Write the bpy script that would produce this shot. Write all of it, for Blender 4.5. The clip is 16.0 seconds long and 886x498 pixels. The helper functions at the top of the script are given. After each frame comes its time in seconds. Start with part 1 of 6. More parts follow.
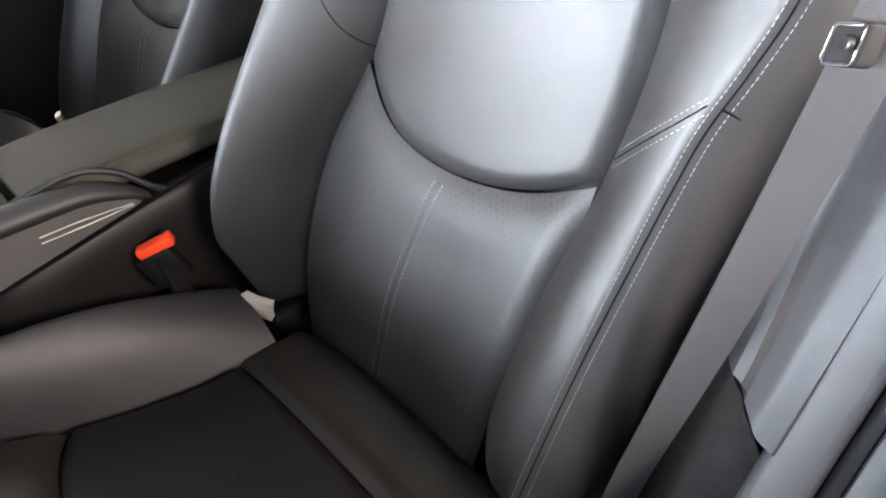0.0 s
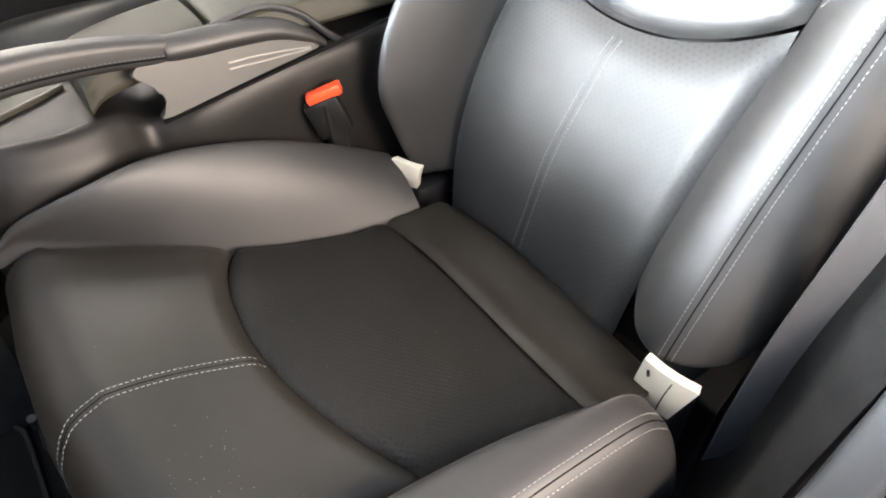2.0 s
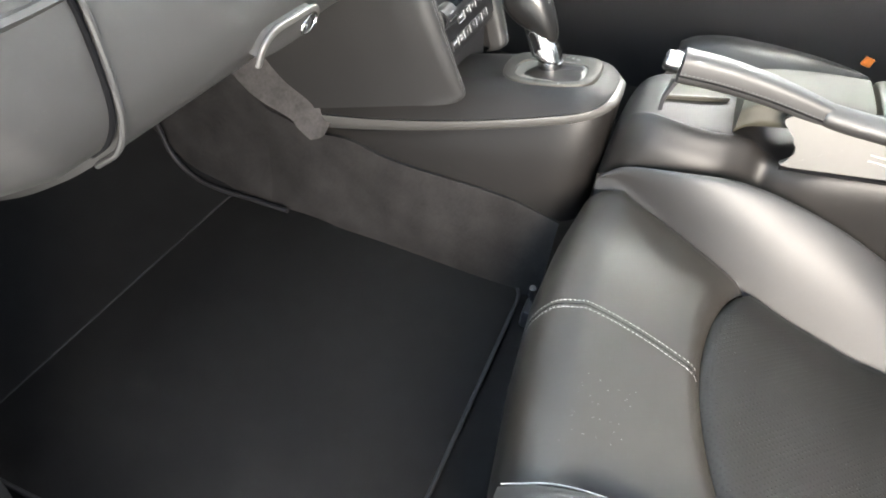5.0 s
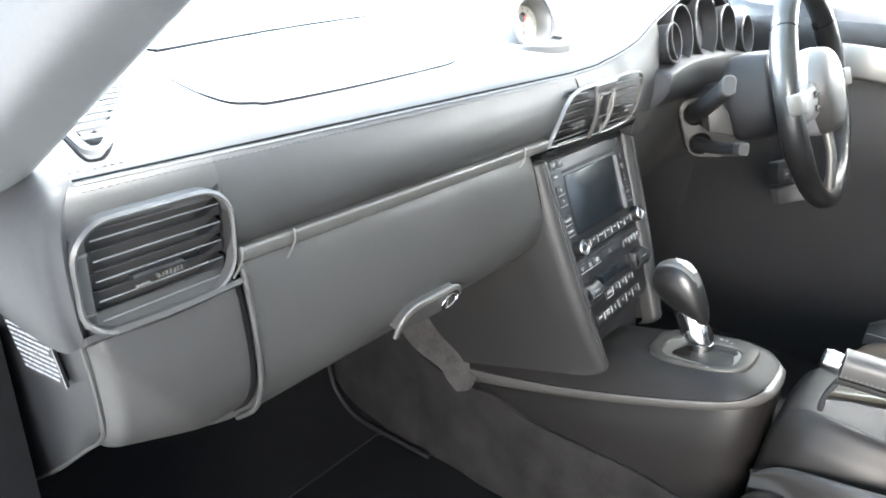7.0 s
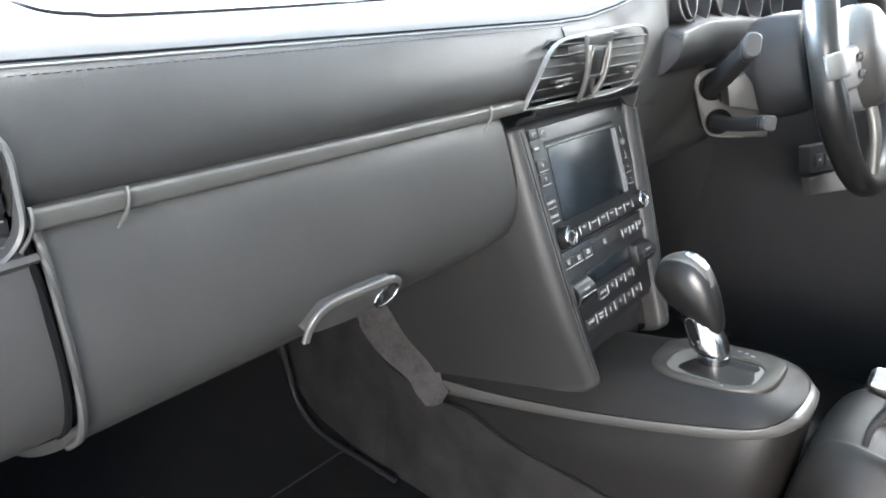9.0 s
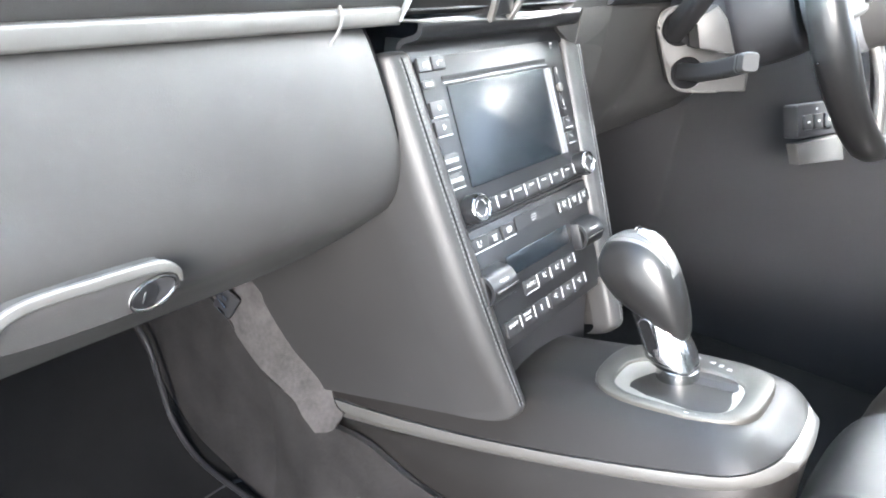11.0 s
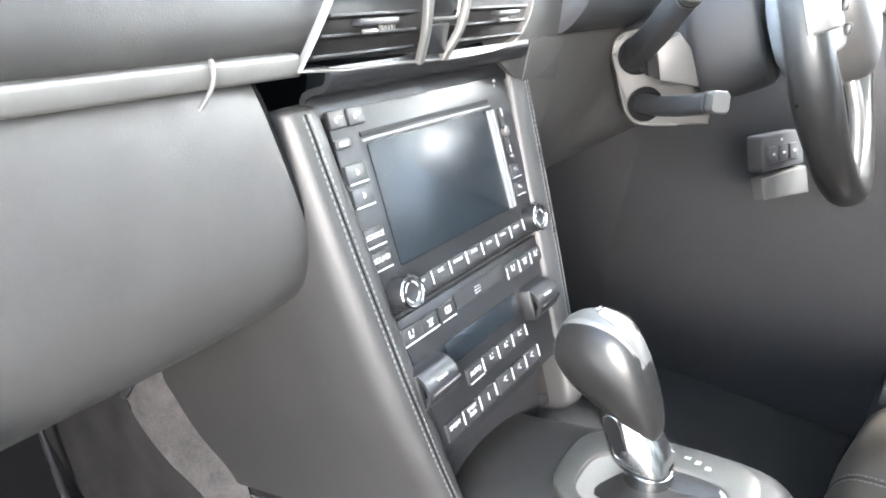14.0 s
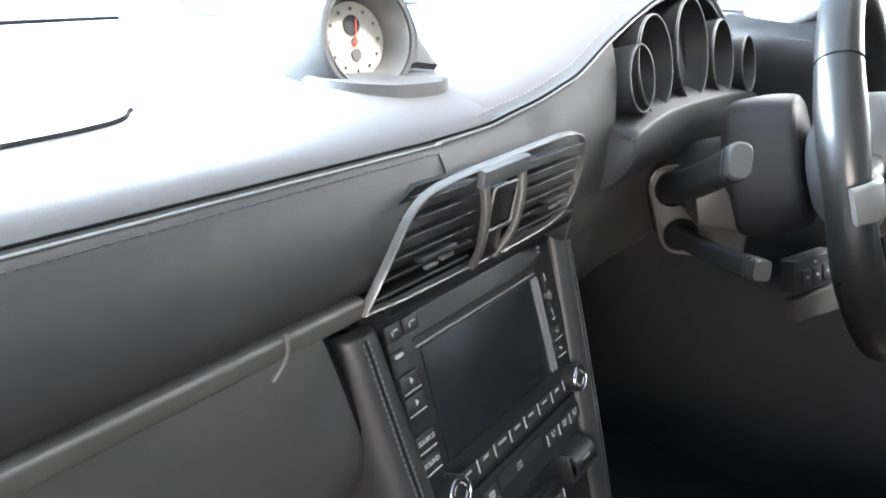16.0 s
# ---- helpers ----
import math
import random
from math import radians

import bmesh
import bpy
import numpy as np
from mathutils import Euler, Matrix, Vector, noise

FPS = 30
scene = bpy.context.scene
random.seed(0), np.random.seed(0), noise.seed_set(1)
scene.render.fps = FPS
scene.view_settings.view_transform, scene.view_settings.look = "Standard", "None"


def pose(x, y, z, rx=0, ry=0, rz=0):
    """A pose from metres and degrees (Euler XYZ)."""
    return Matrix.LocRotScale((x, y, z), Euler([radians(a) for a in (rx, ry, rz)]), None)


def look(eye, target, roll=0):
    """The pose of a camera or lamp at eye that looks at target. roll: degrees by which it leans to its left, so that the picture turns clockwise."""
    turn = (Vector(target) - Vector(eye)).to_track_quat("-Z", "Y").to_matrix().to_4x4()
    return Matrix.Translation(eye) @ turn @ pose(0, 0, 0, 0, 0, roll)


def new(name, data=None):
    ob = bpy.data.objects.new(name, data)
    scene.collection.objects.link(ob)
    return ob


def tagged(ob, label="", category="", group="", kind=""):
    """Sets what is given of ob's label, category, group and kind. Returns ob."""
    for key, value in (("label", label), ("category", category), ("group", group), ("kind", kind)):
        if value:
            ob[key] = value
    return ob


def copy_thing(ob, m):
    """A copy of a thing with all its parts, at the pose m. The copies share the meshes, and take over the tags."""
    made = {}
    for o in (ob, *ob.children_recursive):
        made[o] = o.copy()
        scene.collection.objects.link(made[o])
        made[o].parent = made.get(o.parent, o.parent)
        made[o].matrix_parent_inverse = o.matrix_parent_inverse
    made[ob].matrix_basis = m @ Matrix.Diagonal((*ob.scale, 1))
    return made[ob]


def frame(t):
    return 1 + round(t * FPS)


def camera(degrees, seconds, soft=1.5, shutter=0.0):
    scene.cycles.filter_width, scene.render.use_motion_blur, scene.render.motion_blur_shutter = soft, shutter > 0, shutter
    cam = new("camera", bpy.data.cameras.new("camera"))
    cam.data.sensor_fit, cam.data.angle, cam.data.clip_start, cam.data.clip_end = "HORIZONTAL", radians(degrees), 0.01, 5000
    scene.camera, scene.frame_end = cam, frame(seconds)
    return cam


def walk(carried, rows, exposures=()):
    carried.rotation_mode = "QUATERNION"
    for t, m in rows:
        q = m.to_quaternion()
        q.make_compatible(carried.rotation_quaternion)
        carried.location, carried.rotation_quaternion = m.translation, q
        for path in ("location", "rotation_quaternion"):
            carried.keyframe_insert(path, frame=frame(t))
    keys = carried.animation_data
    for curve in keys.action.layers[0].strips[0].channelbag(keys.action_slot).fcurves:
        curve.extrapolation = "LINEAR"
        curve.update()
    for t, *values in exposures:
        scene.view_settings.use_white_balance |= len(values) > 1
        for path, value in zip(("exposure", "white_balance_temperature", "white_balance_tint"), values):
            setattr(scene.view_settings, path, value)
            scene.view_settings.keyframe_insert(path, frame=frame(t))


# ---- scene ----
cam = camera(66.1, 16.0, soft=1.9)
PATH = [
    (0, (-0.765, -0.494, 0.917), (0.289, -1.574, -0.396), 0.4),
    (0.5, (-0.776, -0.472, 0.887), (0.306, -1.482, -0.459), 0.4),
    (1, (-0.775, -0.426, 0.853), (0.336, -1.402, -0.493), 0.8),
    (1.5, (-0.783, -0.393, 0.829), (0.371, -1.326, -0.512), 1.0),
    (2, (-0.788, -0.362, 0.814), (0.398, -1.25, -0.529), 1.0),
    (2.5, (-0.78, -0.325, 0.807), (0.459, -1.145, -0.532), 2.2),
    (3, (-0.798, -0.306, 0.79), (0.547, -0.946, -0.545), 2.7),
    (3.5, (-0.823, -0.303, 0.784), (0.604, -0.706, -0.559), 3.2),
    (4, (-0.849, -0.314, 0.789), (0.644, -0.398, -0.539), 4.6),
    (4.2, (-0.866, -0.311, 0.797), (0.617, -0.263, -0.543), 5.8),
    (6.3, (-0.903, -0.396, 0.915), (0.515, 0.56, -0.123), 3.5),
    (6.5, (-0.886, -0.395, 0.912), (0.559, 0.622, -0.024), 3.0),
    (7, (-0.864, -0.383, 0.904), (0.6, 0.718, 0.101), 2.6),
    (7.5, (-0.833, -0.374, 0.89), (0.616, 0.752, 0.095), 2.9),
    (8, (-0.808, -0.371, 0.877), (0.629, 0.772, 0.085), 2.8),
    (8.2, (-0.796, -0.366, 0.868), (0.635, 0.781, 0.071), 2.8),
    (10.3, (-0.561, -0.324, 0.773), (0.87, 0.831, -0.013), 2.5),
    (10.5, (-0.55, -0.314, 0.768), (0.897, 0.816, -0.026), 2.9),
    (11, (-0.506, -0.312, 0.736), (0.957, 0.786, -0.073), 3.1),
    (11.5, (-0.471, -0.312, 0.706), (1.016, 0.747, -0.112), 3.3),
    (12, (-0.438, -0.305, 0.679), (1.066, 0.728, -0.14), 3.4),
    (12.5, (-0.412, -0.299, 0.659), (1.107, 0.709, -0.164), 3.4),
    (13, (-0.404, -0.293, 0.661), (1.123, 0.698, -0.167), 3.4),
    (13.5, (-0.402, -0.281, 0.69), (1.132, 0.708, -0.129), 3.5),
    (14, (-0.406, -0.258, 0.752), (1.138, 0.729, -0.048), 3.8),
    (14.5, (-0.41, -0.234, 0.802), (1.137, 0.756, 0.011), 4.2),
    (15, (-0.41, -0.23, 0.829), (1.136, 0.772, 0.051), 4.5),
    (15.5, (-0.408, -0.224, 0.85), (1.134, 0.793, 0.084), 4.4),
    (16, (-0.393, -0.21, 0.866), (1.141, 0.824, 0.105), 4.6),
]
walk(cam, [(t, look(eye, target, roll)) for t, eye, target, roll in PATH], exposures=[(0.0, 1.25, 6900, 16), (1.5, 2.32, 7050, 14), (2.5, 2.75, 7200, 13), (3.5, 2.9, 7100, 10), (4.2, 3.2, 7000, 8), (6.3, 4.25, 6150, 6), (7.0, 3.3, 6200, 6), (8.2, 2.45, 6200, 6), (10.3, 4.62, 6050, 8), (12.5, 4.6, 6200, 8), (14.0, 4.6, 6200, 8), (15.0, 3.85, 6250, 9), (15.5, 3.3, 6250, 9), (16.0, 2.3, 6300, 10)])

# ---- light ----
world = bpy.data.worlds.new("world")
scene.world = world
world.use_nodes = True
_wn = world.node_tree
_bg = _wn.nodes["Background"]
_sky = _wn.nodes.new("ShaderNodeTexSky")
_sky.sky_type = "NISHITA"
_sky.sun_disc = False
_sky.sun_elevation = radians(58.1)
_sky.sun_rotation = radians(156.3)
_sky.air_density, _sky.dust_density = 1.0, 3.0
_wn.links.new(_sky.outputs[0], _bg.inputs[0])
_bg.inputs[1].default_value = 0.10

sun_data = bpy.data.lights.new("sun", "SUN")
sun_data.energy, sun_data.angle, sun_data.color = 5.0, radians(6), (1.0, 0.97, 0.93)
sun = new("sun", sun_data)
sun.matrix_basis = look((0.9, -2.05, 4.0), (0, 0, 0.4))

# sky light that falls through the windscreen and through the open door
def window_light(name, eye, target, w, h, watts, color=(1, 1, 1), spread=180):
    d = bpy.data.lights.new(name, "AREA")
    d.spread = radians(spread)
    d.shape, d.size, d.size_y, d.energy, d.color = "RECTANGLE", w, h, watts, color
    ob = new(name, d)
    ob.matrix_basis = look(eye, target)
    return ob

window_light("windscreen_skylight", (-0.12, 0.62, 0.935), (-0.25, -0.95, 0.70), 1.05, 0.30, 74, (0.76, 0.88, 1.0))
window_light("driver_window_skylight", (0.80, -0.30, 1.0), (-0.2, -0.45, 0.55), 0.8, 0.28, 3.0, (1.0, 0.95, 0.90))
window_light("doorway_skylight", (-1.60, -0.95, 0.98), (-0.35, -0.62, 0.50), 0.8, 0.40, 2.9, (1.0, 0.89, 0.80), 75)

# ---- materials ----
def mat(name, color, rough=0.5, metal=0.0, bump=0.0, scale=600.0, vary=0.12, spec=0.5, kind="noise", coat=0.0, rough_vary=0.08, big=9.0):
    m = bpy.data.materials.new(name)
    m.use_nodes = True
    nt = m.node_tree
    b = nt.nodes["Principled BSDF"]
    b.inputs["Metallic"].default_value = metal
    b.inputs["Specular IOR Level"].default_value = spec
    b.inputs["Coat Weight"].default_value = coat
    tc = nt.nodes.new("ShaderNodeTexCoord")
    n1 = nt.nodes.new("ShaderNodeTexNoise")
    n1.inputs["Scale"].default_value = big
    n1.inputs["Detail"].default_value = 6
    n2 = nt.nodes.new("ShaderNodeTexNoise")
    n2.inputs["Scale"].default_value = scale * 0.3
    n2.inputs["Detail"].default_value = 3
    for n in (n1, n2):
        nt.links.new(tc.outputs["Object"], n.inputs["Vector"])
    add = nt.nodes.new("ShaderNodeMath")
    add.operation = "MULTIPLY_ADD"
    nt.links.new(n2.outputs["Fac"], add.inputs[0])
    add.inputs[1].default_value = 0.45
    nt.links.new(n1.outputs["Fac"], add.inputs[2])
    ramp = nt.nodes.new("ShaderNodeMapRange")
    ramp.inputs["From Min"].default_value, ramp.inputs["From Max"].default_value = 0.4, 1.05
    ramp.inputs["To Min"].default_value, ramp.inputs["To Max"].default_value = 1 - vary, 1 + vary
    nt.links.new(add.outputs[0], ramp.inputs["Value"])
    mul = nt.nodes.new("ShaderNodeVectorMath")
    mul.operation = "SCALE"
    mul.inputs[0].default_value = color[:3]
    nt.links.new(ramp.outputs[0], mul.inputs["Scale"])
    nt.links.new(mul.outputs[0], b.inputs["Base Color"])
    rr = nt.nodes.new("ShaderNodeMapRange")
    rr.inputs["To Min"].default_value, rr.inputs["To Max"].default_value = max(0.02, rough - rough_vary), min(1, rough + rough_vary)
    nt.links.new(n1.outputs["Fac"], rr.inputs["Value"])
    nt.links.new(rr.outputs[0], b.inputs["Roughness"])
    if bump:
        if kind == "leather":
            t = nt.nodes.new("ShaderNodeTexVoronoi")
            t.feature = "DISTANCE_TO_EDGE"
            t.inputs["Scale"].default_value = scale
            out = t.outputs["Distance"]
        elif kind == "weave":
            t = nt.nodes.new("ShaderNodeTexWave")
            t.inputs["Scale"].default_value = scale
            t.inputs["Distortion"].default_value = 0.6
            t.bands_direction = "DIAGONAL"
            out = t.outputs["Fac"]
        else:
            t = nt.nodes.new("ShaderNodeTexNoise")
            t.inputs["Scale"].default_value = scale
            t.inputs["Detail"].default_value = 4
            out = t.outputs["Fac"]
        nt.links.new(tc.outputs["Object"], t.inputs["Vector"])
        bp = nt.nodes.new("ShaderNodeBump")
        bp.inputs["Strength"].default_value = bump
        bp.inputs["Distance"].default_value = 0.001
        nt.links.new(out, bp.inputs["Height"])
        nt.links.new(bp.outputs[0], b.inputs["Normal"])
    return m

M_LEATHER = mat("grey_black_leather", (0.013, 0.0125, 0.0122), 0.52, bump=0.16, scale=900, kind="leather", vary=0.2, spec=0.56)
M_PERF = mat("perforated_leather", (0.0045, 0.0038, 0.0031), 0.66, bump=0.2, scale=420, kind="leather", vary=0.25, spec=0.22)
def perforate(m, pitch=0.0052, upright=False, depth=0.8):
    """Rows of fine punched holes over a leather's colour."""
    nt = m.node_tree
    b = nt.nodes["Principled BSDF"]
    tc = nt.nodes.new("ShaderNodeTexCoord")
    mp = nt.nodes.new("ShaderNodeMapping")
    mp.inputs["Rotation"].default_value = (0, radians(45), 0) if upright else (0, 0, radians(45))
    mp.inputs["Scale"].default_value = (1 / pitch, 0, 1 / pitch) if upright else (1 / pitch, 1 / pitch, 0)
    fr = nt.nodes.new("ShaderNodeVectorMath")
    fr.operation = "FRACTION"
    ds = nt.nodes.new("ShaderNodeVectorMath")
    ds.operation = "DISTANCE"
    ds.inputs[1].default_value = (0.5, 0, 0.5) if upright else (0.5, 0.5, 0)
    rg = nt.nodes.new("ShaderNodeMapRange")
    rg.inputs["From Min"].default_value, rg.inputs["From Max"].default_value = 0.14, 0.24
    rg.inputs["To Min"].default_value, rg.inputs["To Max"].default_value = 0.0, 1.0
    for a, c in ((tc.outputs["Object"], mp.inputs["Vector"]), (mp.outputs[0], fr.inputs[0]), (fr.outputs[0], ds.inputs[0]), (ds.outputs["Value"], rg.inputs["Value"])):
        nt.links.new(a, c)
    mul = nt.nodes.new("ShaderNodeVectorMath")
    mul.operation = "SCALE"
    nt.links.new(b.inputs["Base Color"].links[0].from_socket, mul.inputs[0])
    nt.links.new(rg.outputs[0], mul.inputs["Scale"])
    nt.links.new(mul.outputs[0], b.inputs["Base Color"])
    bp = nt.nodes.new("ShaderNodeBump")
    bp.inputs["Strength"].default_value, bp.inputs["Distance"].default_value = depth, 0.0004
    nt.links.new(rg.outputs[0], bp.inputs["Height"])
    old = b.inputs["Normal"].links[0].from_socket
    nt.links.new(old, bp.inputs["Normal"])
    nt.links.new(bp.outputs[0], b.inputs["Normal"])
    return m

perforate(M_PERF)
M_BACKPERF = mat("perforated_back_leather", (0.013, 0.0125, 0.0122), 0.52, bump=0.16, scale=900, kind="leather", vary=0.2, spec=0.56)
perforate(M_BACKPERF, 0.0060, True, 0.09)
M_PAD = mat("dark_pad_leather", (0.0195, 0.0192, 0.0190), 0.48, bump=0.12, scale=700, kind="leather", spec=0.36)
M_STITCH = mat("grey_thread", (0.24, 0.236, 0.23), 0.75, vary=0.2)
M_DARKTHREAD = mat("dark_thread", (0.085, 0.085, 0.087), 0.7, vary=0.2)
M_COVER = mat("matt_black_brown_cover", (0.0070, 0.0063, 0.0058), 0.46, bump=0.08, scale=900, kind="leather", spec=0.26)
M_WHEEL = mat("smooth_black_leather", (0.007, 0.0068, 0.0067), 0.30, bump=0.06, scale=900, kind="leather", spec=0.35)
M_FLANK = mat("flank_leather", (0.017, 0.0165, 0.0163), 0.48, bump=0.10, scale=900, kind="leather", spec=0.35)
M_OLIVE = mat("olive_black_leather", (0.022, 0.0205, 0.0145), 0.55, bump=0.10, scale=900, kind="leather", spec=0.25)
M_BROWN = mat("worn_brown_leather", (0.0090, 0.0072, 0.0053), 0.52, bump=0.12, scale=900, kind="leather", vary=0.3, spec=0.34)
M_SEAM = mat("seam_shadow", (0.005, 0.005, 0.0054), 0.95, spec=0.02)
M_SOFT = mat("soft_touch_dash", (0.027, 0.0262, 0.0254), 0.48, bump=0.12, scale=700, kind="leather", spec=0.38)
# Paler than the other dash leather: strong sun is put into the colour.
M_DASHTOP = mat("sunlit_dash_leather", (0.046, 0.0468, 0.0483), 0.6, bump=0.10, scale=800, kind="leather", spec=0.12)
M_PLASTIC = mat("black_plastic", (0.011, 0.011, 0.012), 0.5, bump=0.08, scale=900, spec=0.28)
M_QUARTER = mat("grey_quarter_plastic", (0.033, 0.0345, 0.037), 0.55, bump=0.12, scale=900, spec=0.35)
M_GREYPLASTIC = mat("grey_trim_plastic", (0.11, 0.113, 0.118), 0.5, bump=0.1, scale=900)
M_PANEL = mat("black_control_panel", (0.0085, 0.0088, 0.0095), 0.34, bump=0.04, scale=900, spec=0.34)
M_KEY = mat("rubber_key", (0.012, 0.0122, 0.013), 0.45, spec=0.35)
M_SCREEN = mat("display_glass", (0.006, 0.008, 0.010), 0.26, spec=0.30, vary=0.05, rough_vary=0.03)
M_SILVER = mat("satin_silver_paint", (0.125, 0.122, 0.116), 0.38, metal=0.6, bump=0.02, scale=1200, vary=0.05)
M_GALVANO = mat("dark_silver_paint", (0.075, 0.073, 0.069), 0.42, metal=0.5, vary=0.06)
M_GATE = mat("satin_gate_metal", (0.050, 0.0475, 0.0425), 0.52, metal=0.7, bump=0.02, scale=1200, vary=0.08)
M_CHROME = mat("chrome", (0.42, 0.42, 0.415), 0.20, metal=1.0, vary=0.03, rough_vary=0.04)
M_WHITE = mat("print_white", (0.24, 0.242, 0.244), 0.6, vary=0.04)
M_FRAME = mat("satin_vent_frame", (0.060, 0.0605, 0.061), 0.42, metal=0.2, bump=0.03, scale=1100, vary=0.06)
# Gate metal made paler: light missing in the recess is put into the colour.
M_GATEFLOOR = mat("lightened_gate_floor", (0.17, 0.163, 0.146), 0.50, metal=0.6, bump=0.03, scale=1200, vary=0.08)
M_CREAM = mat("cream_plastic", (0.46, 0.42, 0.35), 0.42, vary=0.08)
M_RED = mat("red_plastic", (0.75, 0.055, 0.018), 0.35, vary=0.06)
M_CARPET = mat("dark_carpet", (0.006, 0.006, 0.0062), 0.95, bump=1.0, scale=1500, vary=0.35, spec=0.1, big=25)
M_FELT = mat("grey_felt_carpet", (0.015, 0.0141, 0.0139), 0.95, bump=1.0, scale=900, vary=0.5, spec=0.1, big=22)
M_FELTEDGE = mat("pale_felt_edge", (0.040, 0.0375, 0.0370), 0.95, bump=1.0, scale=700, vary=0.5, spec=0.1, big=30)
M_BELT = mat("grey_seat_belt_webbing", (0.030, 0.030, 0.032), 0.7, bump=0.5, scale=320, kind="weave", vary=0.15)
M_RUBBER = mat("black_rubber", (0.016, 0.016, 0.017), 0.7, spec=0.15)
M_PAINT = mat("silver_car_paint", (0.26, 0.245, 0.24), 0.4, metal=0.3, coat=0.3, vary=0.04)
# Unseen cloth, made pale so that it bounces light down.
M_HEADLINER = mat("bounce_headliner_cloth", (0.50, 0.47, 0.43), 0.9, bump=0.4, scale=900)
M_GROUND = mat("pale_concrete_ground", (0.30, 0.30, 0.29), 0.9, bump=0.5, scale=60, vary=0.2, big=1.2)
M_AMBER = mat("amber_reflector", (0.55, 0.16, 0.03), 0.3)
M_DIAL = mat("pale_dial_face", (0.20, 0.188, 0.16), 0.5)
M_BACKDROP = mat("pale_wall_paint", (0.62, 0.60, 0.56), 0.9, vary=0.1, big=2)

def glass_mat(name, rough=0.0):
    m = bpy.data.materials.new(name)
    m.use_nodes = True
    b = m.node_tree.nodes["Principled BSDF"]
    b.inputs["Base Color"].default_value = (0.95, 0.98, 0.97, 1)
    b.inputs["Roughness"].default_value = rough
    b.inputs["Transmission Weight"].default_value = 1.0
    b.inputs["IOR"].default_value = 1.02
    return m

M_GLASS = glass_mat("window_glass")

# ---- building helpers ----
from mathutils.bvhtree import BVHTree

ORIGIN = {}

def thing(name, at, label, category, group="", kind=""):
    """An empty at the base of a thing, which parents its parts."""
    ob = new(name)
    ob.empty_display_size = 0.05
    ob.location = at
    ORIGIN[ob.name] = Vector(at)
    return tagged(ob, label, category, group, kind)

def finish(me, material, angle=35):
    me.materials.append(material)
    for p in me.polygons:
        p.use_smooth = True
    me.set_sharp_from_angle(angle=radians(angle))

def part(name, bm, material, parent, label="", angle=35):
    """One mesh object, drawn in world metres, under a thing or under a part."""
    o = ORIGIN[parent.name]
    bmesh.ops.transform(bm, matrix=Matrix.Translation(-o), verts=bm.verts)
    bmesh.ops.recalc_face_normals(bm, faces=bm.faces)
    me = bpy.data.meshes.new(name)
    bm.to_mesh(me)
    bm.free()
    finish(me, material, angle)
    ob = new(name, me)
    ob.parent = parent
    ORIGIN[ob.name] = o
    return tagged(ob, label)

def solid(name, bm, material, label, category, kind="", at=None, angle=35):
    """A thing, or a piece of the setting, that is one mesh."""
    bmesh.ops.recalc_face_normals(bm, faces=bm.faces)
    zs = [v.co for v in bm.verts]
    o = Vector(at) if at else Vector((sum(v.x for v in zs) / len(zs), sum(v.y for v in zs) / len(zs), min(v.z for v in zs)))
    bmesh.ops.transform(bm, matrix=Matrix.Translation(-o), verts=bm.verts)
    me = bpy.data.meshes.new(name)
    bm.to_mesh(me)
    bm.free()
    finish(me, material, angle)
    ob = new(name, me)
    ob.location = o
    ORIGIN[ob.name] = o
    return tagged(ob, label, category, "", kind)

def spl(pts, n, closed=False):
    """n points on a smooth curve through pts."""
    P = [Vector(p) for p in pts]
    m = len(P)
    if m == 2 and not closed:
        return [P[0].lerp(P[1], i / (n - 1)) for i in range(n)]
    segs = m if closed else m - 1
    out = []
    for i in range(n):
        t = i / (n if closed else n - 1) * segs
        k = min(int(t), segs - 1)
        f = t - k
        if closed:
            a, b, c, d = (P[(k + j) % m] for j in (-1, 0, 1, 2))
        else:
            b, c = P[k], P[k + 1]
            a = P[k - 1] if k else b * 2 - c
            d = P[k + 2] if k + 2 < m else c * 2 - b
        out.append(0.5 * ((2 * b) + (c - a) * f + (2 * a - 5 * b + 4 * c - d) * f * f + (3 * b - a - 3 * c + d) * f ** 3))
    return out

def sheet(secs, nu, nv, thick=0.0, bm=None, loop_u=False):
    """A smooth sheet through sections (lists of points), given a thickness."""
    S = [spl(s, nu, loop_u) for s in secs]
    cols = [spl([s[j] for s in S], nv) for j in range(nu)]
    rows = [[cols[j][i] for j in range(nu)] for i in range(nv)]
    b2 = grid_plain(rows, loop_u)
    if thick:
        bmesh.ops.recalc_face_normals(b2, faces=b2.faces)
        bmesh.ops.solidify(b2, geom=b2.faces[:], thickness=thick)
    return b2

def grid_plain(rows, loop_u=False):
    bm = bmesh.new()
    V = [[bm.verts.new(p) for p in r] for r in rows]
    C = len(V[0])
    for i in range(len(V) - 1):
        for j in range(C if loop_u else C - 1):
            bm.faces.new((V[i][j], V[i][(j + 1) % C], V[i + 1][(j + 1) % C], V[i + 1][j]))
    return bm

def capped(rows):
    """A closed body from rings of points, with flat ends."""
    bm = grid_plain(rows, True)
    bm.verts.ensure_lookup_table()
    c = len(rows[0])
    n = len(bm.verts)
    bm.faces.new([bm.verts[i] for i in range(c)])
    bm.faces.new([bm.verts[n - 1 - i] for i in range(c)])
    return bm

def body(rings, nu, nv):
    """A closed smooth body through rings of points."""
    S = [spl(s, nu, True) for s in rings]
    cols = [spl([s[j] for s in S], nv) for j in range(nu)]
    return capped([[cols[j][i] for j in range(nu)] for i in range(nv)])

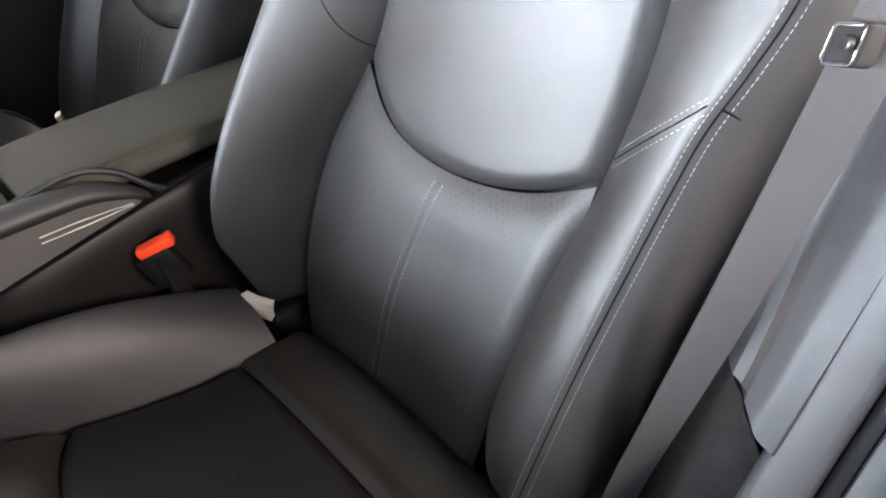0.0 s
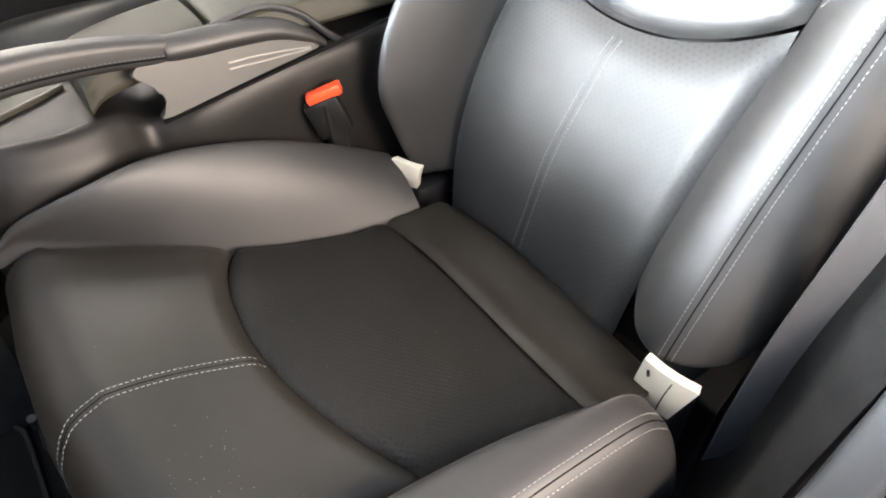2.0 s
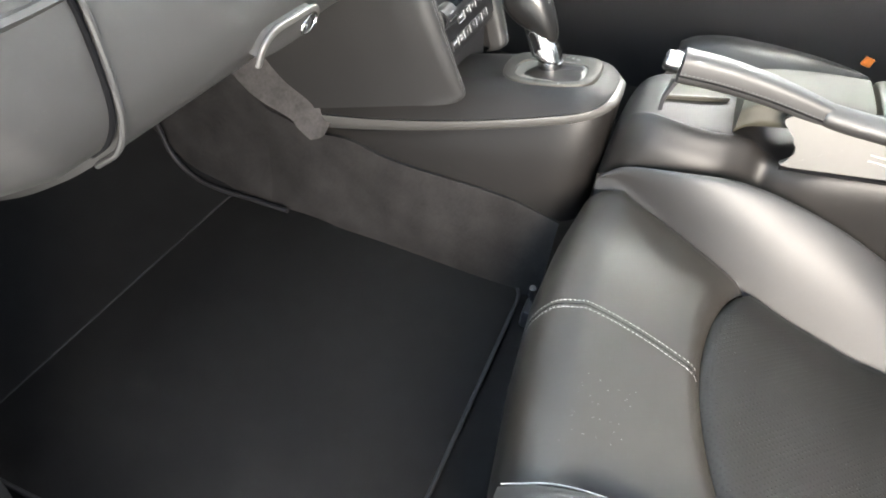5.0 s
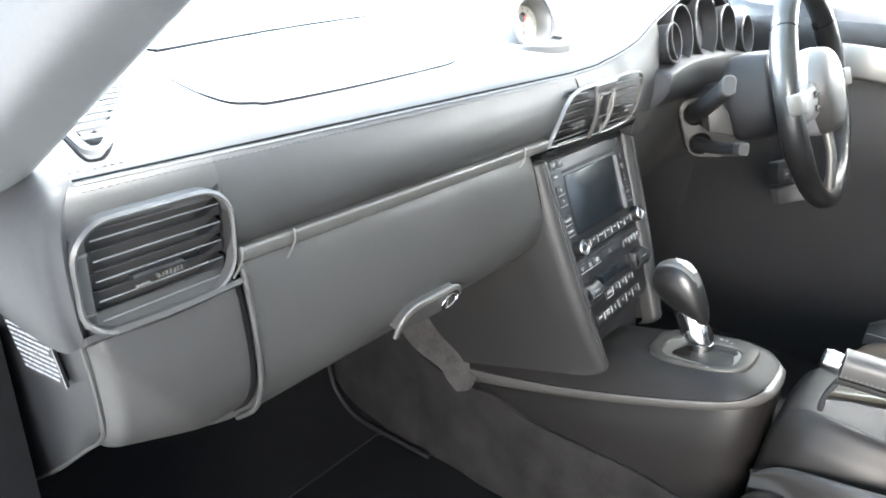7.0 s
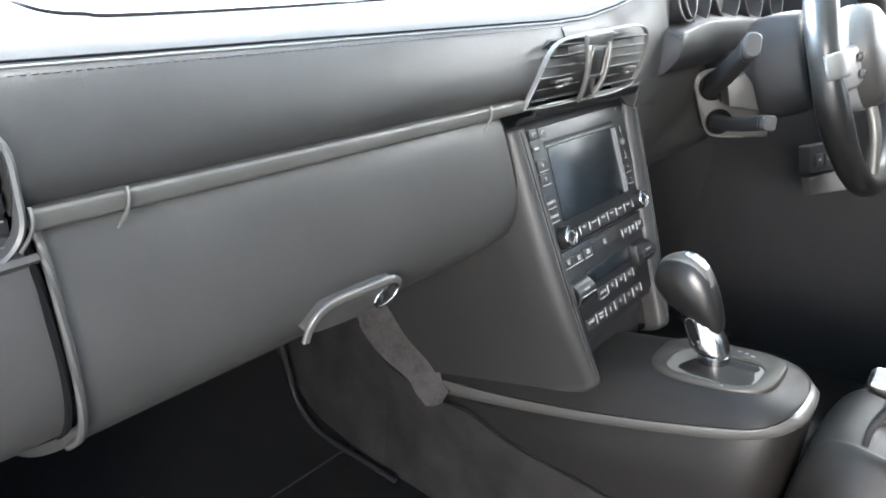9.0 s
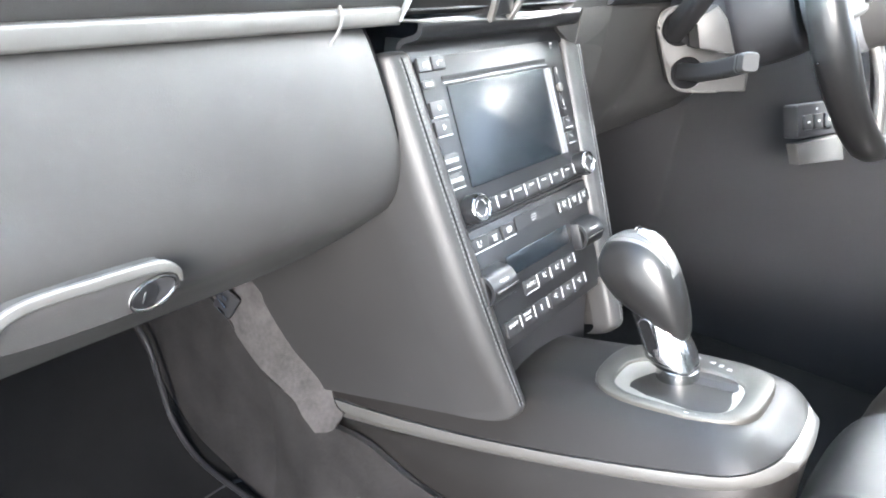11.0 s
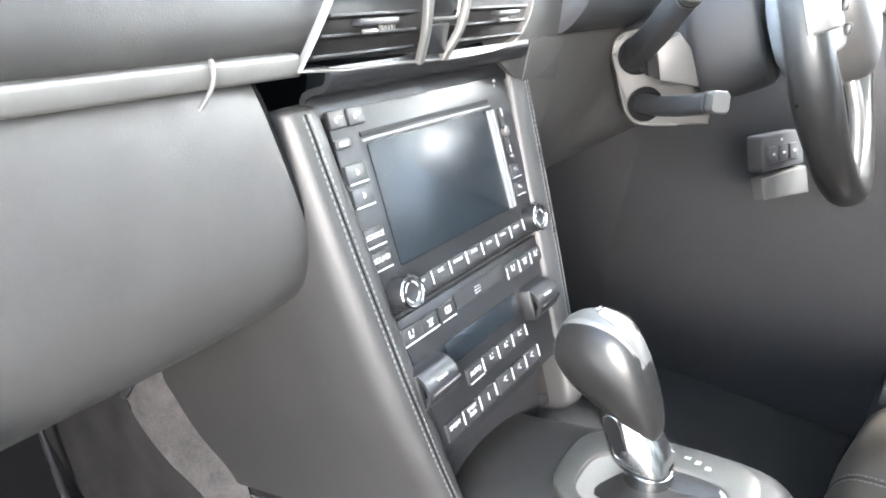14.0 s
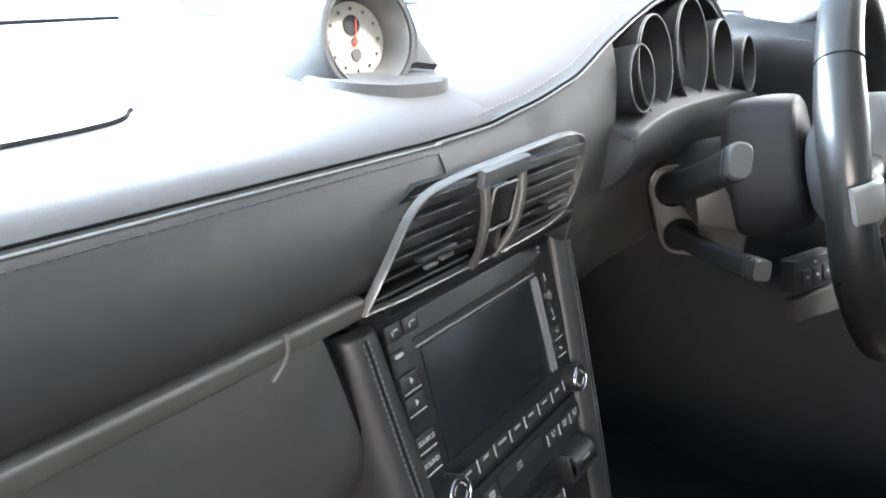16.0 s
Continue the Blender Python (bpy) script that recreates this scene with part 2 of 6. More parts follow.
def sweep(path, profile, up=(0, 0, 1), close=True, scale=None):
    """A closed profile (side, up) carried along a path of points."""
    P = [Vector(p) for p in path]
    rows = []
    for i, p in enumerate(P):
        d = (P[min(i + 1, len(P) - 1)] - P[max(i - 1, 0)]).normalized()
        s = d.cross(Vector(up)).normalized()
        u = s.cross(d).normalized()
        k = scale(i / (len(P) - 1)) if scale else 1.0
        rows.append([p + s * (a * k) + u * (b * k) for a, b in profile])
    return capped(rows) if close else grid_plain(rows, True)

def circle(r, n=10, ry=None):
    ry = ry or r
    return [(r * math.cos(2 * math.pi * i / n), ry * math.sin(2 * math.pi * i / n)) for i in range(n)]

def tube(path, r, n=8, up=(0.13, 0.21, 0.97), ry=None):
    return sweep(path, circle(r, n, ry), up)

def ring(path, profile, normal):
    """A closed loop of a profile (outward, along normal) round a closed path in a plane."""
    P = [Vector(p) for p in path]
    nrm = Vector(normal).normalized()
    n = len(P)
    bm = bmesh.new()
    V = []
    for i, p in enumerate(P):
        d = (P[(i + 1) % n] - P[i - 1]).normalized()
        o = d.cross(nrm).normalized()
        V.append([bm.verts.new(p + o * a + nrm * b) for a, b in profile])
    m = len(profile)
    for i in range(n):
        for j in range(m):
            bm.faces.new((V[i][j], V[i][(j + 1) % m], V[(i + 1) % n][(j + 1) % m], V[(i + 1) % n][j]))
    return bm

def prism(outline, to, low, high, bevel=0.0, segs=2):
    """A plate: outline in (u, v), placed by to(u, v, n), from n = low to n = high, its upper edge rounded."""
    bm = bmesh.new()
    A = [bm.verts.new(to(u, v, low)) for u, v in outline]
    B = [bm.verts.new(to(u, v, high)) for u, v in outline]
    n = len(A)
    bm.faces.new(A)
    top = bm.faces.new(B)
    for i in range(n):
        bm.faces.new((A[i], A[(i + 1) % n], B[(i + 1) % n], B[i]))
    if bevel:
        bmesh.ops.bevel(bm, geom=list(top.edges), offset=bevel, segments=segs, affect="EDGES", profile=0.5)
    return bm

def rrect(u0, v0, u1, v1, r, n=4):
    """A rounded rectangle."""
    out = []
    for cx, cy, a0 in ((u1 - r, v1 - r, 0), (u0 + r, v1 - r, 90), (u0 + r, v0 + r, 180), (u1 - r, v0 + r, 270)):
        for i in range(n + 1):
            a = radians(a0 + 90 * i / n)
            out.append((cx + r * math.cos(a), cy + r * math.sin(a)))
    return out

def box(cx, cy, cz, sx, sy, sz, bevel=0.0, rot=None, segs=2):
    bm = bmesh.new()
    bmesh.ops.create_cube(bm, size=1.0)
    bmesh.ops.transform(bm, matrix=Matrix.Diagonal((sx, sy, sz, 1)), verts=bm.verts)
    if bevel:
        bmesh.ops.bevel(bm, geom=bm.edges[:], offset=bevel, segments=segs, affect="EDGES", profile=0.5)
    m = Matrix.Translation((cx, cy, cz))
    if rot:
        m = m @ pose(0, 0, 0, *rot)
    bmesh.ops.transform(bm, matrix=m, verts=bm.verts)
    return bm

def lathe(profile, centre, axis, n=24):
    """A body of revolution: profile of (radius, height) along axis from centre."""
    q = Vector((0, 0, 1)).rotation_difference(Vector(axis)).to_matrix()
    c = Vector(centre)
    rows = [[c + q @ Vector((r * math.cos(2 * math.pi * j / n), r * math.sin(2 * math.pi * j / n), h)) for j in range(n)] for r, h in profile]
    return capped(rows)

def stitches(path, pitch=0.005, length=0.0034, r=0.0006, lift=(0, 0, 0)):
    """A row of short threads along a path."""
    P = [Vector(p) + Vector(lift) for p in path]
    bm = bmesh.new()
    acc, need = 0.0, pitch * 0.5
    for a, b in zip(P, P[1:]):
        L = (b - a).length
        if L < 1e-6:
            continue
        d = (b - a) / L
        s = d.cross(Vector((0.31, 0.2, 0.93))).normalized()
        u = s.cross(d)
        while need <= acc + L:
            c = a + d * (need - acc)
            q = []
            for k, w in ((-0.5, 0.4), (-0.25, 1), (0.25, 1), (0.5, 0.4)):
                q.append([bm.verts.new(c + d * (length * k) + (s * x + u * y) * (r * w)) for x, y in ((1, 0), (0, 1), (-1, 0), (0, -1))])
            for i in range(3):
                for j in range(4):
                    bm.faces.new((q[i][j], q[i][(j + 1) % 4], q[i + 1][(j + 1) % 4], q[i + 1][j]))
            need += pitch
        acc += L
    return bm

def writing(text, size, m, material, parent, name="lettering"):
    """Raised lettering in the built-in font, centred at the pose m."""
    c = bpy.data.curves.new(name, "FONT")
    c.body, c.size, c.align_x, c.align_y, c.extrude = text, size, "CENTER", "CENTER", 0.0002
    tmp = bpy.data.objects.new("tmp", c)
    me = bpy.data.meshes.new_from_object(tmp)
    bpy.data.objects.remove(tmp)
    me.transform(Matrix.Translation(-ORIGIN[parent.name]) @ m)
    me.name = name
    me.materials.clear()
    me.materials.append(material)
    ob = new(name, me)
    ob.parent = parent
    ORIGIN[ob.name] = ORIGIN[parent.name]
    return ob

def frame3(o, eu, ev, en):
    o, eu, ev, en = (Vector(a) for a in (o, eu, ev, en))
    return lambda u, v, n=0.0: o + eu * u + ev * v + en * n

def merge(*bms):
    """Several bodies of one part in one mesh."""
    out = bms[0]
    for b in bms[1:]:
        me = bpy.data.meshes.new("tmp")
        b.to_mesh(me)
        out.from_mesh(me)
        b.free()
        bpy.data.meshes.remove(me)
    return out

def lay(path, ob, way, lift=0.0004, reach=0.05):
    """A path laid onto a part's surface, met along way."""
    me = ob.data
    o = ORIGIN[ob.name]
    tree = BVHTree.FromPolygons([v.co + o for v in me.vertices], [tuple(p.vertices) for p in me.polygons])
    w = Vector(way).normalized()
    out = []
    for p in path:
        hit, nrm, _, _ = tree.ray_cast(Vector(p) - w * reach, w, 2 * reach)
        if hit is not None:
            out.append(hit - w * lift)
    return out

# ---- setting ----
def ip(x, xs, ys):
    return float(np.interp(x, xs, ys))

g = box(0, 0, -0.29, 60, 60, 0.08)
solid("ground", g, M_GROUND, "pale concrete ground outside the car", "ground", "structure")

cabin = thing("cabin_shell", (0, -0.3, 0.0), "dark cabin floor and body shell of the coupe", "car body", kind="structure")
part("floor_pan", box(0.04, -0.42, 0.055, 1.54, 2.5, 0.05), M_CARPET, cabin)
part("firewall", sheet([[(-0.72, 0.62, 0.08), (0.72, 0.62, 0.08)], [(-0.72, 0.66, 0.35), (0.72, 0.66, 0.35)], [(-0.72, 0.55, 0.60), (0.72, 0.55, 0.60)], [(-0.72, 0.62, 0.76), (0.72, 0.62, 0.76)]], 6, 14, 0.02), M_CARPET, cabin)
part("footwell_ramp", sheet([[(-0.71, 0.30, 0.085), (-0.06, 0.30, 0.085)], [(-0.71, 0.42, 0.12), (-0.06, 0.42, 0.12)], [(-0.71, 0.60, 0.30), (-0.06, 0.60, 0.30)]], 6, 12, 0.012), M_CARPET, cabin)
part("rear_wall", box(0, -1.66, 0.55, 1.46, 0.03, 1.0), M_CARPET, cabin)
part("rear_shelf", box(0, -1.38, 0.42, 1.40, 0.55, 0.5, 0.05), M_CARPET, cabin)
part("side_wall", box(-0.735, 0.42, 0.36, 0.03, 0.60, 0.56), M_CARPET, cabin)
part("side_wall", box(0.745, 0.42, 0.36, 0.03, 0.60, 0.56), M_CARPET, cabin)
part("side_wall", box(0.745, -1.27, 0.40, 0.03, 0.76, 0.64), M_CARPET, cabin)
part("side_wall", box(-0.735, -1.36, 0.40, 0.03, 0.58, 0.64), M_CARPET, cabin)

# Unseen roof: blocks the sun, and its pale cloth bounces light onto the seat.
roof = thing("roof", (0, -0.7, 1.1), "unseen coupe roof with a pale light-bouncing headliner", "roof", kind="structure")
part("headliner", sheet([[(-0.67, y + (0.03 if y > -0.2 else 0.0), z - 0.105), (-0.58, y, z - 0.04), (-0.42, y, z - 0.01), (0, y, z), (0.42, y, z - 0.01), (0.58, y, z - 0.04), (0.67, y + (0.03 if y > -0.2 else 0.0), z - 0.105)] for y, z in ((-0.16, 1.13), (-0.4, 1.18), (-0.8, 1.19), (-1.2, 1.14), (-1.64, 1.02))], 14, 16, 0.02), M_HEADLINER, roof)

screen_glass = thing("windscreen", (0, 0.3, 0.85), "clear laminated windscreen above the dashboard", "windscreen", kind="structure")
pane = part("glass", sheet([[(-0.62, 0.50, 0.80), (0, 0.66, 0.80), (0.62, 0.50, 0.80)], [(-0.60, 0.18, 0.98), (0, 0.30, 0.98), (0.60, 0.18, 0.98)], [(-0.56, -0.16, 1.12), (0, -0.10, 1.14), (0.56, -0.16, 1.12)]], 16, 12, 0.004), M_GLASS, screen_glass)
pane.visible_shadow = False

def pillar(side):
    s = side
    path = spl([(s * 0.755, 0.30, 0.66), (s * 0.742, 0.10, 0.765), (s * 0.712, -0.075, 0.890), (s * 0.660, -0.26, 1.03), (s * 0.60, -0.50, 1.13), (s * 0.59, -0.9, 1.15)], 22)
    return sweep(path, [(a * 1.0, b) for a, b in rrect(-0.034, -0.03, 0.034, 0.03, 0.016, 3)], (0, 0, 1))

for s, n in ((-1, "a"), (1, "b")):
    p = thing("windscreen_pillar", (s * 0.7, 0.1, 0.76), "grey trimmed windscreen pillar beside the dashboard", "pillar", kind="structure")
    part("pillar_trim", pillar(s), M_GREYPLASTIC, p)

# sill, door seal and B-pillar on the open door's side
sill = thing("door_sill", (-0.77, -0.4, 0.0), "grey painted door sill with black rubber seal", "sill", kind="structure")
def rail(dx, dz, prof, y0=0.45):
    path = spl([(-0.755 + dx, y0, 0.30 + dz), (-0.765 + dx, 0.1, 0.17 + dz), (-0.765 + dx, -0.45, 0.15 + dz), (-0.762 + dx, -0.72, 0.24 + dz), (-0.758 + dx, -0.90, 0.44 + dz), (-0.755 + dx, -1.02, 0.66 + dz), (-0.735 + dx, -1.10, 0.90 + dz)], 40)
    return sweep(path, prof, (1, 0, 0))
part("sill_cover", rail(0.0, 0.0, rrect(-0.03, -0.022, 0.03, 0.022, 0.010, 3)), M_QUARTER, sill, "grey sill cover")
part("rubber_seal", rail(-0.030, -0.012, rrect(-0.012, -0.008, 0.012, 0.008, 0.006, 2)), M_RUBBER, sill)
part("inner_flange", rail(-0.052, -0.02, rrect(-0.020, -0.014, 0.020, 0.014, 0.004, 2)), M_QUARTER, sill)
part("body_panel", rail(-0.092, -0.03, rrect(-0.06, -0.026, 0.06, 0.026, 0.018, 3)), M_PAINT, sill, "silver painted body edge")
part("rocker", box(-0.82, -0.3, 0.0, 0.13, 1.9, 0.26, 0.04), M_PAINT, sill)

quarter = thing("quarter_trim", (-0.71, -1.0, 0.2), "grey curved plastic quarter trim beside the seat belt", "trim panel", kind="structure")
part("quarter_panel", sheet([[(-0.746, -0.880, 0.458), (-0.744, -0.950, 0.566), (-0.742, -1.008, 0.686), (-0.724, -1.090, 0.926)], [(-0.724, -0.890, 0.458), (-0.720, -0.955, 0.566), (-0.714, -1.010, 0.686), (-0.695, -1.085, 0.930)], [(-0.704, -0.897, 0.478), (-0.698, -0.958, 0.585), (-0.690, -1.012, 0.720), (-0.674, -1.078, 0.960)], [(-0.690, -0.905, 0.498), (-0.682, -0.975, 0.615), (-0.672, -1.035, 0.780), (-0.655, -1.085, 0.990)], [(-0.655, -0.985, 0.500), (-0.648, -1.04, 0.62), (-0.640, -1.09, 0.79), (-0.630, -1.12, 1.0)]], 24, 24, 0.008), M_QUARTER, quarter, "grey moulded trim panel")
part("side_carpet", sheet([[(-0.738, -0.40, 0.130), (-0.735, -0.62, 0.170), (-0.735, -0.76, 0.275), (-0.736, -0.888, 0.436)], [(-0.705, -0.50, 0.085), (-0.702, -0.72, 0.160), (-0.702, -0.82, 0.300), (-0.708, -0.897, 0.470)], [(-0.680, -0.70, 0.085), (-0.672, -0.86, 0.200), (-0.678, -0.898, 0.350), (-0.689, -0.908, 0.500)], [(-0.60, -0.95, 0.085), (-0.61, -0.97, 0.22), (-0.63, -0.99, 0.36), (-0.65, -1.0, 0.51)]], 24, 24, 0.006), M_FELT, quarter, "mottled grey carpet on the lower body side")

# driver's door, closed
door = thing("driver_door", (0.72, -0.4, 0.1), "closed driver door with dark panel and silver pull", "car door", kind="structure")
part("door_panel", sheet([[(0.735, 0.30, z), (0.735 + d, -0.1, z), (0.735 + d, -0.6, z), (0.735, -1.0, z)] for z, d in ((0.05, 0.0), (0.40, -0.02), (0.60, -0.045), (0.72, -0.03), (0.80, -0.05), (0.825, -0.02))], 18, 18, 0.02), M_PLASTIC, door)
part("window_ledge", box(0.735, -0.35, 0.828, 0.07, 1.30, 0.022, 0.008), M_PLASTIC, door)
pull = part("door_pull", sweep(spl([(0.70, -0.10, 0.735), (0.655, -0.16, 0.745), (0.65, -0.24, 0.742), (0.70, -0.34, 0.72)], 14), rrect(-0.008, -0.030, 0.008, 0.030, 0.006, 3)), M_SILVER, door, "satin silver door pull")
wpane = part("side_glass", sheet([[(0.735, 0.12, 0.83), (0.735, -0.95, 0.83)], [(0.62, -0.20, 1.10), (0.62, -0.85, 1.12)]], 6, 6, 0.004), M_GLASS, door)
wpane.visible_shadow = False
part("window_frame", sweep(spl([(0.735, 0.16, 0.83), (0.69, -0.05, 0.94), (0.63, -0.22, 1.10), (0.61, -0.55, 1.14), (0.63, -0.88, 1.12), (0.735, -1.0, 0.83)], 30), rrect(-0.012, -0.012, 0.012, 0.012, 0.004, 2), (1, 0, 0)), M_RUBBER, door)

part("reflector", box(0.7045, -0.724, 0.272, 0.006, 0.020, 0.020, 0.002, (12, 0, 0)), M_AMBER, door, "small amber reflector")

# pale garden wall beyond the driver's window
solid("boundary_wall", box(6.5, 0, 0.55, 0.25, 22, 1.6, 0.03), M_BACKDROP, "pale rendered boundary wall beside the parked car", "wall", "structure")

# floor mat
fm = thing("floor_mat", (-0.4, 0.0, 0.082), "black carpet floor mat with stitched edge", "floor mat")
mo = rrect(-0.685, -0.235, -0.088, 0.30, 0.05, 5)
part("carpet_face", prism(mo, lambda u, v, n: Vector((u, v, n)), 0.080, 0.094, 0.004), M_CARPET, fm)
part("edge_binding", ring([(u, v, 0.094) for u, v in mo], circle(0.003, 6), (0, 0, 1)), M_RUBBER, fm)

# ---- seats ----
SZ = (0.17, 0.29, 0.38, 0.47, 0.56, 0.66, 0.76, 0.88, 0.98)
RIDGE_Y = (-0.752, -0.778, -0.808, -0.848, -0.892, -0.930, -0.965, -1.01, -1.05)
RIDGE_X = (-0.577, -0.581, -0.584, -0.586, -0.590, -0.600, -0.622, -0.60, -0.55)
OGR_Y = (-0.795, -0.820, -0.842, -0.880, -0.930, -0.972, -1.005, -1.045, -1.075)
OGR_X = (-0.497, -0.500, -0.506, -0.512, -0.520, -0.523, -0.515, -0.50, -0.47)
CEN_Y = (-0.816, -0.833, -0.849, -0.887, -0.928, -0.960, -0.990, -1.03, -1.06)
IGR_Y = (-0.825, -0.846, -0.873, -0.912, -0.953, -0.983, -1.012, -1.05, -1.08)
IGR_X = (-0.190, -0.168, -0.164, -0.168, -0.190, -0.205, -0.212, -0.22, -0.25)
CRE_Y = (-0.800, -0.785, -0.757, -0.778, -0.832, -0.900, -0.955, -1.01, -1.05)
CRE_X = (-0.150, -0.128, -0.118, -0.114, -0.110, -0.108, -0.110, -0.13, -0.18)

def bx(z, xs):
    """A smooth reading of a column of numbers given at the heights SZ."""
    z = min(max(z, SZ[0]), SZ[-1])
    k = max(i for i in range(len(SZ) - 1) if SZ[i] <= z)
    slope = lambda i: (xs[min(i + 1, len(xs) - 1)] - xs[max(i - 1, 0)]) / (SZ[min(i + 1, len(xs) - 1)] - SZ[max(i - 1, 0)])
    h = SZ[k + 1] - SZ[k]
    f = (z - SZ[k]) / h
    return (1 + 2 * f) * (1 - f) ** 2 * xs[k] + f * (1 - f) ** 2 * h * slope(k) + f * f * (3 - 2 * f) * xs[k + 1] + f * f * (f - 1) * h * slope(k + 1)

def arc_z(s):
    return 0.515 + 0.041 * s * s + 0.010 * s ** 4

def back_y(s, z, upper=False):
    """The front of the backrest's middle, s from -1 (door) to 1 (tunnel)."""
    side = bx(z, OGR_Y) if s < 0 else bx(z, IGR_Y)
    c = bx(z, CEN_Y) + (0.010 if upper else 0.0)
    return c + (side - c) * abs(s) ** 2.2

def back_x(s, z):
    a, b = bx(z, OGR_X), bx(z, IGR_X)
    return (a + b) / 2 + (b - a) / 2 * s

def soft_edge(k, w=0.06):
    """How deep a padded panel dips at its edge, 0 in the middle to 1."""
    return max(0.0, 1 - k / w) ** 2

def panel_rows(zlow, zhigh, upper, n=30, m=34):
    rows = []
    for j in range(m):
        t = j / (m - 1)
        r = []
        for i in range(n):
            s = -1 + 2 * i / (n - 1)
            z = zlow(s) + (zhigh(s) - zlow(s)) * t
            dip = max(soft_edge(1 - abs(s), 0.08 if upper else 0.05), soft_edge(1 - t, 0.12) if not upper else soft_edge(t, 0.06))
            r.append(Vector((back_x(s, z), back_y(s, z, upper) - (0.014 if upper else 0.010) * dip, z - 0.004 * dip * (1 if not upper else -1))))
        rows.append(r)
    return rows

def thicken(rows, t):
    bm = grid_plain(rows)
    bmesh.ops.recalc_face_normals(bm, faces=bm.faces)
    bmesh.ops.solidify(bm, geom=bm.faces[:], thickness=t)
    return bm

def two_lines(path, gap, side):
    s = Vector(side).normalized() * gap / 2
    return [p + s for p in path], [p - s for p in path]

SURF = {}
def build_seat():
    st = thing("passenger_seat", (-0.365, -0.55, 0.08), "dark grey leather sport seat with pale double stitching", "car seat")
    # backrest
    lower = part("lower_back_panel", thicken(panel_rows(lambda s: 0.19, arc_z, False), 0.006), M_BACKPERF, st, angle=60)
    upper = part("upper_back_panel", thicken(panel_rows(arc_z, lambda s: 0.97, True), 0.006), M_LEATHER, st, angle=60)
    zs = [0.288, 0.294, 0.308, 0.34, 0.38, 0.43, 0.47, 0.52, 0.56, 0.61, 0.66, 0.71, 0.76, 0.82, 0.88, 0.96]
    ob_secs, ib_secs = [], []
    for z in zs:
        gx, gy, rx, ry = bx(z, OGR_X), bx(z, OGR_Y), bx(z, RIDGE_X), bx(z, RIDGE_Y)
        ob_secs.append([(gx + 0.002, gy - 0.022, z), (gx - 0.004, gy - 0.004, z), (gx * 0.55 + rx * 0.45, gy * 0.45 + ry * 0.55 + 0.012, z), (rx + 0.012, ry + 0.006, z), (rx - 0.006, ry, z), (rx - 0.032, ry - 0.020, z), (rx - 0.050, ry - 0.060, z), (rx - 0.046, ry - 0.125, z)])
    for z in [0.248, 0.254, 0.268] + zs[3:]:
        gx, gy, rx, ry = bx(z, IGR_X), bx(z, IGR_Y), bx(z, CRE_X), bx(z, CRE_Y)
        ib_secs.append([(gx - 0.002, gy - 0.020, z), (gx + 0.004, gy - 0.002, z), (gx * 0.6 + rx * 0.4, gy * 0.45 + ry * 0.55, z), (rx - 0.012, ry + 0.002, z), (rx + 0.006, ry - 0.016, z), (rx + 0.014, ry - 0.06, z), (rx + 0.010, ry - 0.15, z)])
    def taper(secs):
        out = []
        for k, s in enumerate(secs):
            c = Vector((sum(p[0] for p in s) / len(s), sum(p[1] for p in s) / len(s) - 0.01, s[0][2]))
            f = {0: 0.45, 1: 0.82, 2: 0.97}.get(k, 1.0)
            out.append([Vector(c).lerp(Vector(p), f) for p in s])
        return out
    outer_b = part("outer_back_bolster", sheet(taper(ob_secs), 34, 60, 0.006), M_LEATHER, st, angle=60)
    inner_b = part("inner_back_bolster", sheet(taper(ib_secs), 30, 60, 0.006), M_LEATHER, st, angle=60)
    ridge = spl([(bx(z, RIDGE_X) - 0.004, bx(z, RIDGE_Y) + 0.0035, z) for z in zs if 0.2 < z < 0.93], 80)
    part("ridge_seam", tube(lay(ridge, outer_b, (0.3, -1, 0), 0), 0.0007, 6), M_SEAM, outer_b)
    a, b = two_lines(ridge, 0.013, (1, 0.35, 0))
    part("ridge_stitching", merge(stitches(lay(a, outer_b, (0.3, -1, 0)), r=0.00036), stitches(lay(b, outer_b, (0.3, -1, 0)), r=0.00036)), M_STITCH, outer_b, "pale double stitching")
    crest = spl([(bx(z, CRE_X) + 0.002, bx(z, CRE_Y) - 0.010, z) for z in zs if 0.27 < z < 0.93], 60)
    part("crest_seam", tube(crest, 0.0009, 6), M_SEAM, inner_b)
    inseam = lay(spl([(-0.196, -0.95, 0.574), (-0.178, -0.93, 0.603), (-0.150, -0.90, 0.660), (-0.118, -0.90, 0.720)], 26), inner_b, (0, -1, 0), 0)
    part("cross_seam", tube(inseam, 0.0007, 6), M_SEAM, inner_b)
    part("cross_stitching", stitches([p + Vector((0.004, 0.0006, 0.003)) for p in inseam], r=0.00036), M_DARKTHREAD, inner_b)
    part("crest_stitching", stitches(lay([p + Vector((-0.008, 0.01, 0)) for p in crest], inner_b, (0.2, -1, 0)), r=0.0004), M_DARKTHREAD, inner_b)
    # slanting seam from the ridge to the middle panel
    zr = 0.679
    cross = spl([(bx(zr, RIDGE_X) + 0.006, bx(zr, RIDGE_Y) + 0.007, zr), (-0.560, -0.925, 0.635), (-0.528, -0.962, 0.594)], 22)
    part("cross_seam", tube(lay(cross, outer_b, (0, -1, 0), 0), 0.0007, 6), M_SEAM, outer_b)
    a, b = two_lines(cross, 0.012, (0.2, 0.3, 1))
    part("cross_stitching", merge(stitches(lay(a, outer_b, (0, -1, 0)), r=0.00036), stitches(lay(b, outer_b, (0, -1, 0)), r=0.00036)), M_STITCH, outer_b)
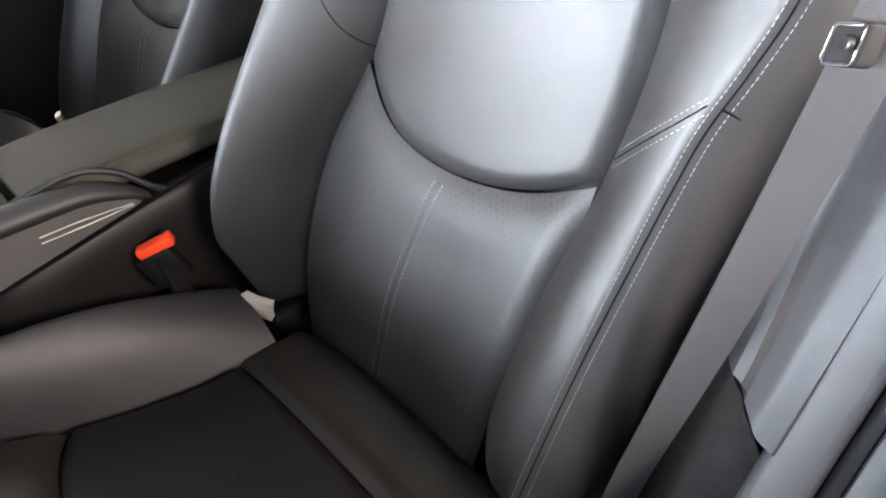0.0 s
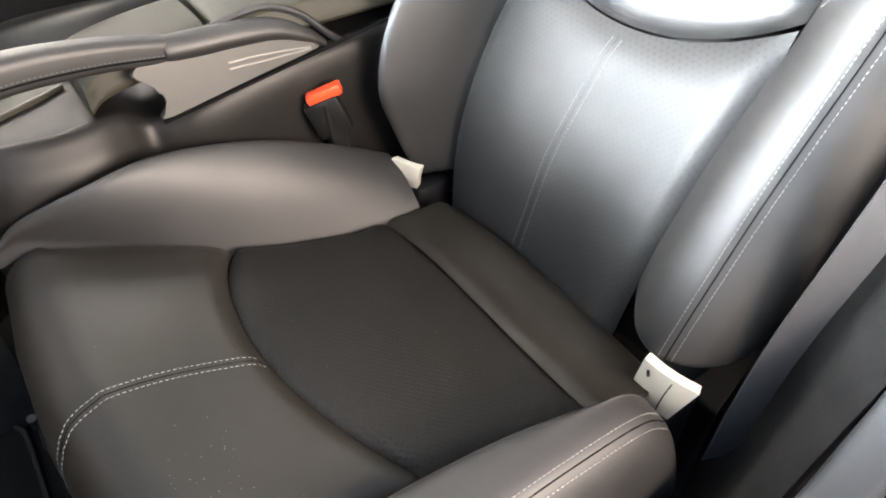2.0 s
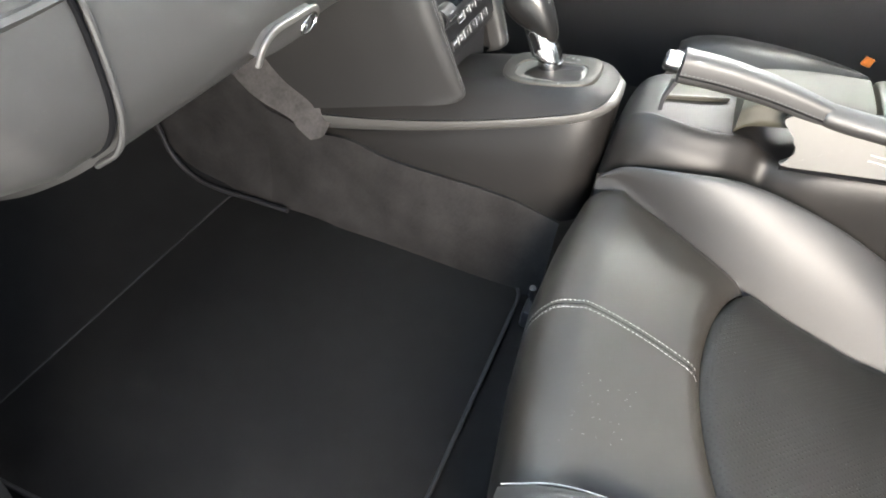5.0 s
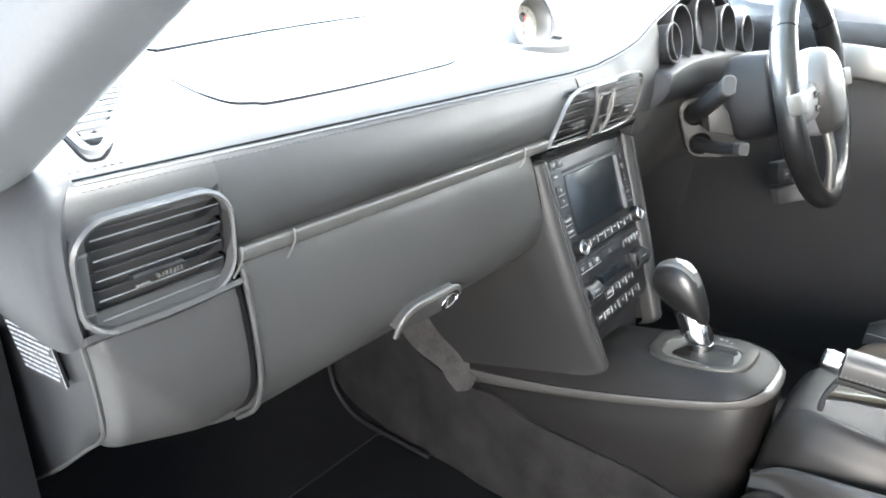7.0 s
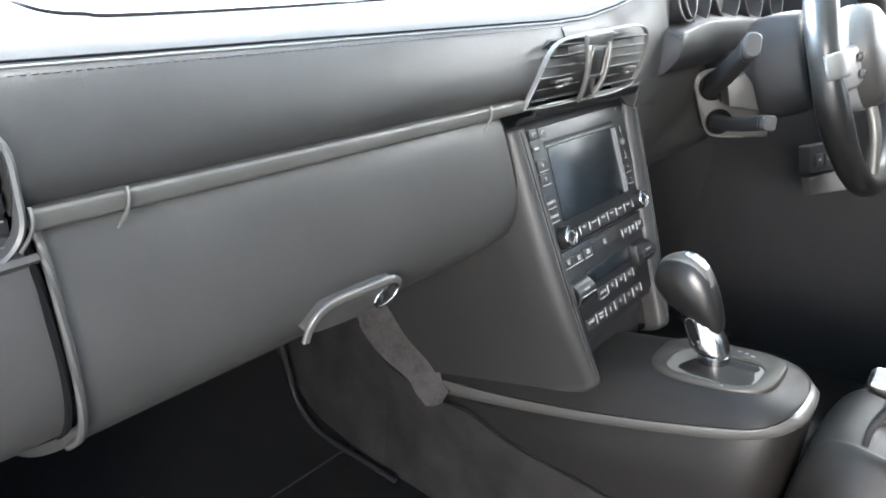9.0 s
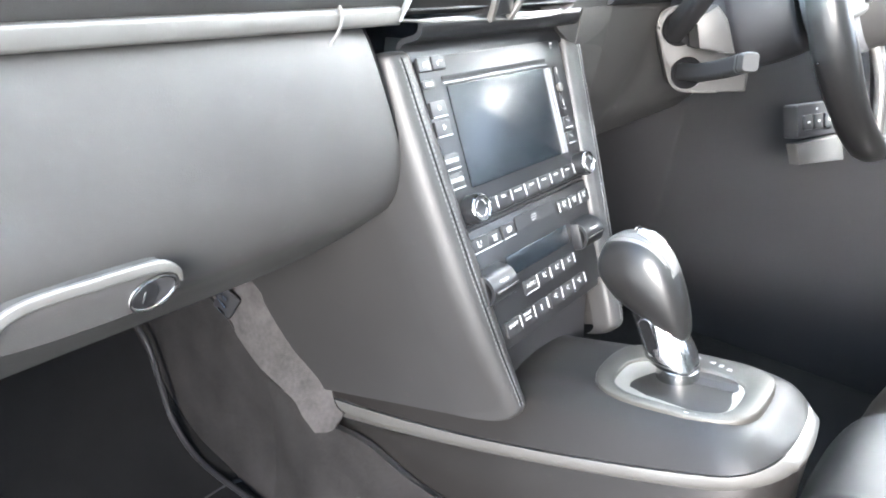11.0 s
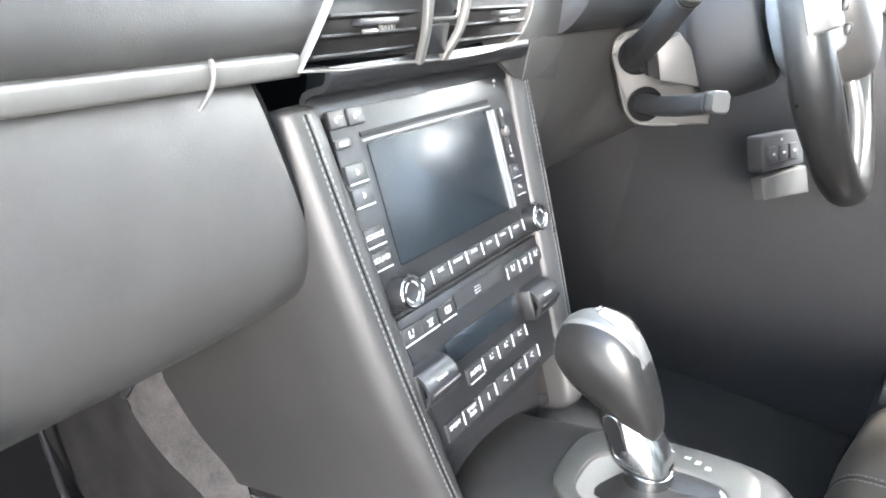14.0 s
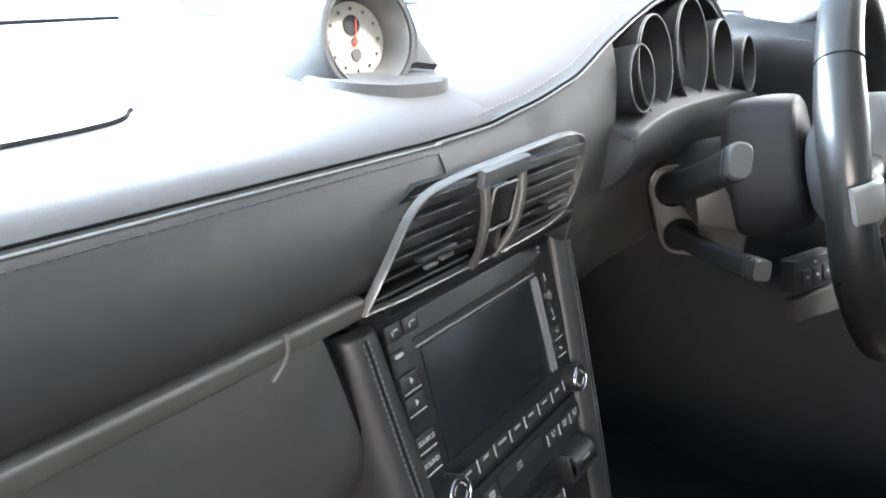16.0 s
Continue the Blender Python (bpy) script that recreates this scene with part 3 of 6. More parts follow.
    side_seam = spl([(bx(zr, RIDGE_X) - 0.004, bx(zr, RIDGE_Y) + 0.004, zr), (-0.628, -0.950, 0.668), (-0.644, -0.985, 0.662)], 12)
    part("side_seam", tube(side_seam, 0.0007, 6), M_SEAM, outer_b)
    mid = [Vector((-0.330 - 0.030 * (z - 0.24) / 0.275, 0, z)) for z in np.linspace(0.24, 0.508, 40)]
    for p in mid:
        p.y = bx(p.z, CEN_Y) + 0.0030 - (0.012 * max(0, (p.z - 0.495) / 0.013) ** 2)
    a, b = two_lines(mid, 0.012, (1, 0, 0))
    part("middle_stitching", merge(stitches(lay(a, lower, (0, -1, 0), 0.0003), r=0.00036), stitches(lay(b, lower, (0, -1, 0), 0.0003), r=0.00036)), M_STITCH, lower)
    part("middle_seam", tube(lay(mid, lower, (0, -1, 0), -0.0002), 0.0004, 6), M_SEAM, lower)
    # rear shell of the backrest
    rings = []
    for z, w, y0, d in ((0.20, 0.21, -0.86, 0.05), (0.30, 0.235, -0.885, 0.09), (0.50, 0.245, -0.98, 0.10), (0.75, 0.245, -1.07, 0.10), (0.90, 0.20, -1.11, 0.09), (1.00, 0.12, -1.13, 0.06)):
        rings.append([(-0.365 - w, y0, z), (-0.365 - w * 0.8, y0 - d, z), (-0.365, y0 - d * 1.2, z), (-0.365 + w * 0.8, y0 - d, z), (-0.365 + w, y0, z), (-0.365, y0 + 0.01, z)])
    part("rear_shell", body(rings, 36, 30), M_PLASTIC, st)
    # cushion
    CY = (-0.82, -0.74, -0.68, -0.60, -0.50, -0.46, -0.33, -0.29)
    CZ = (0.262, 0.262, 0.276, 0.297, 0.316, 0.322, 0.326, 0.318)
    xin = lambda y: ip(y, (-0.80, -0.66, -0.58, -0.50, -0.43, -0.33, -0.29), (-0.196, -0.190, -0.180, -0.166, -0.142, -0.102, -0.090))
    zin = lambda y: ip(y, (-0.80, -0.66, -0.58, -0.50, -0.43, -0.33, -0.29), (0.244, 0.249, 0.264, 0.289, 0.312, 0.334, 0.322))
    xout = lambda y: ip(y, (-0.80, -0.72, -0.65, -0.59, -0.49, -0.40, -0.36, -0.31), (-0.588, -0.584, -0.573, -0.561, -0.552, -0.550, -0.557, -0.575))
    zout = lambda y: ip(y, (-0.80, -0.74, -0.65, -0.50, -0.35, -0.30), (0.250, 0.268, 0.300, 0.314, 0.316, 0.305))
    def cz(s, y):
        e = zout(y) if s < 0 else zin(y)
        c = ip(y, CY, CZ)
        return c + (e - c) * abs(s) ** 3
    def cx(s, y):
        a, b = xout(y), xin(y)
        return (a + b) / 2 + (b - a) / 2 * s
    yfront = lambda x: ip(x, (-0.58, -0.544, -0.427, -0.315, -0.205, -0.08), (-0.322, -0.306, -0.287, -0.276, -0.277, -0.290))
    yinset = lambda s: -0.468 - 0.052 * s * s - 0.006 * (s < 0) * abs(s)
    rows = []
    for t in np.linspace(0, 1, 26):
        r = []
        for s in np.linspace(-1, 1, 32):
            x = cx(s, -0.305)
            yf = yfront(x)
            if t < 0.45:
                k = t / 0.45
                px_, pz = spl([(-0.020, 0.150, 0), (-0.004, 0.200, 0), (0.0, 0.255, 0), (-0.006, 0.292, 0), (-0.024, 0.315, 0), (-0.050, 0.323, 0)], 21)[int(round(k * 20))].xy
                p = Vector((x, yf + px_, pz + (cz(s, -0.34) - 0.326) * min(1, max(0, (pz - 0.2) / 0.1))))
            else:
                k = (t - 0.45) / 0.55
                y = yf - 0.05 + (yinset(s) - yf + 0.05) * k
                p = Vector((cx(s, y), y, cz(s, y) - 0.012 * soft_edge(1 - k, 0.12)))
            p.z -= 0.012 * soft_edge(1 - abs(s), 0.07)
            r.append(p)
        rows.append(r)
    front = part("cushion_front_panel", thicken(rows, 0.006), M_BROWN, st, angle=60)
    yback = lambda s: -0.7045 - 0.0055 * s - 0.003 * (1 - s * s)
    rows = [[Vector((cx(s, y), y, cz(s, y) - 0.012 * max(soft_edge(k, 0.06), soft_edge(1 - k, 0.05), soft_edge(1 - abs(s), 0.06)) - 0.004)) for s in np.linspace(-1, 1, 30) for y in (yinset(s) + (yback(s) - yinset(s)) * k,)] for k in np.linspace(0, 1, 26)]
    inset_c = part("cushion_inset", thicken(rows, 0.006), M_PERF, st, "black perforated leather inset", angle=60)
    rows = [[Vector((cx(s, y), y, cz(s, y) - 0.005 - 0.007 * soft_edge(k, 0.10) - 0.030 * max(0.0, (k - 0.72) / 0.28) ** 2)) for s in np.linspace(-0.985, 0.97, 24) for y in (yback(s) + (-0.820 - yback(s)) * k,)] for k in np.linspace(0, 1, 14)]
    part("cushion_rear_flap", thicken(rows, 0.006), M_BROWN, st, "worn brown-black rear flap", angle=60)
    ys = (-0.296, -0.33, -0.40, -0.467, -0.536, -0.61, -0.69, -0.765)
    zc_in = (0.325, 0.358, 0.386, 0.394, 0.384, 0.362, 0.326, 0.285)
    secs = []
    for y, zt in zip(ys, zc_in):
        x0, z0 = xin(y), zin(y)
        xc = max(ip(y, (-0.40, -0.33, -0.296), (-0.124, -0.114, -0.100)), x0 + 0.004)
        xo = max(-0.096, xc + 0.010)
        secs.append([(x0 - 0.004, y, z0 - 0.016), (x0 + 0.001, y, z0 - 0.001), (x0 * 0.5 + xc * 0.5 - 0.003, y, z0 * 0.35 + zt * 0.65), (xc, y, zt), (xc * 0.4 + xo * 0.6, y, zt - 0.012), (xo, y - 0.004, zt - 0.05), (xo - 0.004, y - 0.004, 0.20), (-0.11, y - 0.004, 0.14)])
    inner_c = part("inner_cushion_bolster", sheet(secs, 34, 44, 0.006), M_LEATHER, st, angle=60)
    zc_out = (0.318, 0.336, 0.350, 0.354, 0.354, 0.350, 0.336, 0.302, 0.264, 0.228)
    secs = []
    for y, zt in zip((-0.316, -0.345, -0.40, -0.467, -0.536, -0.61, -0.69, -0.730, -0.752, -0.764), zc_out):
        x0, z0 = xout(y), min(zout(y), zt - 0.012)
        secs.append([(x0 + 0.004, y, z0 - 0.016), (x0 - 0.002, y, z0), (x0 - 0.022, y, zt - 0.004), (-0.605, y, zt), (-0.632, y, zt - 0.010), (-0.648, y, zt - 0.045), (-0.650, y, min(0.22, zt - 0.075)), (-0.64, y, min(0.15, zt - 0.12))])
    outer_c = part("outer_cushion_bolster", sheet(secs, 34, 44), M_LEATHER, st, angle=60)
    edge = spl([(-0.630, y, zt - 0.0075) for y, zt in zip((-0.33, -0.40, -0.467, -0.536, -0.61, -0.69, -0.735), (0.322, 0.350, 0.354, 0.354, 0.350, 0.336, 0.304))], 60)
    a, b = two_lines(edge, 0.014, (1, 0, 0.5))
    part("bolster_stitching", merge(stitches(lay(a, outer_c, (0.4, 0, -1)), r=0.00036), stitches(lay(b, outer_c, (0.4, 0, -1)), r=0.00036)), M_STITCH, outer_c)
    part("bolster_seam", tube(lay(edge, outer_c, (0.4, 0, -1), 0), 0.0007, 6), M_SEAM, outer_c)
    part("bolster_piping", tube(spl([(xout(y) - 0.002, y, zout(y) + 0.0030) for y in (-0.318, -0.33, -0.36, -0.40, -0.46)], 30), 0.0007, 6), M_STITCH, outer_c)
    # double seam across the front panel
    seam = spl([(-0.362, -0.274, 0.300), (-0.352, -0.290, 0.322), (-0.3435, -0.308, 0.327), (-0.3395, -0.335, 0.327), (-0.3435, -0.365, 0.327), (-0.352, -0.398, 0.327), (-0.366, -0.436, 0.327), (-0.377, -0.463, 0.327)], 60)
    a, b = two_lines(seam, 0.011, (1, 0.15, 0))
    part("front_stitching", merge(stitches(lay(a, front, (0, -0.12, -1)), r=0.0004), stitches(lay(b, front, (0, -0.12, -1)), r=0.0004)), M_STITCH, front)
    part("front_seam", tube(lay(seam, front, (0, -0.12, -1), 0), 0.0005, 6), M_SEAM, front)
    SURF["front"], SURF["inset"] = front, inset_c
    # hinge covers, frame and rail
    def cover(quad, t, bulge):
        q = [Vector(p) for p in quad]
        rows = []
        for i in range(9):
            f = i / 8
            rows.append([q[0].lerp(q[1], j / 8).lerp(q[3].lerp(q[2], j / 8), f) + Vector((0, bulge * math.sin(math.pi * f) + bulge * math.sin(math.pi * j / 8), 0)) for j in range(9)])
        return thicken(rows, t)
    quad = ((-0.572, -0.775, 0.304), (-0.622, -0.794, 0.290), (-0.600, -0.803, 0.215), (-0.562, -0.790, 0.240))
    hc = part("hinge_cover", cover(quad, 0.010, 0.003), M_CREAM, st, "cream plastic hinge cover")
    part("joint_line", tube(lay(spl([(-0.6035, -0.775, 0.288), (-0.5985, -0.775, 0.262), (-0.590, -0.775, 0.215)], 20), hc, (0, -1, 0), 0), 0.0007, 6), M_SEAM, hc)
    part("hook", tube(lay(spl([(-0.580, -0.77, 0.290), (-0.5805, -0.77, 0.286), (-0.581, -0.77, 0.282)], 6), hc, (0, -1, 0), 0.0006), 0.0017, 6), M_RUBBER, hc)
    quad = ((-0.180, -0.784, 0.292), (-0.134, -0.772, 0.286), (-0.124, -0.774, 0.252), (-0.168, -0.786, 0.254))
    part("hinge_cover", cover(quad, 0.010, 0.002), M_CREAM, st, "cream plastic hinge cover")
    part("hinge_arm", box(-0.590, -0.82, 0.16, 0.03, 0.06, 0.10, 0.01), M_PLASTIC, st)
    part("hinge_arm", box(-0.140, -0.82, 0.17, 0.03, 0.06, 0.12, 0.01), M_PLASTIC, st)
    part("seat_base", box(-0.365, -0.55, 0.165, 0.45, 0.42, 0.10, 0.02), M_PLASTIC, st)
    for x in (-0.57, -0.16):
        part("seat_rail", box(x, -0.54, 0.10, 0.04, 0.58, 0.035, 0.006), M_PLASTIC, st)
    part("adjuster_bar", tube(spl([(-0.20, -0.30, 0.145), (-0.20, -0.265, 0.170), (-0.21, -0.262, 0.20)], 10), 0.005), M_PLASTIC, st)
    return st

seat = build_seat()
# pale specks on the cushion: lint, scuff marks, and painted glints of punched holes
lint = thing("lint", (-0.40, -0.45, 0.325), "scattered pale lint specks and painted glints on the seat cushion", "lint", kind="stuff")
rnd = random.Random(5)
spots = [("front", -0.465 + rnd.uniform(-0.035, 0.035), -0.382 + rnd.uniform(-0.028, 0.028)) for _ in range(30)] + [("front", rnd.uniform(-0.52, -0.20), rnd.uniform(-0.44, -0.33)) for _ in range(10)] + [("inset", rnd.uniform(-0.50, -0.24), rnd.uniform(-0.66, -0.50)) for _ in range(12)] + [("inset", -0.293, -0.582)]
bits = []
for where, x, y in spots:
    for p in lay([(x, y, 0.31)], SURF[where], (0, 0, -1), 0.0002):
        k = rnd.uniform(0.0004, 0.0008)
        bits.append(box(p.x, p.y, p.z, k * rnd.uniform(1, 2.2), k, 0.0006, 0.0002, (0, 0, rnd.uniform(0, 180))))
part("speck", merge(*bits), M_DARKTHREAD, lint)
dr = copy_thing(seat, Matrix.Translation((0.365, -0.58, 0.020)) @ Matrix.Scale(-1, 4, (1, 0, 0)))
dr.name = "driver_seat"
tagged(dr, "dark grey leather driver seat beyond the console", "car seat", "front seats")
tagged(seat, group="front seats")

# ---- dashboard ----
dash = thing("dashboard", (0, 0.2, 0.5), "dark grey leather dashboard with pale stitched edge", "dashboard")
FACE = ((0.017, 0.694), (0.009, 0.708), (0.0085, 0.724), (0.0125, 0.742), (0.0195, 0.757), (0.0245, 0.7645), (0.031, 0.768))
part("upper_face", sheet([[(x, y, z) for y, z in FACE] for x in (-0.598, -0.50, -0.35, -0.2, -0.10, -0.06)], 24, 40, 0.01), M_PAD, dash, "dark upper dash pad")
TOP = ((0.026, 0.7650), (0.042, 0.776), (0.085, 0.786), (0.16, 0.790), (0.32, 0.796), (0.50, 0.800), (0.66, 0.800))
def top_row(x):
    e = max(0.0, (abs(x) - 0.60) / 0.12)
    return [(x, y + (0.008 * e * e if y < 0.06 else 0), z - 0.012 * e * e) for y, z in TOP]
# The top pad's paler leather stands in for sunlight on it.
pad_top = part("top_pad", sheet([top_row(x) for x in (-0.700, -0.66, -0.56, -0.40, -0.20, 0.0, 0.11)], 26, 40, 0.012), M_DASHTOP, dash, "grey leather dash top, made paler for sunlight")
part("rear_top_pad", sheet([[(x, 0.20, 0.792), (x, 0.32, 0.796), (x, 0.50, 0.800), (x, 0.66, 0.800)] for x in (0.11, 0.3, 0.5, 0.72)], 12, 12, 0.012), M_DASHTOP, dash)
edge = spl([(x, 0.0270, 0.7672) for x in (-0.69, -0.4, -0.1, -0.055)], 160)
part("edge_seam", tube([p + Vector((0, 0.001, 0.0010)) for p in edge], 0.0008, 6), M_SEAM, dash)
part("edge_piping", tube([p + Vector((0, -0.0016, -0.0012)) for p in edge], 0.0008, 6), M_GREYPLASTIC, dash, "thin pale piping")
part("edge_stitching", merge(stitches([p + Vector((0, 0.010, 0.0035)) for p in edge], 0.0055), stitches([p + Vector((0, 0.013, 0.0045)) for p in edge[:2]], 0.0055)), M_DARKTHREAD, dash)
part("lower_stitching", stitches([p + Vector((0, -0.005, -0.0050)) for p in edge], 0.0055, 0.0034, 0.0004), M_SOFT, dash)
# airbag tear seam and defroster slot on the top
air = spl([(-0.520, 0.225, 0.79), (-0.535, 0.156, 0.79), (-0.542, 0.111, 0.79), (-0.538, 0.082, 0.79), (-0.520, 0.073, 0.79), (-0.499, 0.068, 0.79), (-0.374, 0.076, 0.79), (-0.236, 0.093, 0.79), (-0.203, 0.114, 0.79)], 70)
part("airbag_seam", tube(lay(air, pad_top, (0, 0, -1), 0.0), 0.0020, 6), M_SEAM, dash)
slot = lay(spl([(-0.475, 0.302, 0.79), (-0.322, 0.356, 0.79), (-0.149, 0.409, 0.79), (0.071, 0.461, 0.79)], 40), pad_top, (0, 0, -1), 0.0)
part("defroster_slot", sweep(slot, rrect(-0.010, -0.003, 0.010, 0.0030, 0.001, 2)), M_SEAM, dash)
sg = part("speaker_grille", prism(rrect(-0.02, 0.40, 0.16, 0.56, 0.03), lambda u, v, n: Vector((u, v, n)), 0.797, 0.8025, 0.0015), M_GREYPLASTIC, dash)
for k in range(16):
    part("grille_rib", box(0.07, 0.412 + k * 0.0092, 0.8035, 0.16, 0.003, 0.002), M_PLASTIC, sg)
# demister at the door end of the top
leaf = ((-0.6667, 0.0885), (-0.6706, 0.0659), (-0.6714, 0.0491), (-0.6671, 0.0445), (-0.6578, 0.0472), (-0.6388, 0.0694), (-0.6157, 0.1017), (-0.5913, 0.1366), (-0.5736, 0.1627), (-0.5649, 0.1813), (-0.5649, 0.195), (-0.5749, 0.1978), (-0.5887, 0.1921), (-0.5985, 0.1847), (-0.625, 0.160), (-0.650, 0.124))
leaf = spl([(x, y, 0.79) for x, y in leaf], 60, True)
mid_l = sum(leaf, Vector()) / len(leaf)
inner_l = [mid_l + (p - mid_l) * 0.82 for p in leaf]
well = lay(inner_l, pad_top, (0, 0, -1), 0.0008)
bm = bmesh.new()
bm.faces.new([bm.verts.new(p) for p in well])
bmesh.ops.solidify(bm, geom=bm.faces[:], thickness=0.001)
dm = part("demister_well", bm, M_SEAM, dash, "dark demister opening")
for k in range(9):
    y = 0.068 + k * 0.0148
    xs_ = [p.x for p in inner_l if abs(p.y - y) < 0.010]
    if len(xs_) > 1:
        part("demister_slat", sweep([p + Vector((0, 0, 0.0016)) for p in lay([(min(xs_), y, 0.79), (max(xs_), y - 0.002, 0.79)], pad_top, (0, 0, -1), 0.0)], rrect(-0.0014, -0.0012, 0.0014, 0.0012, 0.0005, 2)), M_GREYPLASTIC, dm)
part("demister_frame", ring(lay([mid_l + (p - mid_l) * 0.90 for p in leaf], pad_top, (0, 0, -1), 0.0006), [(-0.0040, -0.002), (0.0040, -0.002), (0.0026, 0.0016), (0.0, 0.0024), (-0.0030, 0.0014)], (0, 0, 1)), M_DASHTOP, dm, "rounded grey rim")
part("demister_groove", ring(lay(leaf, pad_top, (0, 0, -1), 0.0), circle(0.0014, 6), (0, 0, 1)), M_SEAM, dm)

# glove box with its lid, the panel beside it and the underside
GB = ((0.017, 0.6885), (0.0085, 0.668), (0.001, 0.62), (0.000, 0.585), (0.010, 0.556), (0.036, 0.533), (0.075, 0.503), (0.13, 0.467), (0.187, 0.438), (0.264, 0.404))
def gb_secs(xs, bow):
    out = []
    for x in xs:
        e = max(0.0, (x + 0.20) / 0.07)
        out.append([(x if x < -0.3 else -0.30 + (x + 0.30) * (ip(z, (0.40, 0.45, 0.53, 0.57, 0.684), (-0.150, -0.136, -0.129, -0.132, -0.166)) + 0.30) / 0.163, y + bow * e * e, z) for y, z in GB])
    return out
lid = part("glove_box_lid", sheet(gb_secs((-0.586, -0.50, -0.40, -0.30, -0.20, -0.155, -0.137), 0.008), 44, 30, 0.008), M_SOFT, dash, "grey soft-touch glove box lid")
part("lid_gap", tube(spl([(ip(z, (0.45, 0.53, 0.57, 0.684), (-0.138, -0.129, -0.132, -0.166)) + 0.002, y + 0.010, z) for y, z in GB[:6]], 30), 0.0028, 6), M_SEAM, lid)
GBE = ((0.018, 0.684), (0.008, 0.662), (0.001, 0.625), (0.000, 0.592), (0.010, 0.566), (0.030, 0.547), (0.062, 0.535))
rows = []
for f in np.linspace(0, 1, 30):
    r = []
    for p in spl([(0, y, z) for y, z in GBE], 30):
        xe = ip(p.z, (0.54, 0.66), (-0.688, -0.704))
        x = -0.5935 + (xe + 0.5935) * f
        d = max(0.0, ip(p.z, (0.54, 0.60, 0.66), (-0.622, -0.655, -0.698)) - x)
        r.append(Vector((x, p.y + 0.55 * d * d / (d + 0.006) + 0.012 * max(0.0, (f - 0.94) / 0.06) ** 2, p.z)))
    rows.append(r)
part("lower_end_panel", thicken(rows, 0.008), M_SOFT, dash, "grey end panel with a bevelled corner", angle=50)
part("joint_gap", tube(spl([(-0.5945, y - 0.0005, z) for y, z in GBE[:6]], 30), 0.0024, 6), M_SEAM, dash)
part("lid_joint", tube(spl([(-0.5890, y - 0.0022, z) for y, z in GB[:6]], 30), 0.0026, 8), M_SOFT, dash)
part("underside_lip", tube([(-0.585, 0.264, 0.402), (-0.4, 0.264, 0.402), (-0.135, 0.264, 0.402)], 0.003, 8), M_GREYPLASTIC, dash, "pale lower edge")
# The end's lit look comes from its paler leather colour.
end = part("dash_end", sheet([[(-0.705, 0.016, 0.664), (-0.712, 0.004, 0.690), (-0.714, 0.002, 0.725), (-0.708, 0.010, 0.752), (-0.690, 0.030, 0.770)], [(-0.718, 0.040, 0.660), (-0.728, 0.030, 0.690), (-0.730, 0.030, 0.730), (-0.722, 0.040, 0.762), (-0.700, 0.060, 0.778)], [(-0.720, 0.20, 0.660), (-0.730, 0.20, 0.690), (-0.732, 0.20, 0.730), (-0.724, 0.20, 0.768), (-0.700, 0.20, 0.786)]], 18, 14, 0.008), M_DASHTOP, dash, "rounded dash end, made paler for sunlight")
part("end_face", sheet([[(x, 0.012 + d, 0.668), (x, 0.004 + d, 0.675)] for x, d in ((-0.592, 0.004), (-0.65, 0), (-0.708, 0.004))], 6, 12, 0.004), M_SOFT, dash)
part("vent_surround", sheet([[(x, 0.0120, 0.740), (x, 0.0190, 0.757), (x, 0.0243, 0.7645), (x, 0.0308, 0.7680)] for x in (-0.597, -0.65, -0.706)], 10, 10, 0.004), M_SOFT, dash)
part("end_cover", sheet([[(-0.689, 0.070, 0.549), (-0.6965, 0.035, 0.60), (-0.705, 0.024, 0.667)], [(-0.703, 0.125, 0.500), (-0.708, 0.10, 0.59), (-0.7125, 0.095, 0.667)], [(-0.707, 0.25, 0.415), (-0.714, 0.25, 0.55), (-0.716, 0.25, 0.666)], [(-0.708, 0.31, 0.380), (-0.716, 0.31, 0.55), (-0.717, 0.31, 0.666)]], 14, 14, 0.006), M_PLASTIC, dash, "black end cover")
part("end_rim", tube(spl([(-0.7055, 0.022, 0.668), (-0.7005, 0.0265, 0.63), (-0.694, 0.041, 0.582), (-0.6895, 0.060, 0.558), (-0.692, 0.082, 0.539), (-0.703, 0.127, 0.499), (-0.7075, 0.19, 0.454), (-0.709, 0.26, 0.410)], 60), 0.0026, 8), M_SOFT, dash, "rounded grey edge")

# warning sticker on the dash end
lab = thing("warning_sticker", (-0.707, 0.075, 0.638), "white printed warning sticker on the dash end", "sticker")
to = frame3((-0.7135, 0.0779, 0.6380), (0.112, -0.992, 0.055), (-0.118, 0.045, 0.992), (-0.9868, -0.1176, -0.112))
part("sticker_sheet", prism(rrect(-0.0265, -0.0225, 0.0255, 0.0225, 0.0015, 2), to, -0.002, 0.0004), M_PLASTIC, lab)
part("sticker_edge", sweep([to(0.0262, 0.0225, 0.0005), to(0.0255, -0.0225, 0.0005)], circle(0.0003, 5)), M_WHITE, lab)
random.seed(4)
for r in range(9):
    u = -0.0245 + (0.002 if r > 5 else 0.0)
    while u < 0.020:
        w = min(random.uniform(0.003, 0.012), 0.0235 - u)
        part("print_bar", prism(rrect(u, 0.0185 - r * 0.0046, u + w, 0.0208 - r * 0.0046, 0.0003, 1), to, 0.0005, 0.0008), M_WHITE, lab)
        u += w + 0.0013

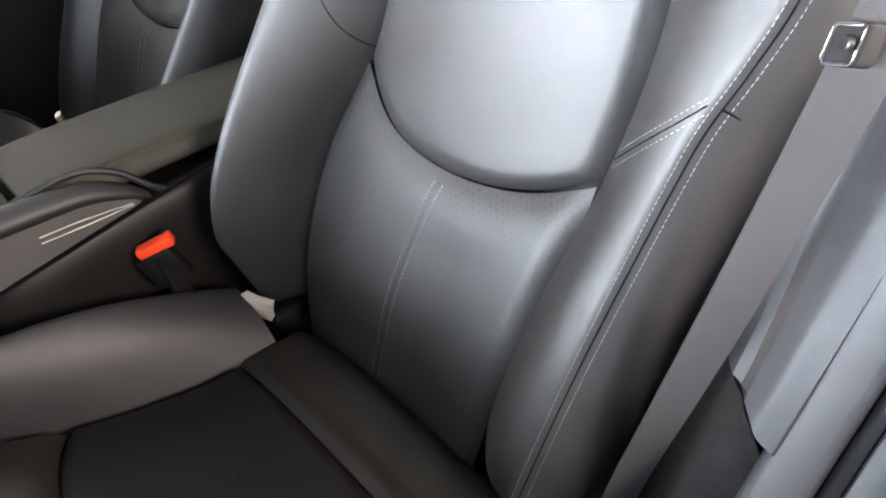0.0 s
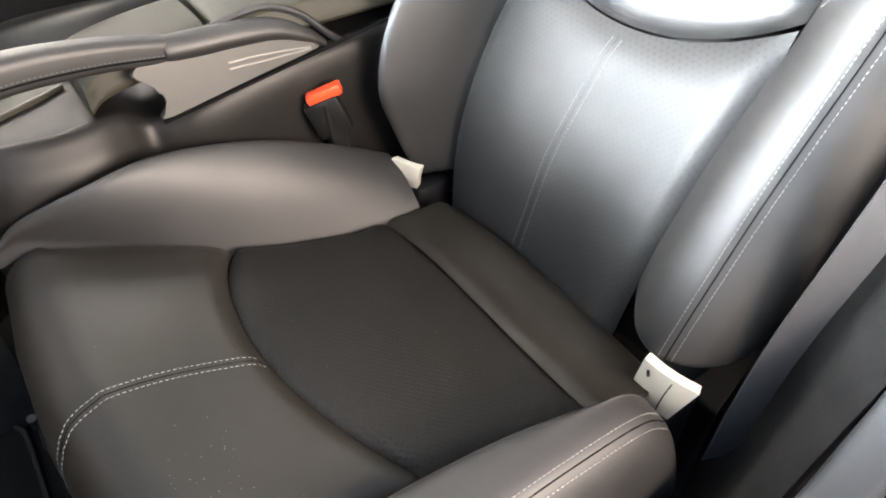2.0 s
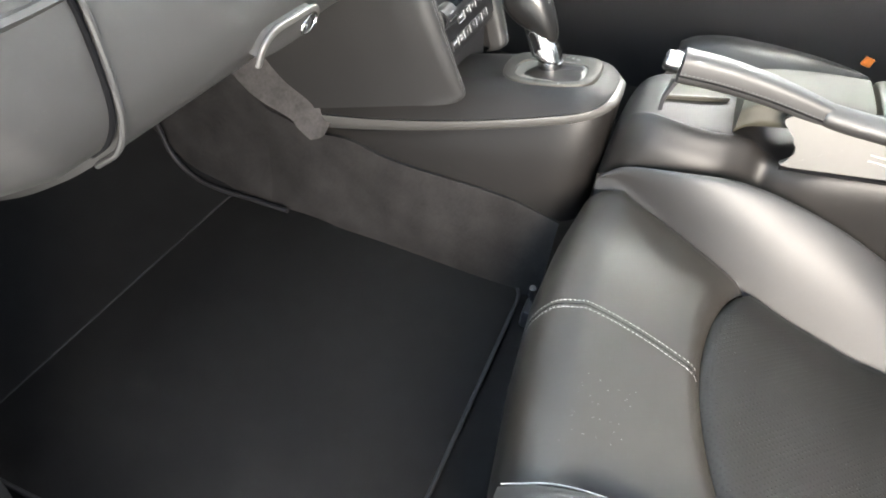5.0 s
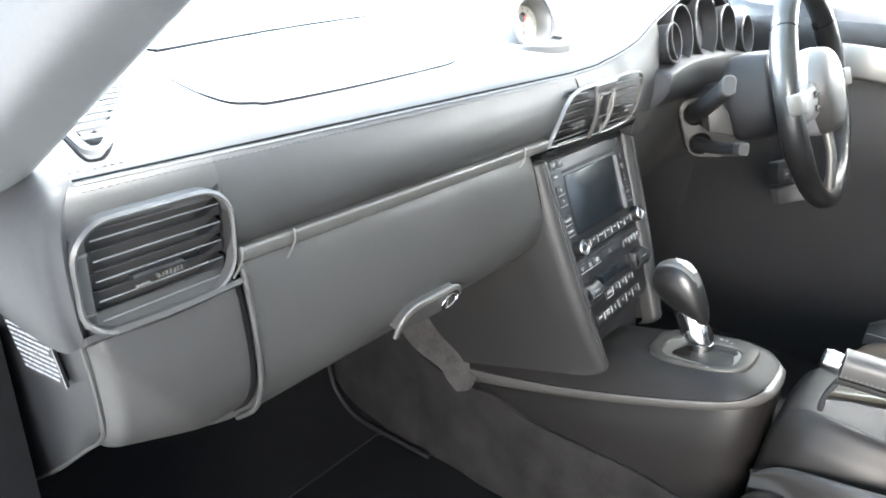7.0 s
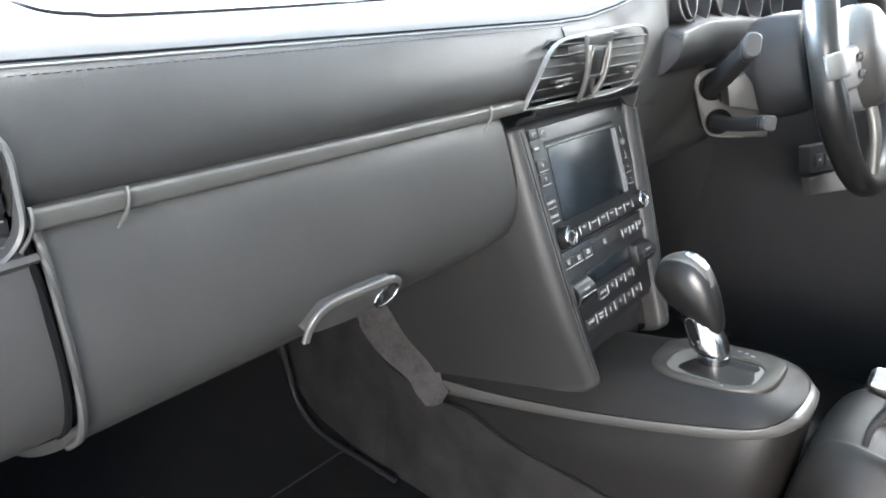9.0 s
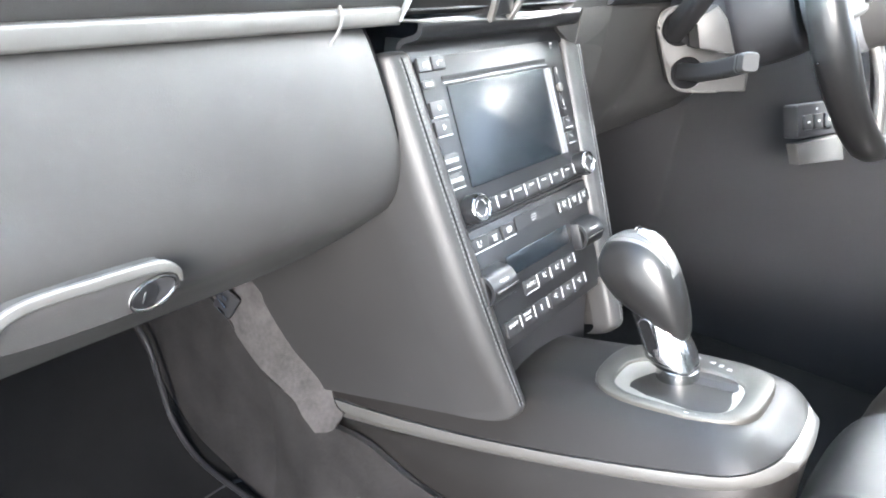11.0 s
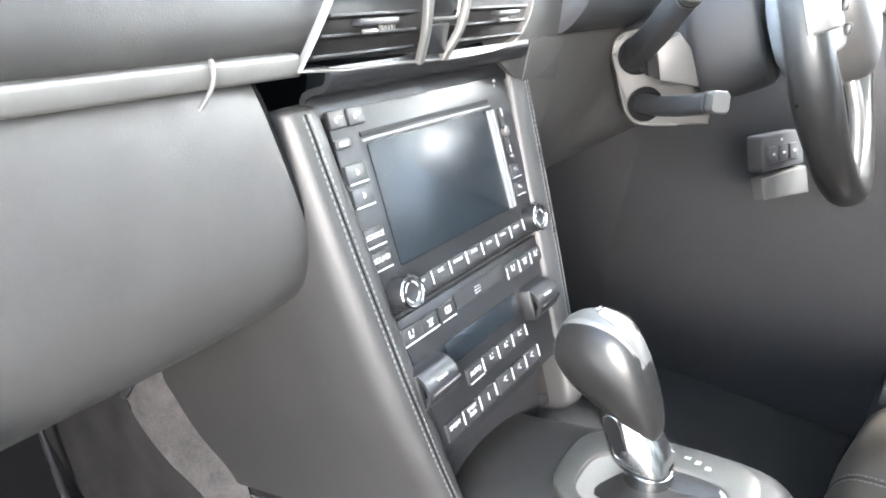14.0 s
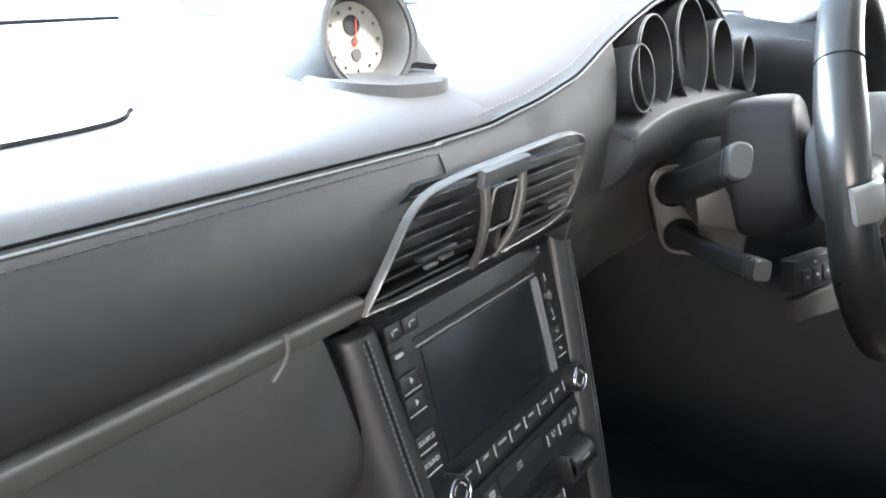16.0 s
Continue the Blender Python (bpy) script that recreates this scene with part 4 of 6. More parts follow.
# silver strip with its joint clips
strip = thing("trim_strip", (-0.36, 0.01, 0.685), "satin silver-grey trim strip along the dash", "trim strip")
prof = rrect(-0.006, -0.0060, 0.006, 0.0060, 0.0025, 3)
part("strip", sweep(spl([(x, 0.0115, 0.6925) for x in (-0.592, -0.45, -0.3, -0.144)], 30), prof), M_GALVANO, strip)
for x in (-0.592, -0.542, -0.200):
    part("joint_clip", sweep(spl([(x, 0.006, 0.7005), (x - 0.0006, 0.0035, 0.693), (x - 0.003, 0.004, 0.686), (x - 0.008, 0.006, 0.678)], 14), rrect(-0.0010, -0.0008, 0.0010, 0.0008, 0.0004, 2), (1, 0, 0)), M_SILVER, strip)

# glove box latch
latch = thing("glove_box_latch", (-0.37, 0.0, 0.55), "chrome glove box latch handle", "latch")
to = frame3((-0.378, -0.006, 0.567), (0.998, 0.0, -0.02), (0.0, -0.22, 0.975), (0, -0.975, -0.22))
flap = [(-0.0505, -0.006), (-0.047, 0.001), (-0.040, 0.009), (-0.028, 0.0135), (0.030, 0.0140), (0.040, 0.011), (0.0465, 0.005), (0.047, -0.003), (0.041, -0.0085), (0.020, -0.010), (-0.02, -0.010)]
flap = [(p.x, p.y) for p in spl([(u, v, 0) for u, v in flap], 44, True)]
part("handle", prism(flap, to, -0.012, 0.0005, 0.003, 3), M_SOFT, latch, "grey pull flap")
part("rim", sweep([to(p.x, p.y, 0.0010) for p in spl([(-0.0525, -0.013, 0), (-0.0505, -0.002, 0), (-0.0465, 0.0055, 0), (-0.040, 0.0115, 0), (-0.028, 0.0155, 0), (0.000, 0.0160, 0), (0.030, 0.0156, 0), (0.039, 0.0130, 0), (0.0450, 0.0080, 0), (0.0475, 0.0010, 0)], 48)], rrect(-0.0032, -0.0020, 0.0032, 0.0020, 0.0016, 4), (0, -1, 0), scale=lambda t: 1 - 0.75 * max(0.0, (t - 0.75) / 0.25)), M_SILVER, latch, "satin chrome upper edge")
cup = [(0.0310 + 0.0128 * math.cos(a), -0.0008 + 0.0092 * math.sin(a) + 0.002 * math.cos(a)) for a in [2 * math.pi * i / 36 for i in range(36)]]
lock = part("lock_cup", ring([to(u, v, 0.0012) for u, v in cup], circle(0.0012, 8), (0, -0.975, -0.22)), M_CHROME, latch, "polished oval lock rim")
part("cup_floor", prism([(0.031 + (u - 0.031) * 0.96, v * 0.96) for u, v in cup], to, -0.004, 0.0009), M_RUBBER, lock, "dark lock recess")
part("lock_barrel", prism([(0.0260 + (u - 0.031) * 0.60, -0.0012 + (v + 0.0008) * 0.86) for u, v in cup], to, -0.004, 0.0018, 0.0004), M_PANEL, lock, "dark key barrel")
part("key_slit", box(*to(0.0255, -0.001, 0.0020), 0.0010, 0.0008, 0.0070, 0.0002, (0, 25, 0)), M_CHROME, lock)

# outer air vent
vent = thing("outer_air_vent", (-0.65, 0.0, 0.67), "dark air vent with grey frame and slats", "air vent")
tv = frame3((-0.652, 0.010, 0.710), (1, 0.03, 0), (0, -0.02, 1), (0, -1, -0.02))
vo = rrect(-0.056, -0.038, 0.056, 0.038, 0.025, 8)
part("vent_frame", ring([tv(u, v, 0.004) for u, v in vo], [(-0.0010, -0.008), (0.0020, -0.010), (0.0028, 0.000), (0.0008, 0.0020), (-0.0010, 0.0008)], (0, -1, -0.02)), M_FRAME, vent, "satin grey vent frame")
part("vent_box", prism([(u * 0.98, v * 0.97) for u, v in vo], tv, -0.045, -0.014), M_SOFT, vent)
for k in range(5):
    v = -0.027 + k * 0.0138
    sl = part("slat", box(*tv(0.004, v, -0.010), 0.092, 0.016, 0.0012, 0.0005, (-24, 0, 1.7)), M_PLASTIC, vent)
    part("slat_edge", box(*tv(0.004, v - 0.0033, -0.0022), 0.092, 0.0009, 0.0011, 0.0003, (0, 0, 1.7)), M_GREYPLASTIC, sl)
for k in range(5):
    part("vane", prism([(0.052, -0.026 + k * 0.0138), (0.036, -0.0245 + k * 0.0138), (0.052, -0.0165 + k * 0.0138)], tv, -0.012, -0.003, 0.0008), M_PLASTIC, vent)
tab = part("tab", box(*tv(-0.005, -0.004, 0.004), 0.036, 0.008, 0.004, 0.0015, (-10, 0, 0)), M_PLASTIC, vent)
part("tab_lip", box(*tv(-0.018, -0.009, 0.009), 0.010, 0.003, 0.003, 0.001), M_SILVER, tab)
for k in range(7):
    part("tab_rib", box(*tv(-0.007 + k * 0.0028, -0.0065, 0.0085), 0.0012, 0.003, 0.003), M_SILVER, tab)
wheel_ = part("thumb_wheel", prism(rrect(-0.0545, -0.032, -0.0455, 0.030, 0.003, 3), tv, -0.012, -0.001, 0.0012), M_FRAME, vent, "pale grey thumb wheel column")
for v in (0.0185, -0.0215):
    part("thumb_tab", box(*tv(-0.0500, v, 0.0002), 0.0080, 0.003, 0.0022, 0.0008), M_SILVER, wheel_)

# middle air vent
cv = thing("middle_air_vent", (0, 0.0, 0.685), "dark middle air vent with slim chrome frame", "air vent")
tc_ = frame3((0, 0.003, 0.72), (1, 0, 0), (0, -0.10, 0.995), (0, -0.995, -0.10))
VO = [(-0.146, -0.030), (-0.07, -0.033), (0.02, -0.035), (0.080, -0.031), (0.100, -0.018), (0.106, 0.0), (0.105, 0.022), (0.092, 0.036), (0.060, 0.041), (0.0, 0.039), (-0.06, 0.036), (-0.098, 0.032), (-0.116, 0.021), (-0.128, 0.0)]
vpath = [tc_(p.x, p.y, 0.002) for p in spl([(u, v, 0) for u, v in VO[1:]] , 50)]
loop = [tc_(VO[0][0], VO[0][1], 0.002)] + [tc_(-0.11, -0.0325, 0.002)] + vpath + [tc_(-0.137, -0.016, 0.002)]
part("chrome_frame", ring(loop, [(-0.0008, -0.004), (0.0009, -0.004), (0.0009, 0.0006), (0, 0.0014), (-0.0008, 0.0006)], (0, -0.995, -0.10)), M_SILVER, cv, "slim satin chrome frame")
part("vent_box", prism([(u * 0.985, min(v * 0.96, 0.0295)) for u, v in VO], tc_, -0.030, -0.012), M_PLASTIC, cv)
for k in range(6):
    v = -0.026 + k * 0.0105
    uL = ip(v, (-0.03, 0.0, 0.03), (-0.138, -0.122, -0.098))
    part("slat", box(*tc_((uL - 0.050) / 2 + 0.0, v, -0.004), -0.046 - uL, 0.016, 0.002, 0.0007, (-16, 0, 0)), M_PLASTIC, cv)
    part("slat", box(*tc_(0.050, v, -0.004), 0.094, 0.016, 0.002, 0.0007, (-16, 0, 0)), M_PLASTIC, cv)
for u, w in ((-0.092, 0.034), (0.058, 0.030)):
    tb = part("tab", box(*tc_(u, -0.006, 0.006), w, 0.008, 0.004, 0.0012, (-10, 0, 0)), M_KEY, cv)
    part("tab_lip", box(*tc_(u - w * 0.28, -0.010, 0.010), w * 0.35, 0.003, 0.0025, 0.001), M_SILVER, tb)
    for k in range(5):
        part("tab_rib", box(*tc_(u + 0.0005 + k * 0.0026, -0.0085, 0.0098), 0.0012, 0.003, 0.0025), M_SILVER, tb)
def bar(pts, w):
    return sweep(spl([tc_(*p) for p in pts], 18), rrect(-w / 2, -0.0025, w / 2, 0.0025, 0.0012, 2), (0, -1, 0))
dv = part("divider", bar([(-0.052, 0.036, 0.004), (-0.050, 0.012, 0.010), (-0.047, -0.012, 0.010), (-0.040, -0.034, 0.003)], 0.006), M_SILVER, cv, "satin silver divider")
part("divider", bar([(-0.005, 0.038, 0.004), (-0.006, 0.012, 0.010), (-0.008, -0.012, 0.010), (-0.013, -0.034, 0.003)], 0.006), M_SILVER, cv)
part("top_plate", prism([(-0.056, 0.026), (-0.001, 0.028), (-0.001, 0.039), (-0.056, 0.037)], tc_, 0.004, 0.009, 0.001), M_FRAME, cv)
part("switch", prism(rrect(-0.040, -0.004, -0.014, 0.022, 0.003), tc_, 0.002, 0.008, 0.001), M_PANEL, cv)
part("switch_frame", ring([tc_(u, v, 0.009) for u, v in rrect(-0.042, -0.006, -0.012, 0.024, 0.003)], circle(0.0010, 6), (0, -0.995, -0.1)), M_SILVER, cv)
part("lower_switch", prism(rrect(-0.038, -0.030, -0.015, -0.010, 0.002), tc_, 0.001, 0.006, 0.001), M_PANEL, cv)

# clock in its pod on the dash top
clock = thing("dash_clock", (-0.045, 0.11, 0.785), "pale-faced stopwatch clock in a grey pod", "clock")
CC, CN = Vector((-0.026, 0.113, 0.8185)), Vector((-0.19, -0.955, 0.225)).normalized()
foot_line = spl([(0.020, 0.076, 0), (-0.005, 0.070, 0), (-0.035, 0.074, 0), (-0.056, 0.090, 0), (-0.066, 0.115, 0), (-0.062, 0.150, 0), (-0.040, 0.200, 0), (-0.005, 0.265, 0), (0.045, 0.345, 0), (0.085, 0.330, 0), (0.085, 0.230, 0), (0.070, 0.150, 0), (0.046, 0.105, 0)], 64, True)
part("pod_ledge", prism([(p.x, p.y) for p in foot_line], lambda u, v, n: Vector((u, v, n)), 0.776, 0.7930, 0.007, 4), M_DASHTOP, clock, "soft ledge at the foot of the pod")
# the pod: a mound that runs out behind, cut off in front by the dial's plane
rings = []
for z, k in ((0.788, 1.0), (0.800, 0.97), (0.814, 0.90), (0.828, 0.80), (0.842, 0.66), (0.853, 0.48), (0.859, 0.28), (0.861, 0.08)):
    r = []
    for p in foot_line[::2]:
        v = Vector((-0.014 + (p.x + 0.014) * k, 0.165 + (p.y - 0.165) * k, z))
        d = (v - CC).dot(CN) + 0.026
        r.append(v - CN * max(0.0, d))
    rings.append(r)
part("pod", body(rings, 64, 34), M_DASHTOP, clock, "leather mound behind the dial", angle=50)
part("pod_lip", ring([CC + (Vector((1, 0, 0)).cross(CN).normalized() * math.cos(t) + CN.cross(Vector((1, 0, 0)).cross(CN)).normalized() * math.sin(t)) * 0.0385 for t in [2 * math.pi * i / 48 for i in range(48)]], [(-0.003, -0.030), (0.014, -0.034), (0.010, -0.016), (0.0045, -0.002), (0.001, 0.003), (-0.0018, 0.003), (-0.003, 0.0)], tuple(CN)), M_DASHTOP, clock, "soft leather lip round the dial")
A_, B_ = Vector((1, 0, 0)).cross(CN).normalized(), CN.cross(Vector((1, 0, 0)).cross(CN)).normalized()
def flare(points):
    """A soft shell from the dial's rim out to the pod's edge."""
    line = spl([p for _, p in points], 40)
    turn = spl([(d, 0, 0) for d, _ in points], 40)
    rings = []
    for p, w in zip(line, turn):
        c = CC + (A_ * math.cos(radians(w.x)) + B_ * math.sin(radians(w.x))) * 0.041 + CN * 0.001
        front = [c.lerp(p, f) + (CN * 0.5 + Vector((0, 0, 0.5))) * o for f, o in ((0, 0), (0.10, 0.0025), (0.3, 0.0020), (0.6, 0.0005), (0.9, 0.0), (1.0, -0.0015))]
        rings.append(front + [v - CN * 0.004 - Vector((0, 0, 0.004)) for v in reversed(front)])
    return capped(rings)
part("pod_skirt", flare([(-165, (-0.012, 0.215, 0.850)), (-135, (-0.030, 0.228, 0.828)), (-108, (-0.0386, 0.2355, 0.808)), (-92, (-0.050, 0.2023, 0.8025)), (-76, (-0.056, 0.1756, 0.798)), (-60, (-0.060, 0.1498, 0.7945)), (-45, (-0.060, 0.1293, 0.792)), (-25, (-0.055, 0.1048, 0.7895)), (-5, (-0.035, 0.0900, 0.7895)), (18, (-0.010, 0.0800, 0.791)), (48, (0.0195, 0.0755, 0.794))]), M_DASHTOP, clock, "flared leather skirt round the dial", angle=50)
part("pod_wing", flare([(60, (0.0375, 0.098, 0.799)), (95, (0.026, 0.104, 0.812)), (130, (0.0115, 0.110, 0.826)), (160, (-0.004, 0.117, 0.842))]), M_DASHTOP, clock, "leather side wall of the pod")
q = part("bezel", lathe([(0.0355, -0.040), (0.0360, -0.010), (0.0355, 0.0015), (0.0345, 0.0025), (0.0325, 0.0), (0.0285, -0.009), (0.0262, -0.018), (0.0, -0.018)], CC, CN, 44), M_SILVER, clock, "bright deep bezel ring")
part("dial", lathe([(0.0, -0.0175), (0.0258, -0.0175), (0.0258, -0.0165), (0.0, -0.0165)], CC, CN, 36), M_DIAL, q, "cream dial")
eu = Vector((1, 0, 0)).cross(CN).normalized()
ev = CN.cross(eu).normalized()
for k in range(12):
    a = 2 * math.pi * k / 12
    p = CC + (eu * math.cos(a) + ev * math.sin(a)) * 0.021 - CN * 0.0160
    part("hour_mark", box(*p, 0.0022, 0.001, 0.0022, 0.0003), M_GALVANO, q)
for w in (eu * -0.0175 + ev * 0.003, eu * 0.006 - ev * 0.004):
    part("pointer", sweep([CC - CN * 0.0145 - w * 0.25, CC - CN * 0.0145 + w * 0.8], circle(0.00028, 5)), M_RED, q, "thin red pointer")
part("sub_dial", lathe([(0.0, 0.0), (0.0068, 0.0), (0.0068, 0.0006), (0.0, 0.0006)], CC - CN * 0.0160 - eu * 0.010 - ev * 0.001, CN, 24), M_RUBBER, q, "small black sub-dial")
for d_, r_ in ((0.001, 0.0028), (0.010, 0.0042)):
    part("sub_dial", lathe([(0.0, 0.0), (r_, 0.0), (r_, 0.0006), (0.0, 0.0006)], CC - CN * 0.0160 + eu * d_, CN, 20), M_GALVANO, q)
part("top_mark", tube(spl([(0.085, 0.090, 0.7875), (0.088, 0.12, 0.7895), (0.075, 0.19, 0.7925)], 12), 0.0014, 6), M_SEAM, dash)

# ---- centre stack ----
SP = frame3((0, -0.0825, 0.3923), (1, 0, 0), (0, 0.379, 0.926), (0, -0.926, 0.379))
SROT = Matrix(((1, 0, 0, 0), (0, 0.379, -0.926, 0), (0, 0.926, 0.379, 0), (0, 0, 0, 1)))
def spose(u, v, n):
    return Matrix.Translation(SP(u, v, n)) @ SROT

stack = thing("centre_stack", (0, -0.08, 0.39), "dark leather-edged centre stack with black control panel", "centre console")
def half(v):
    return ip(v, (0.0, 0.29), (0.083, 0.114))
part("control_panel", prism([(-half(0.042), 0.042), (half(0.042), 0.042), (half(0.289), 0.289), (-half(0.289), 0.289)], SP, -0.03, 0.0, 0.001), M_PANEL, stack, "black control panel")
part("cubby", sheet([[SP(-0.082, v, -0.03 + 0.01 * k), SP(0, v, -0.04 + 0.01 * k), SP(0.082, v, -0.03 + 0.01 * k)] for k, v in enumerate((-0.02, 0.015, 0.042))], 10, 8, 0.004), M_PLASTIC, stack)
def border(v):
    return ip(v, (0.0, 0.05, 0.12, 0.20, 0.29), (0.70, 0.88, 1.0, 1.0, 0.92))
for s in (-1, 1):
    VK = (-0.004, 0.1, 0.2, 0.292)
    midl = ((0.1080, -0.028, 0.364), (0.122, 0.008, 0.44), (0.136, 0.040, 0.54), (0.152, 0.062, 0.645))
    rear = ((0.099, 0.165, 0.296), (0.101, 0.235, 0.365), (0.106, 0.275, 0.43), (0.142, 0.28, 0.63))
    lerp3 = lambda v, pts: Vector((s * ip(v, VK, [p[0] for p in pts]), ip(v, VK, [p[1] for p in pts]), ip(v, VK, [p[2] for p in pts]) + 0.3 * (min(v + 0.004, 0) + max(v - 0.292, 0))))
    secs = []
    for v in (-0.010, -0.006, 0.002, 0.03, 0.06, 0.10, 0.15, 0.20, 0.25, 0.285, 0.292, 0.2945):
        a = half(v)
        tuck = ip(v, (-0.010, -0.006, 0.002, 0.285, 0.292, 0.2945), (0.010, 0.003, 0.0, 0.0, 0.003, 0.009))
        wide = border(v)
        roll = [SP(s * (a + o * wide), v, n - tuck) for o, n in ((0.0, -0.014), (0.0005, 0.003), (0.006, 0.0090), (0.013, 0.0115), (0.021, 0.0120), (0.028, 0.0095), (0.0335, 0.002), (0.0355, -0.010))]
        m_, r_ = lerp3(v, midl), lerp3(v, rear)
        secs.append(roll + [roll[-1].lerp(m_, 0.5) + Vector((s * 0.0012, 0, 0)), m_, m_.lerp(r_, 0.5), r_])
    rim = part("leather_flank", sheet(secs, 64, 46, 0.0015), M_FLANK, stack, "grey leather border and flank", angle=60)
    for off in (0.0165, 0.0215):
        path = [SP(s * (half(v) + off * border(v)), v, 0.02) for v in np.linspace(0.0, 0.288, 60)]
        part("border_stitching", stitches(lay(path, rim, (0, 0.926, -0.379), 0.0003), 0.0042, 0.0030, 0.00042), M_DARKTHREAD, rim, "grey thread")
    groove = [SP(s * (half(v) + 0.0190 * border(v)), v, 0.02) for v in np.linspace(0.0, 0.288, 60)]
    part("border_seam", tube(lay(groove, rim, (0, 0.926, -0.379), 0.0), 0.0006, 6), M_SEAM, rim)
part("head_cap", sheet([[SP(u, 0.284, 0.003), SP(u, 0.296, 0.006), (u, 0.0085, 0.6760), (u, 0.0045, 0.6845), (u, 0.0060, 0.6900)] for u in (-0.122, -0.06, 0, 0.06, 0.114)], 16, 16, 0.004), M_PANEL, stack, "black sill under the middle vent")

unit = thing("infotainment_unit", tuple(SP(0, 0.16, 0)), "black infotainment unit with screen, knobs and keys", "car stereo")
part("fascia", prism(rrect(-0.108, 0.154, 0.108, 0.287, 0.004), SP, 0.0005, 0.004, 0.001), M_PANEL, unit)
part("screen", prism(rrect(-0.080, 0.181, 0.066, 0.263, 0.002), SP, 0.0042, 0.0055, 0.0006), M_SCREEN, unit, "dark glossy screen")
part("disc_slot", prism(rrect(-0.084, 0.268, 0.073, 0.2712, 0.001), SP, 0.0045, 0.0052), M_RUBBER, unit)
part("slot_lip", sweep([SP(-0.084, 0.2655, 0.0055), SP(0.073, 0.2655, 0.0055)], circle(0.0009, 6)), M_GREYPLASTIC, unit)
part("screen_bar", prism(rrect(0.068, 0.181, 0.0705, 0.262, 0.0008), SP, 0.0042, 0.0070), M_GREYPLASTIC, unit)
part("screen_bar", prism(rrect(0.0735, 0.181, 0.0755, 0.262, 0.0008), SP, 0.0042, 0.0070), M_GREYPLASTIC, unit)

def key(u, v, w, h, parent, mark=True, tick=True):
    k = part("key", prism(rrect(u - w / 2, v - h / 2, u + w / 2, v + h / 2, 0.0012, 2), SP, 0.0042, 0.0062, 0.0006), M_KEY, parent)
    if mark:
        part("edge_mark", sweep([SP(u - w / 2 + 0.0008, v - h / 2 + 0.0006, 0.0064), SP(u + w / 2 - 0.0008, v - h / 2 + 0.0006, 0.0064)], circle(0.00055, 5)), M_WHITE, k)
    return k

def glyph(u, v, shapes, parent, n=0.0064):
    """Small printed sign made of bars (du, dv, w, h)."""
    for du, dv, w, h in shapes:
        part("sign", prism(rrect(u + du - w / 2, v + dv - h / 2, u + du + w / 2, v + dv + h / 2, min(w, h) * 0.3, 1), SP, n, n + 0.0003), M_WHITE, parent)

TINY = [(-0.0015, 0.0012, 0.0035, 0.0009), (0.001, -0.0004, 0.003, 0.0009)]
for i, (v, txt) in enumerate(((0.2470, None), (0.2320, None), (0.2060, "SOURCE"), (0.1905, "SOUND"))):
    k = key(-0.0975, v, 0.0185, 0.0125, unit)
    if txt:
        writing(txt, 0.0046, spose(-0.0975, v + 0.0008, 0.0064), M_WHITE, k)
    else:
        glyph(-0.0975, v + 0.001, [(0, 0, 0.0012, 0.004), (0.0014, 0, 0.0012, 0.002)], k)
for u in (-0.101, -0.084):
    k = key(u, 0.2815, 0.015, 0.011, unit, False)
    glyph(u, 0.2815, [(-0.002, -0.0005, 0.0014, 0.003), (0.0015, 0.0012, 0.0045, 0.0012)], k)
k = key(-0.102, 0.2665, 0.014, 0.0060, unit, False)
glyph(-0.102, 0.2665, [(0, 0, 0.008, 0.0026)], k)
for v in (0.2085, 0.1935):
    k = key(0.0885, v, 0.015, 0.0115, unit)
    glyph(0.0885, v + 0.001, TINY, k)
part("card_slot", prism(rrect(0.0845, 0.222, 0.0905, 0.262, 0.0025, 4), SP, 0.0042, 0.0050), M_RUBBER, unit)
part("card_eject", lathe([(0.0, 0), (0.004, 0), (0.004, 0.0035), (0.0025, 0.0045), (0.0, 0.0045)], SP(0.0875, 0.2425, 0.004), (0, -0.926, 0.379), 16), M_SILVER, unit)
glyph(0.0875, 0.258, [(0, 0, 0.0014, 0.007)], unit)
glyph(0.0875, 0.2275, [(0, 0, 0.0014, 0.006), (0.0, -0.006, 0.005, 0.0014)], unit)
glyph(0.087, 0.284, [(0, 0, 0.004, 0.0018), (-0.001, -0.004, 0.0016, 0.0016)], unit)
for u in (-0.0890, 0.0920):
    kb = part("rotary_knob", lathe([(0.0115, 0.0), (0.0118, 0.010), (0.0112, 0.0125), (0.0095, 0.0135), (0.0075, 0.0128), (0.0, 0.0126)], SP(u, 0.1655, 0.003), (0, -0.926, 0.379), 30), M_PANEL, unit, "round black knob with bright rim")
    part("rim", ring([SP(u + 0.0104 * math.cos(a), 0.1655 + 0.0104 * math.sin(a), 0.0162) for a in [2 * math.pi * i / 30 for i in range(30)]], circle(0.0011, 6), (0, -0.926, 0.379)), M_CHROME, kb)
    for q_ in range(4):
        a0 = math.pi / 2 * q_
        part("arc_mark", sweep([SP(u + 0.0066 * math.cos(a0 + t), 0.1655 + 0.0066 * math.sin(a0 + t), 0.0160) for t in np.linspace(0.25, 1.3, 7)], circle(0.0005, 5)), M_WHITE, kb)
WORDS = (None, "DISC", "PHONE", "INFO", "MAP", "NAV", "TRIP")
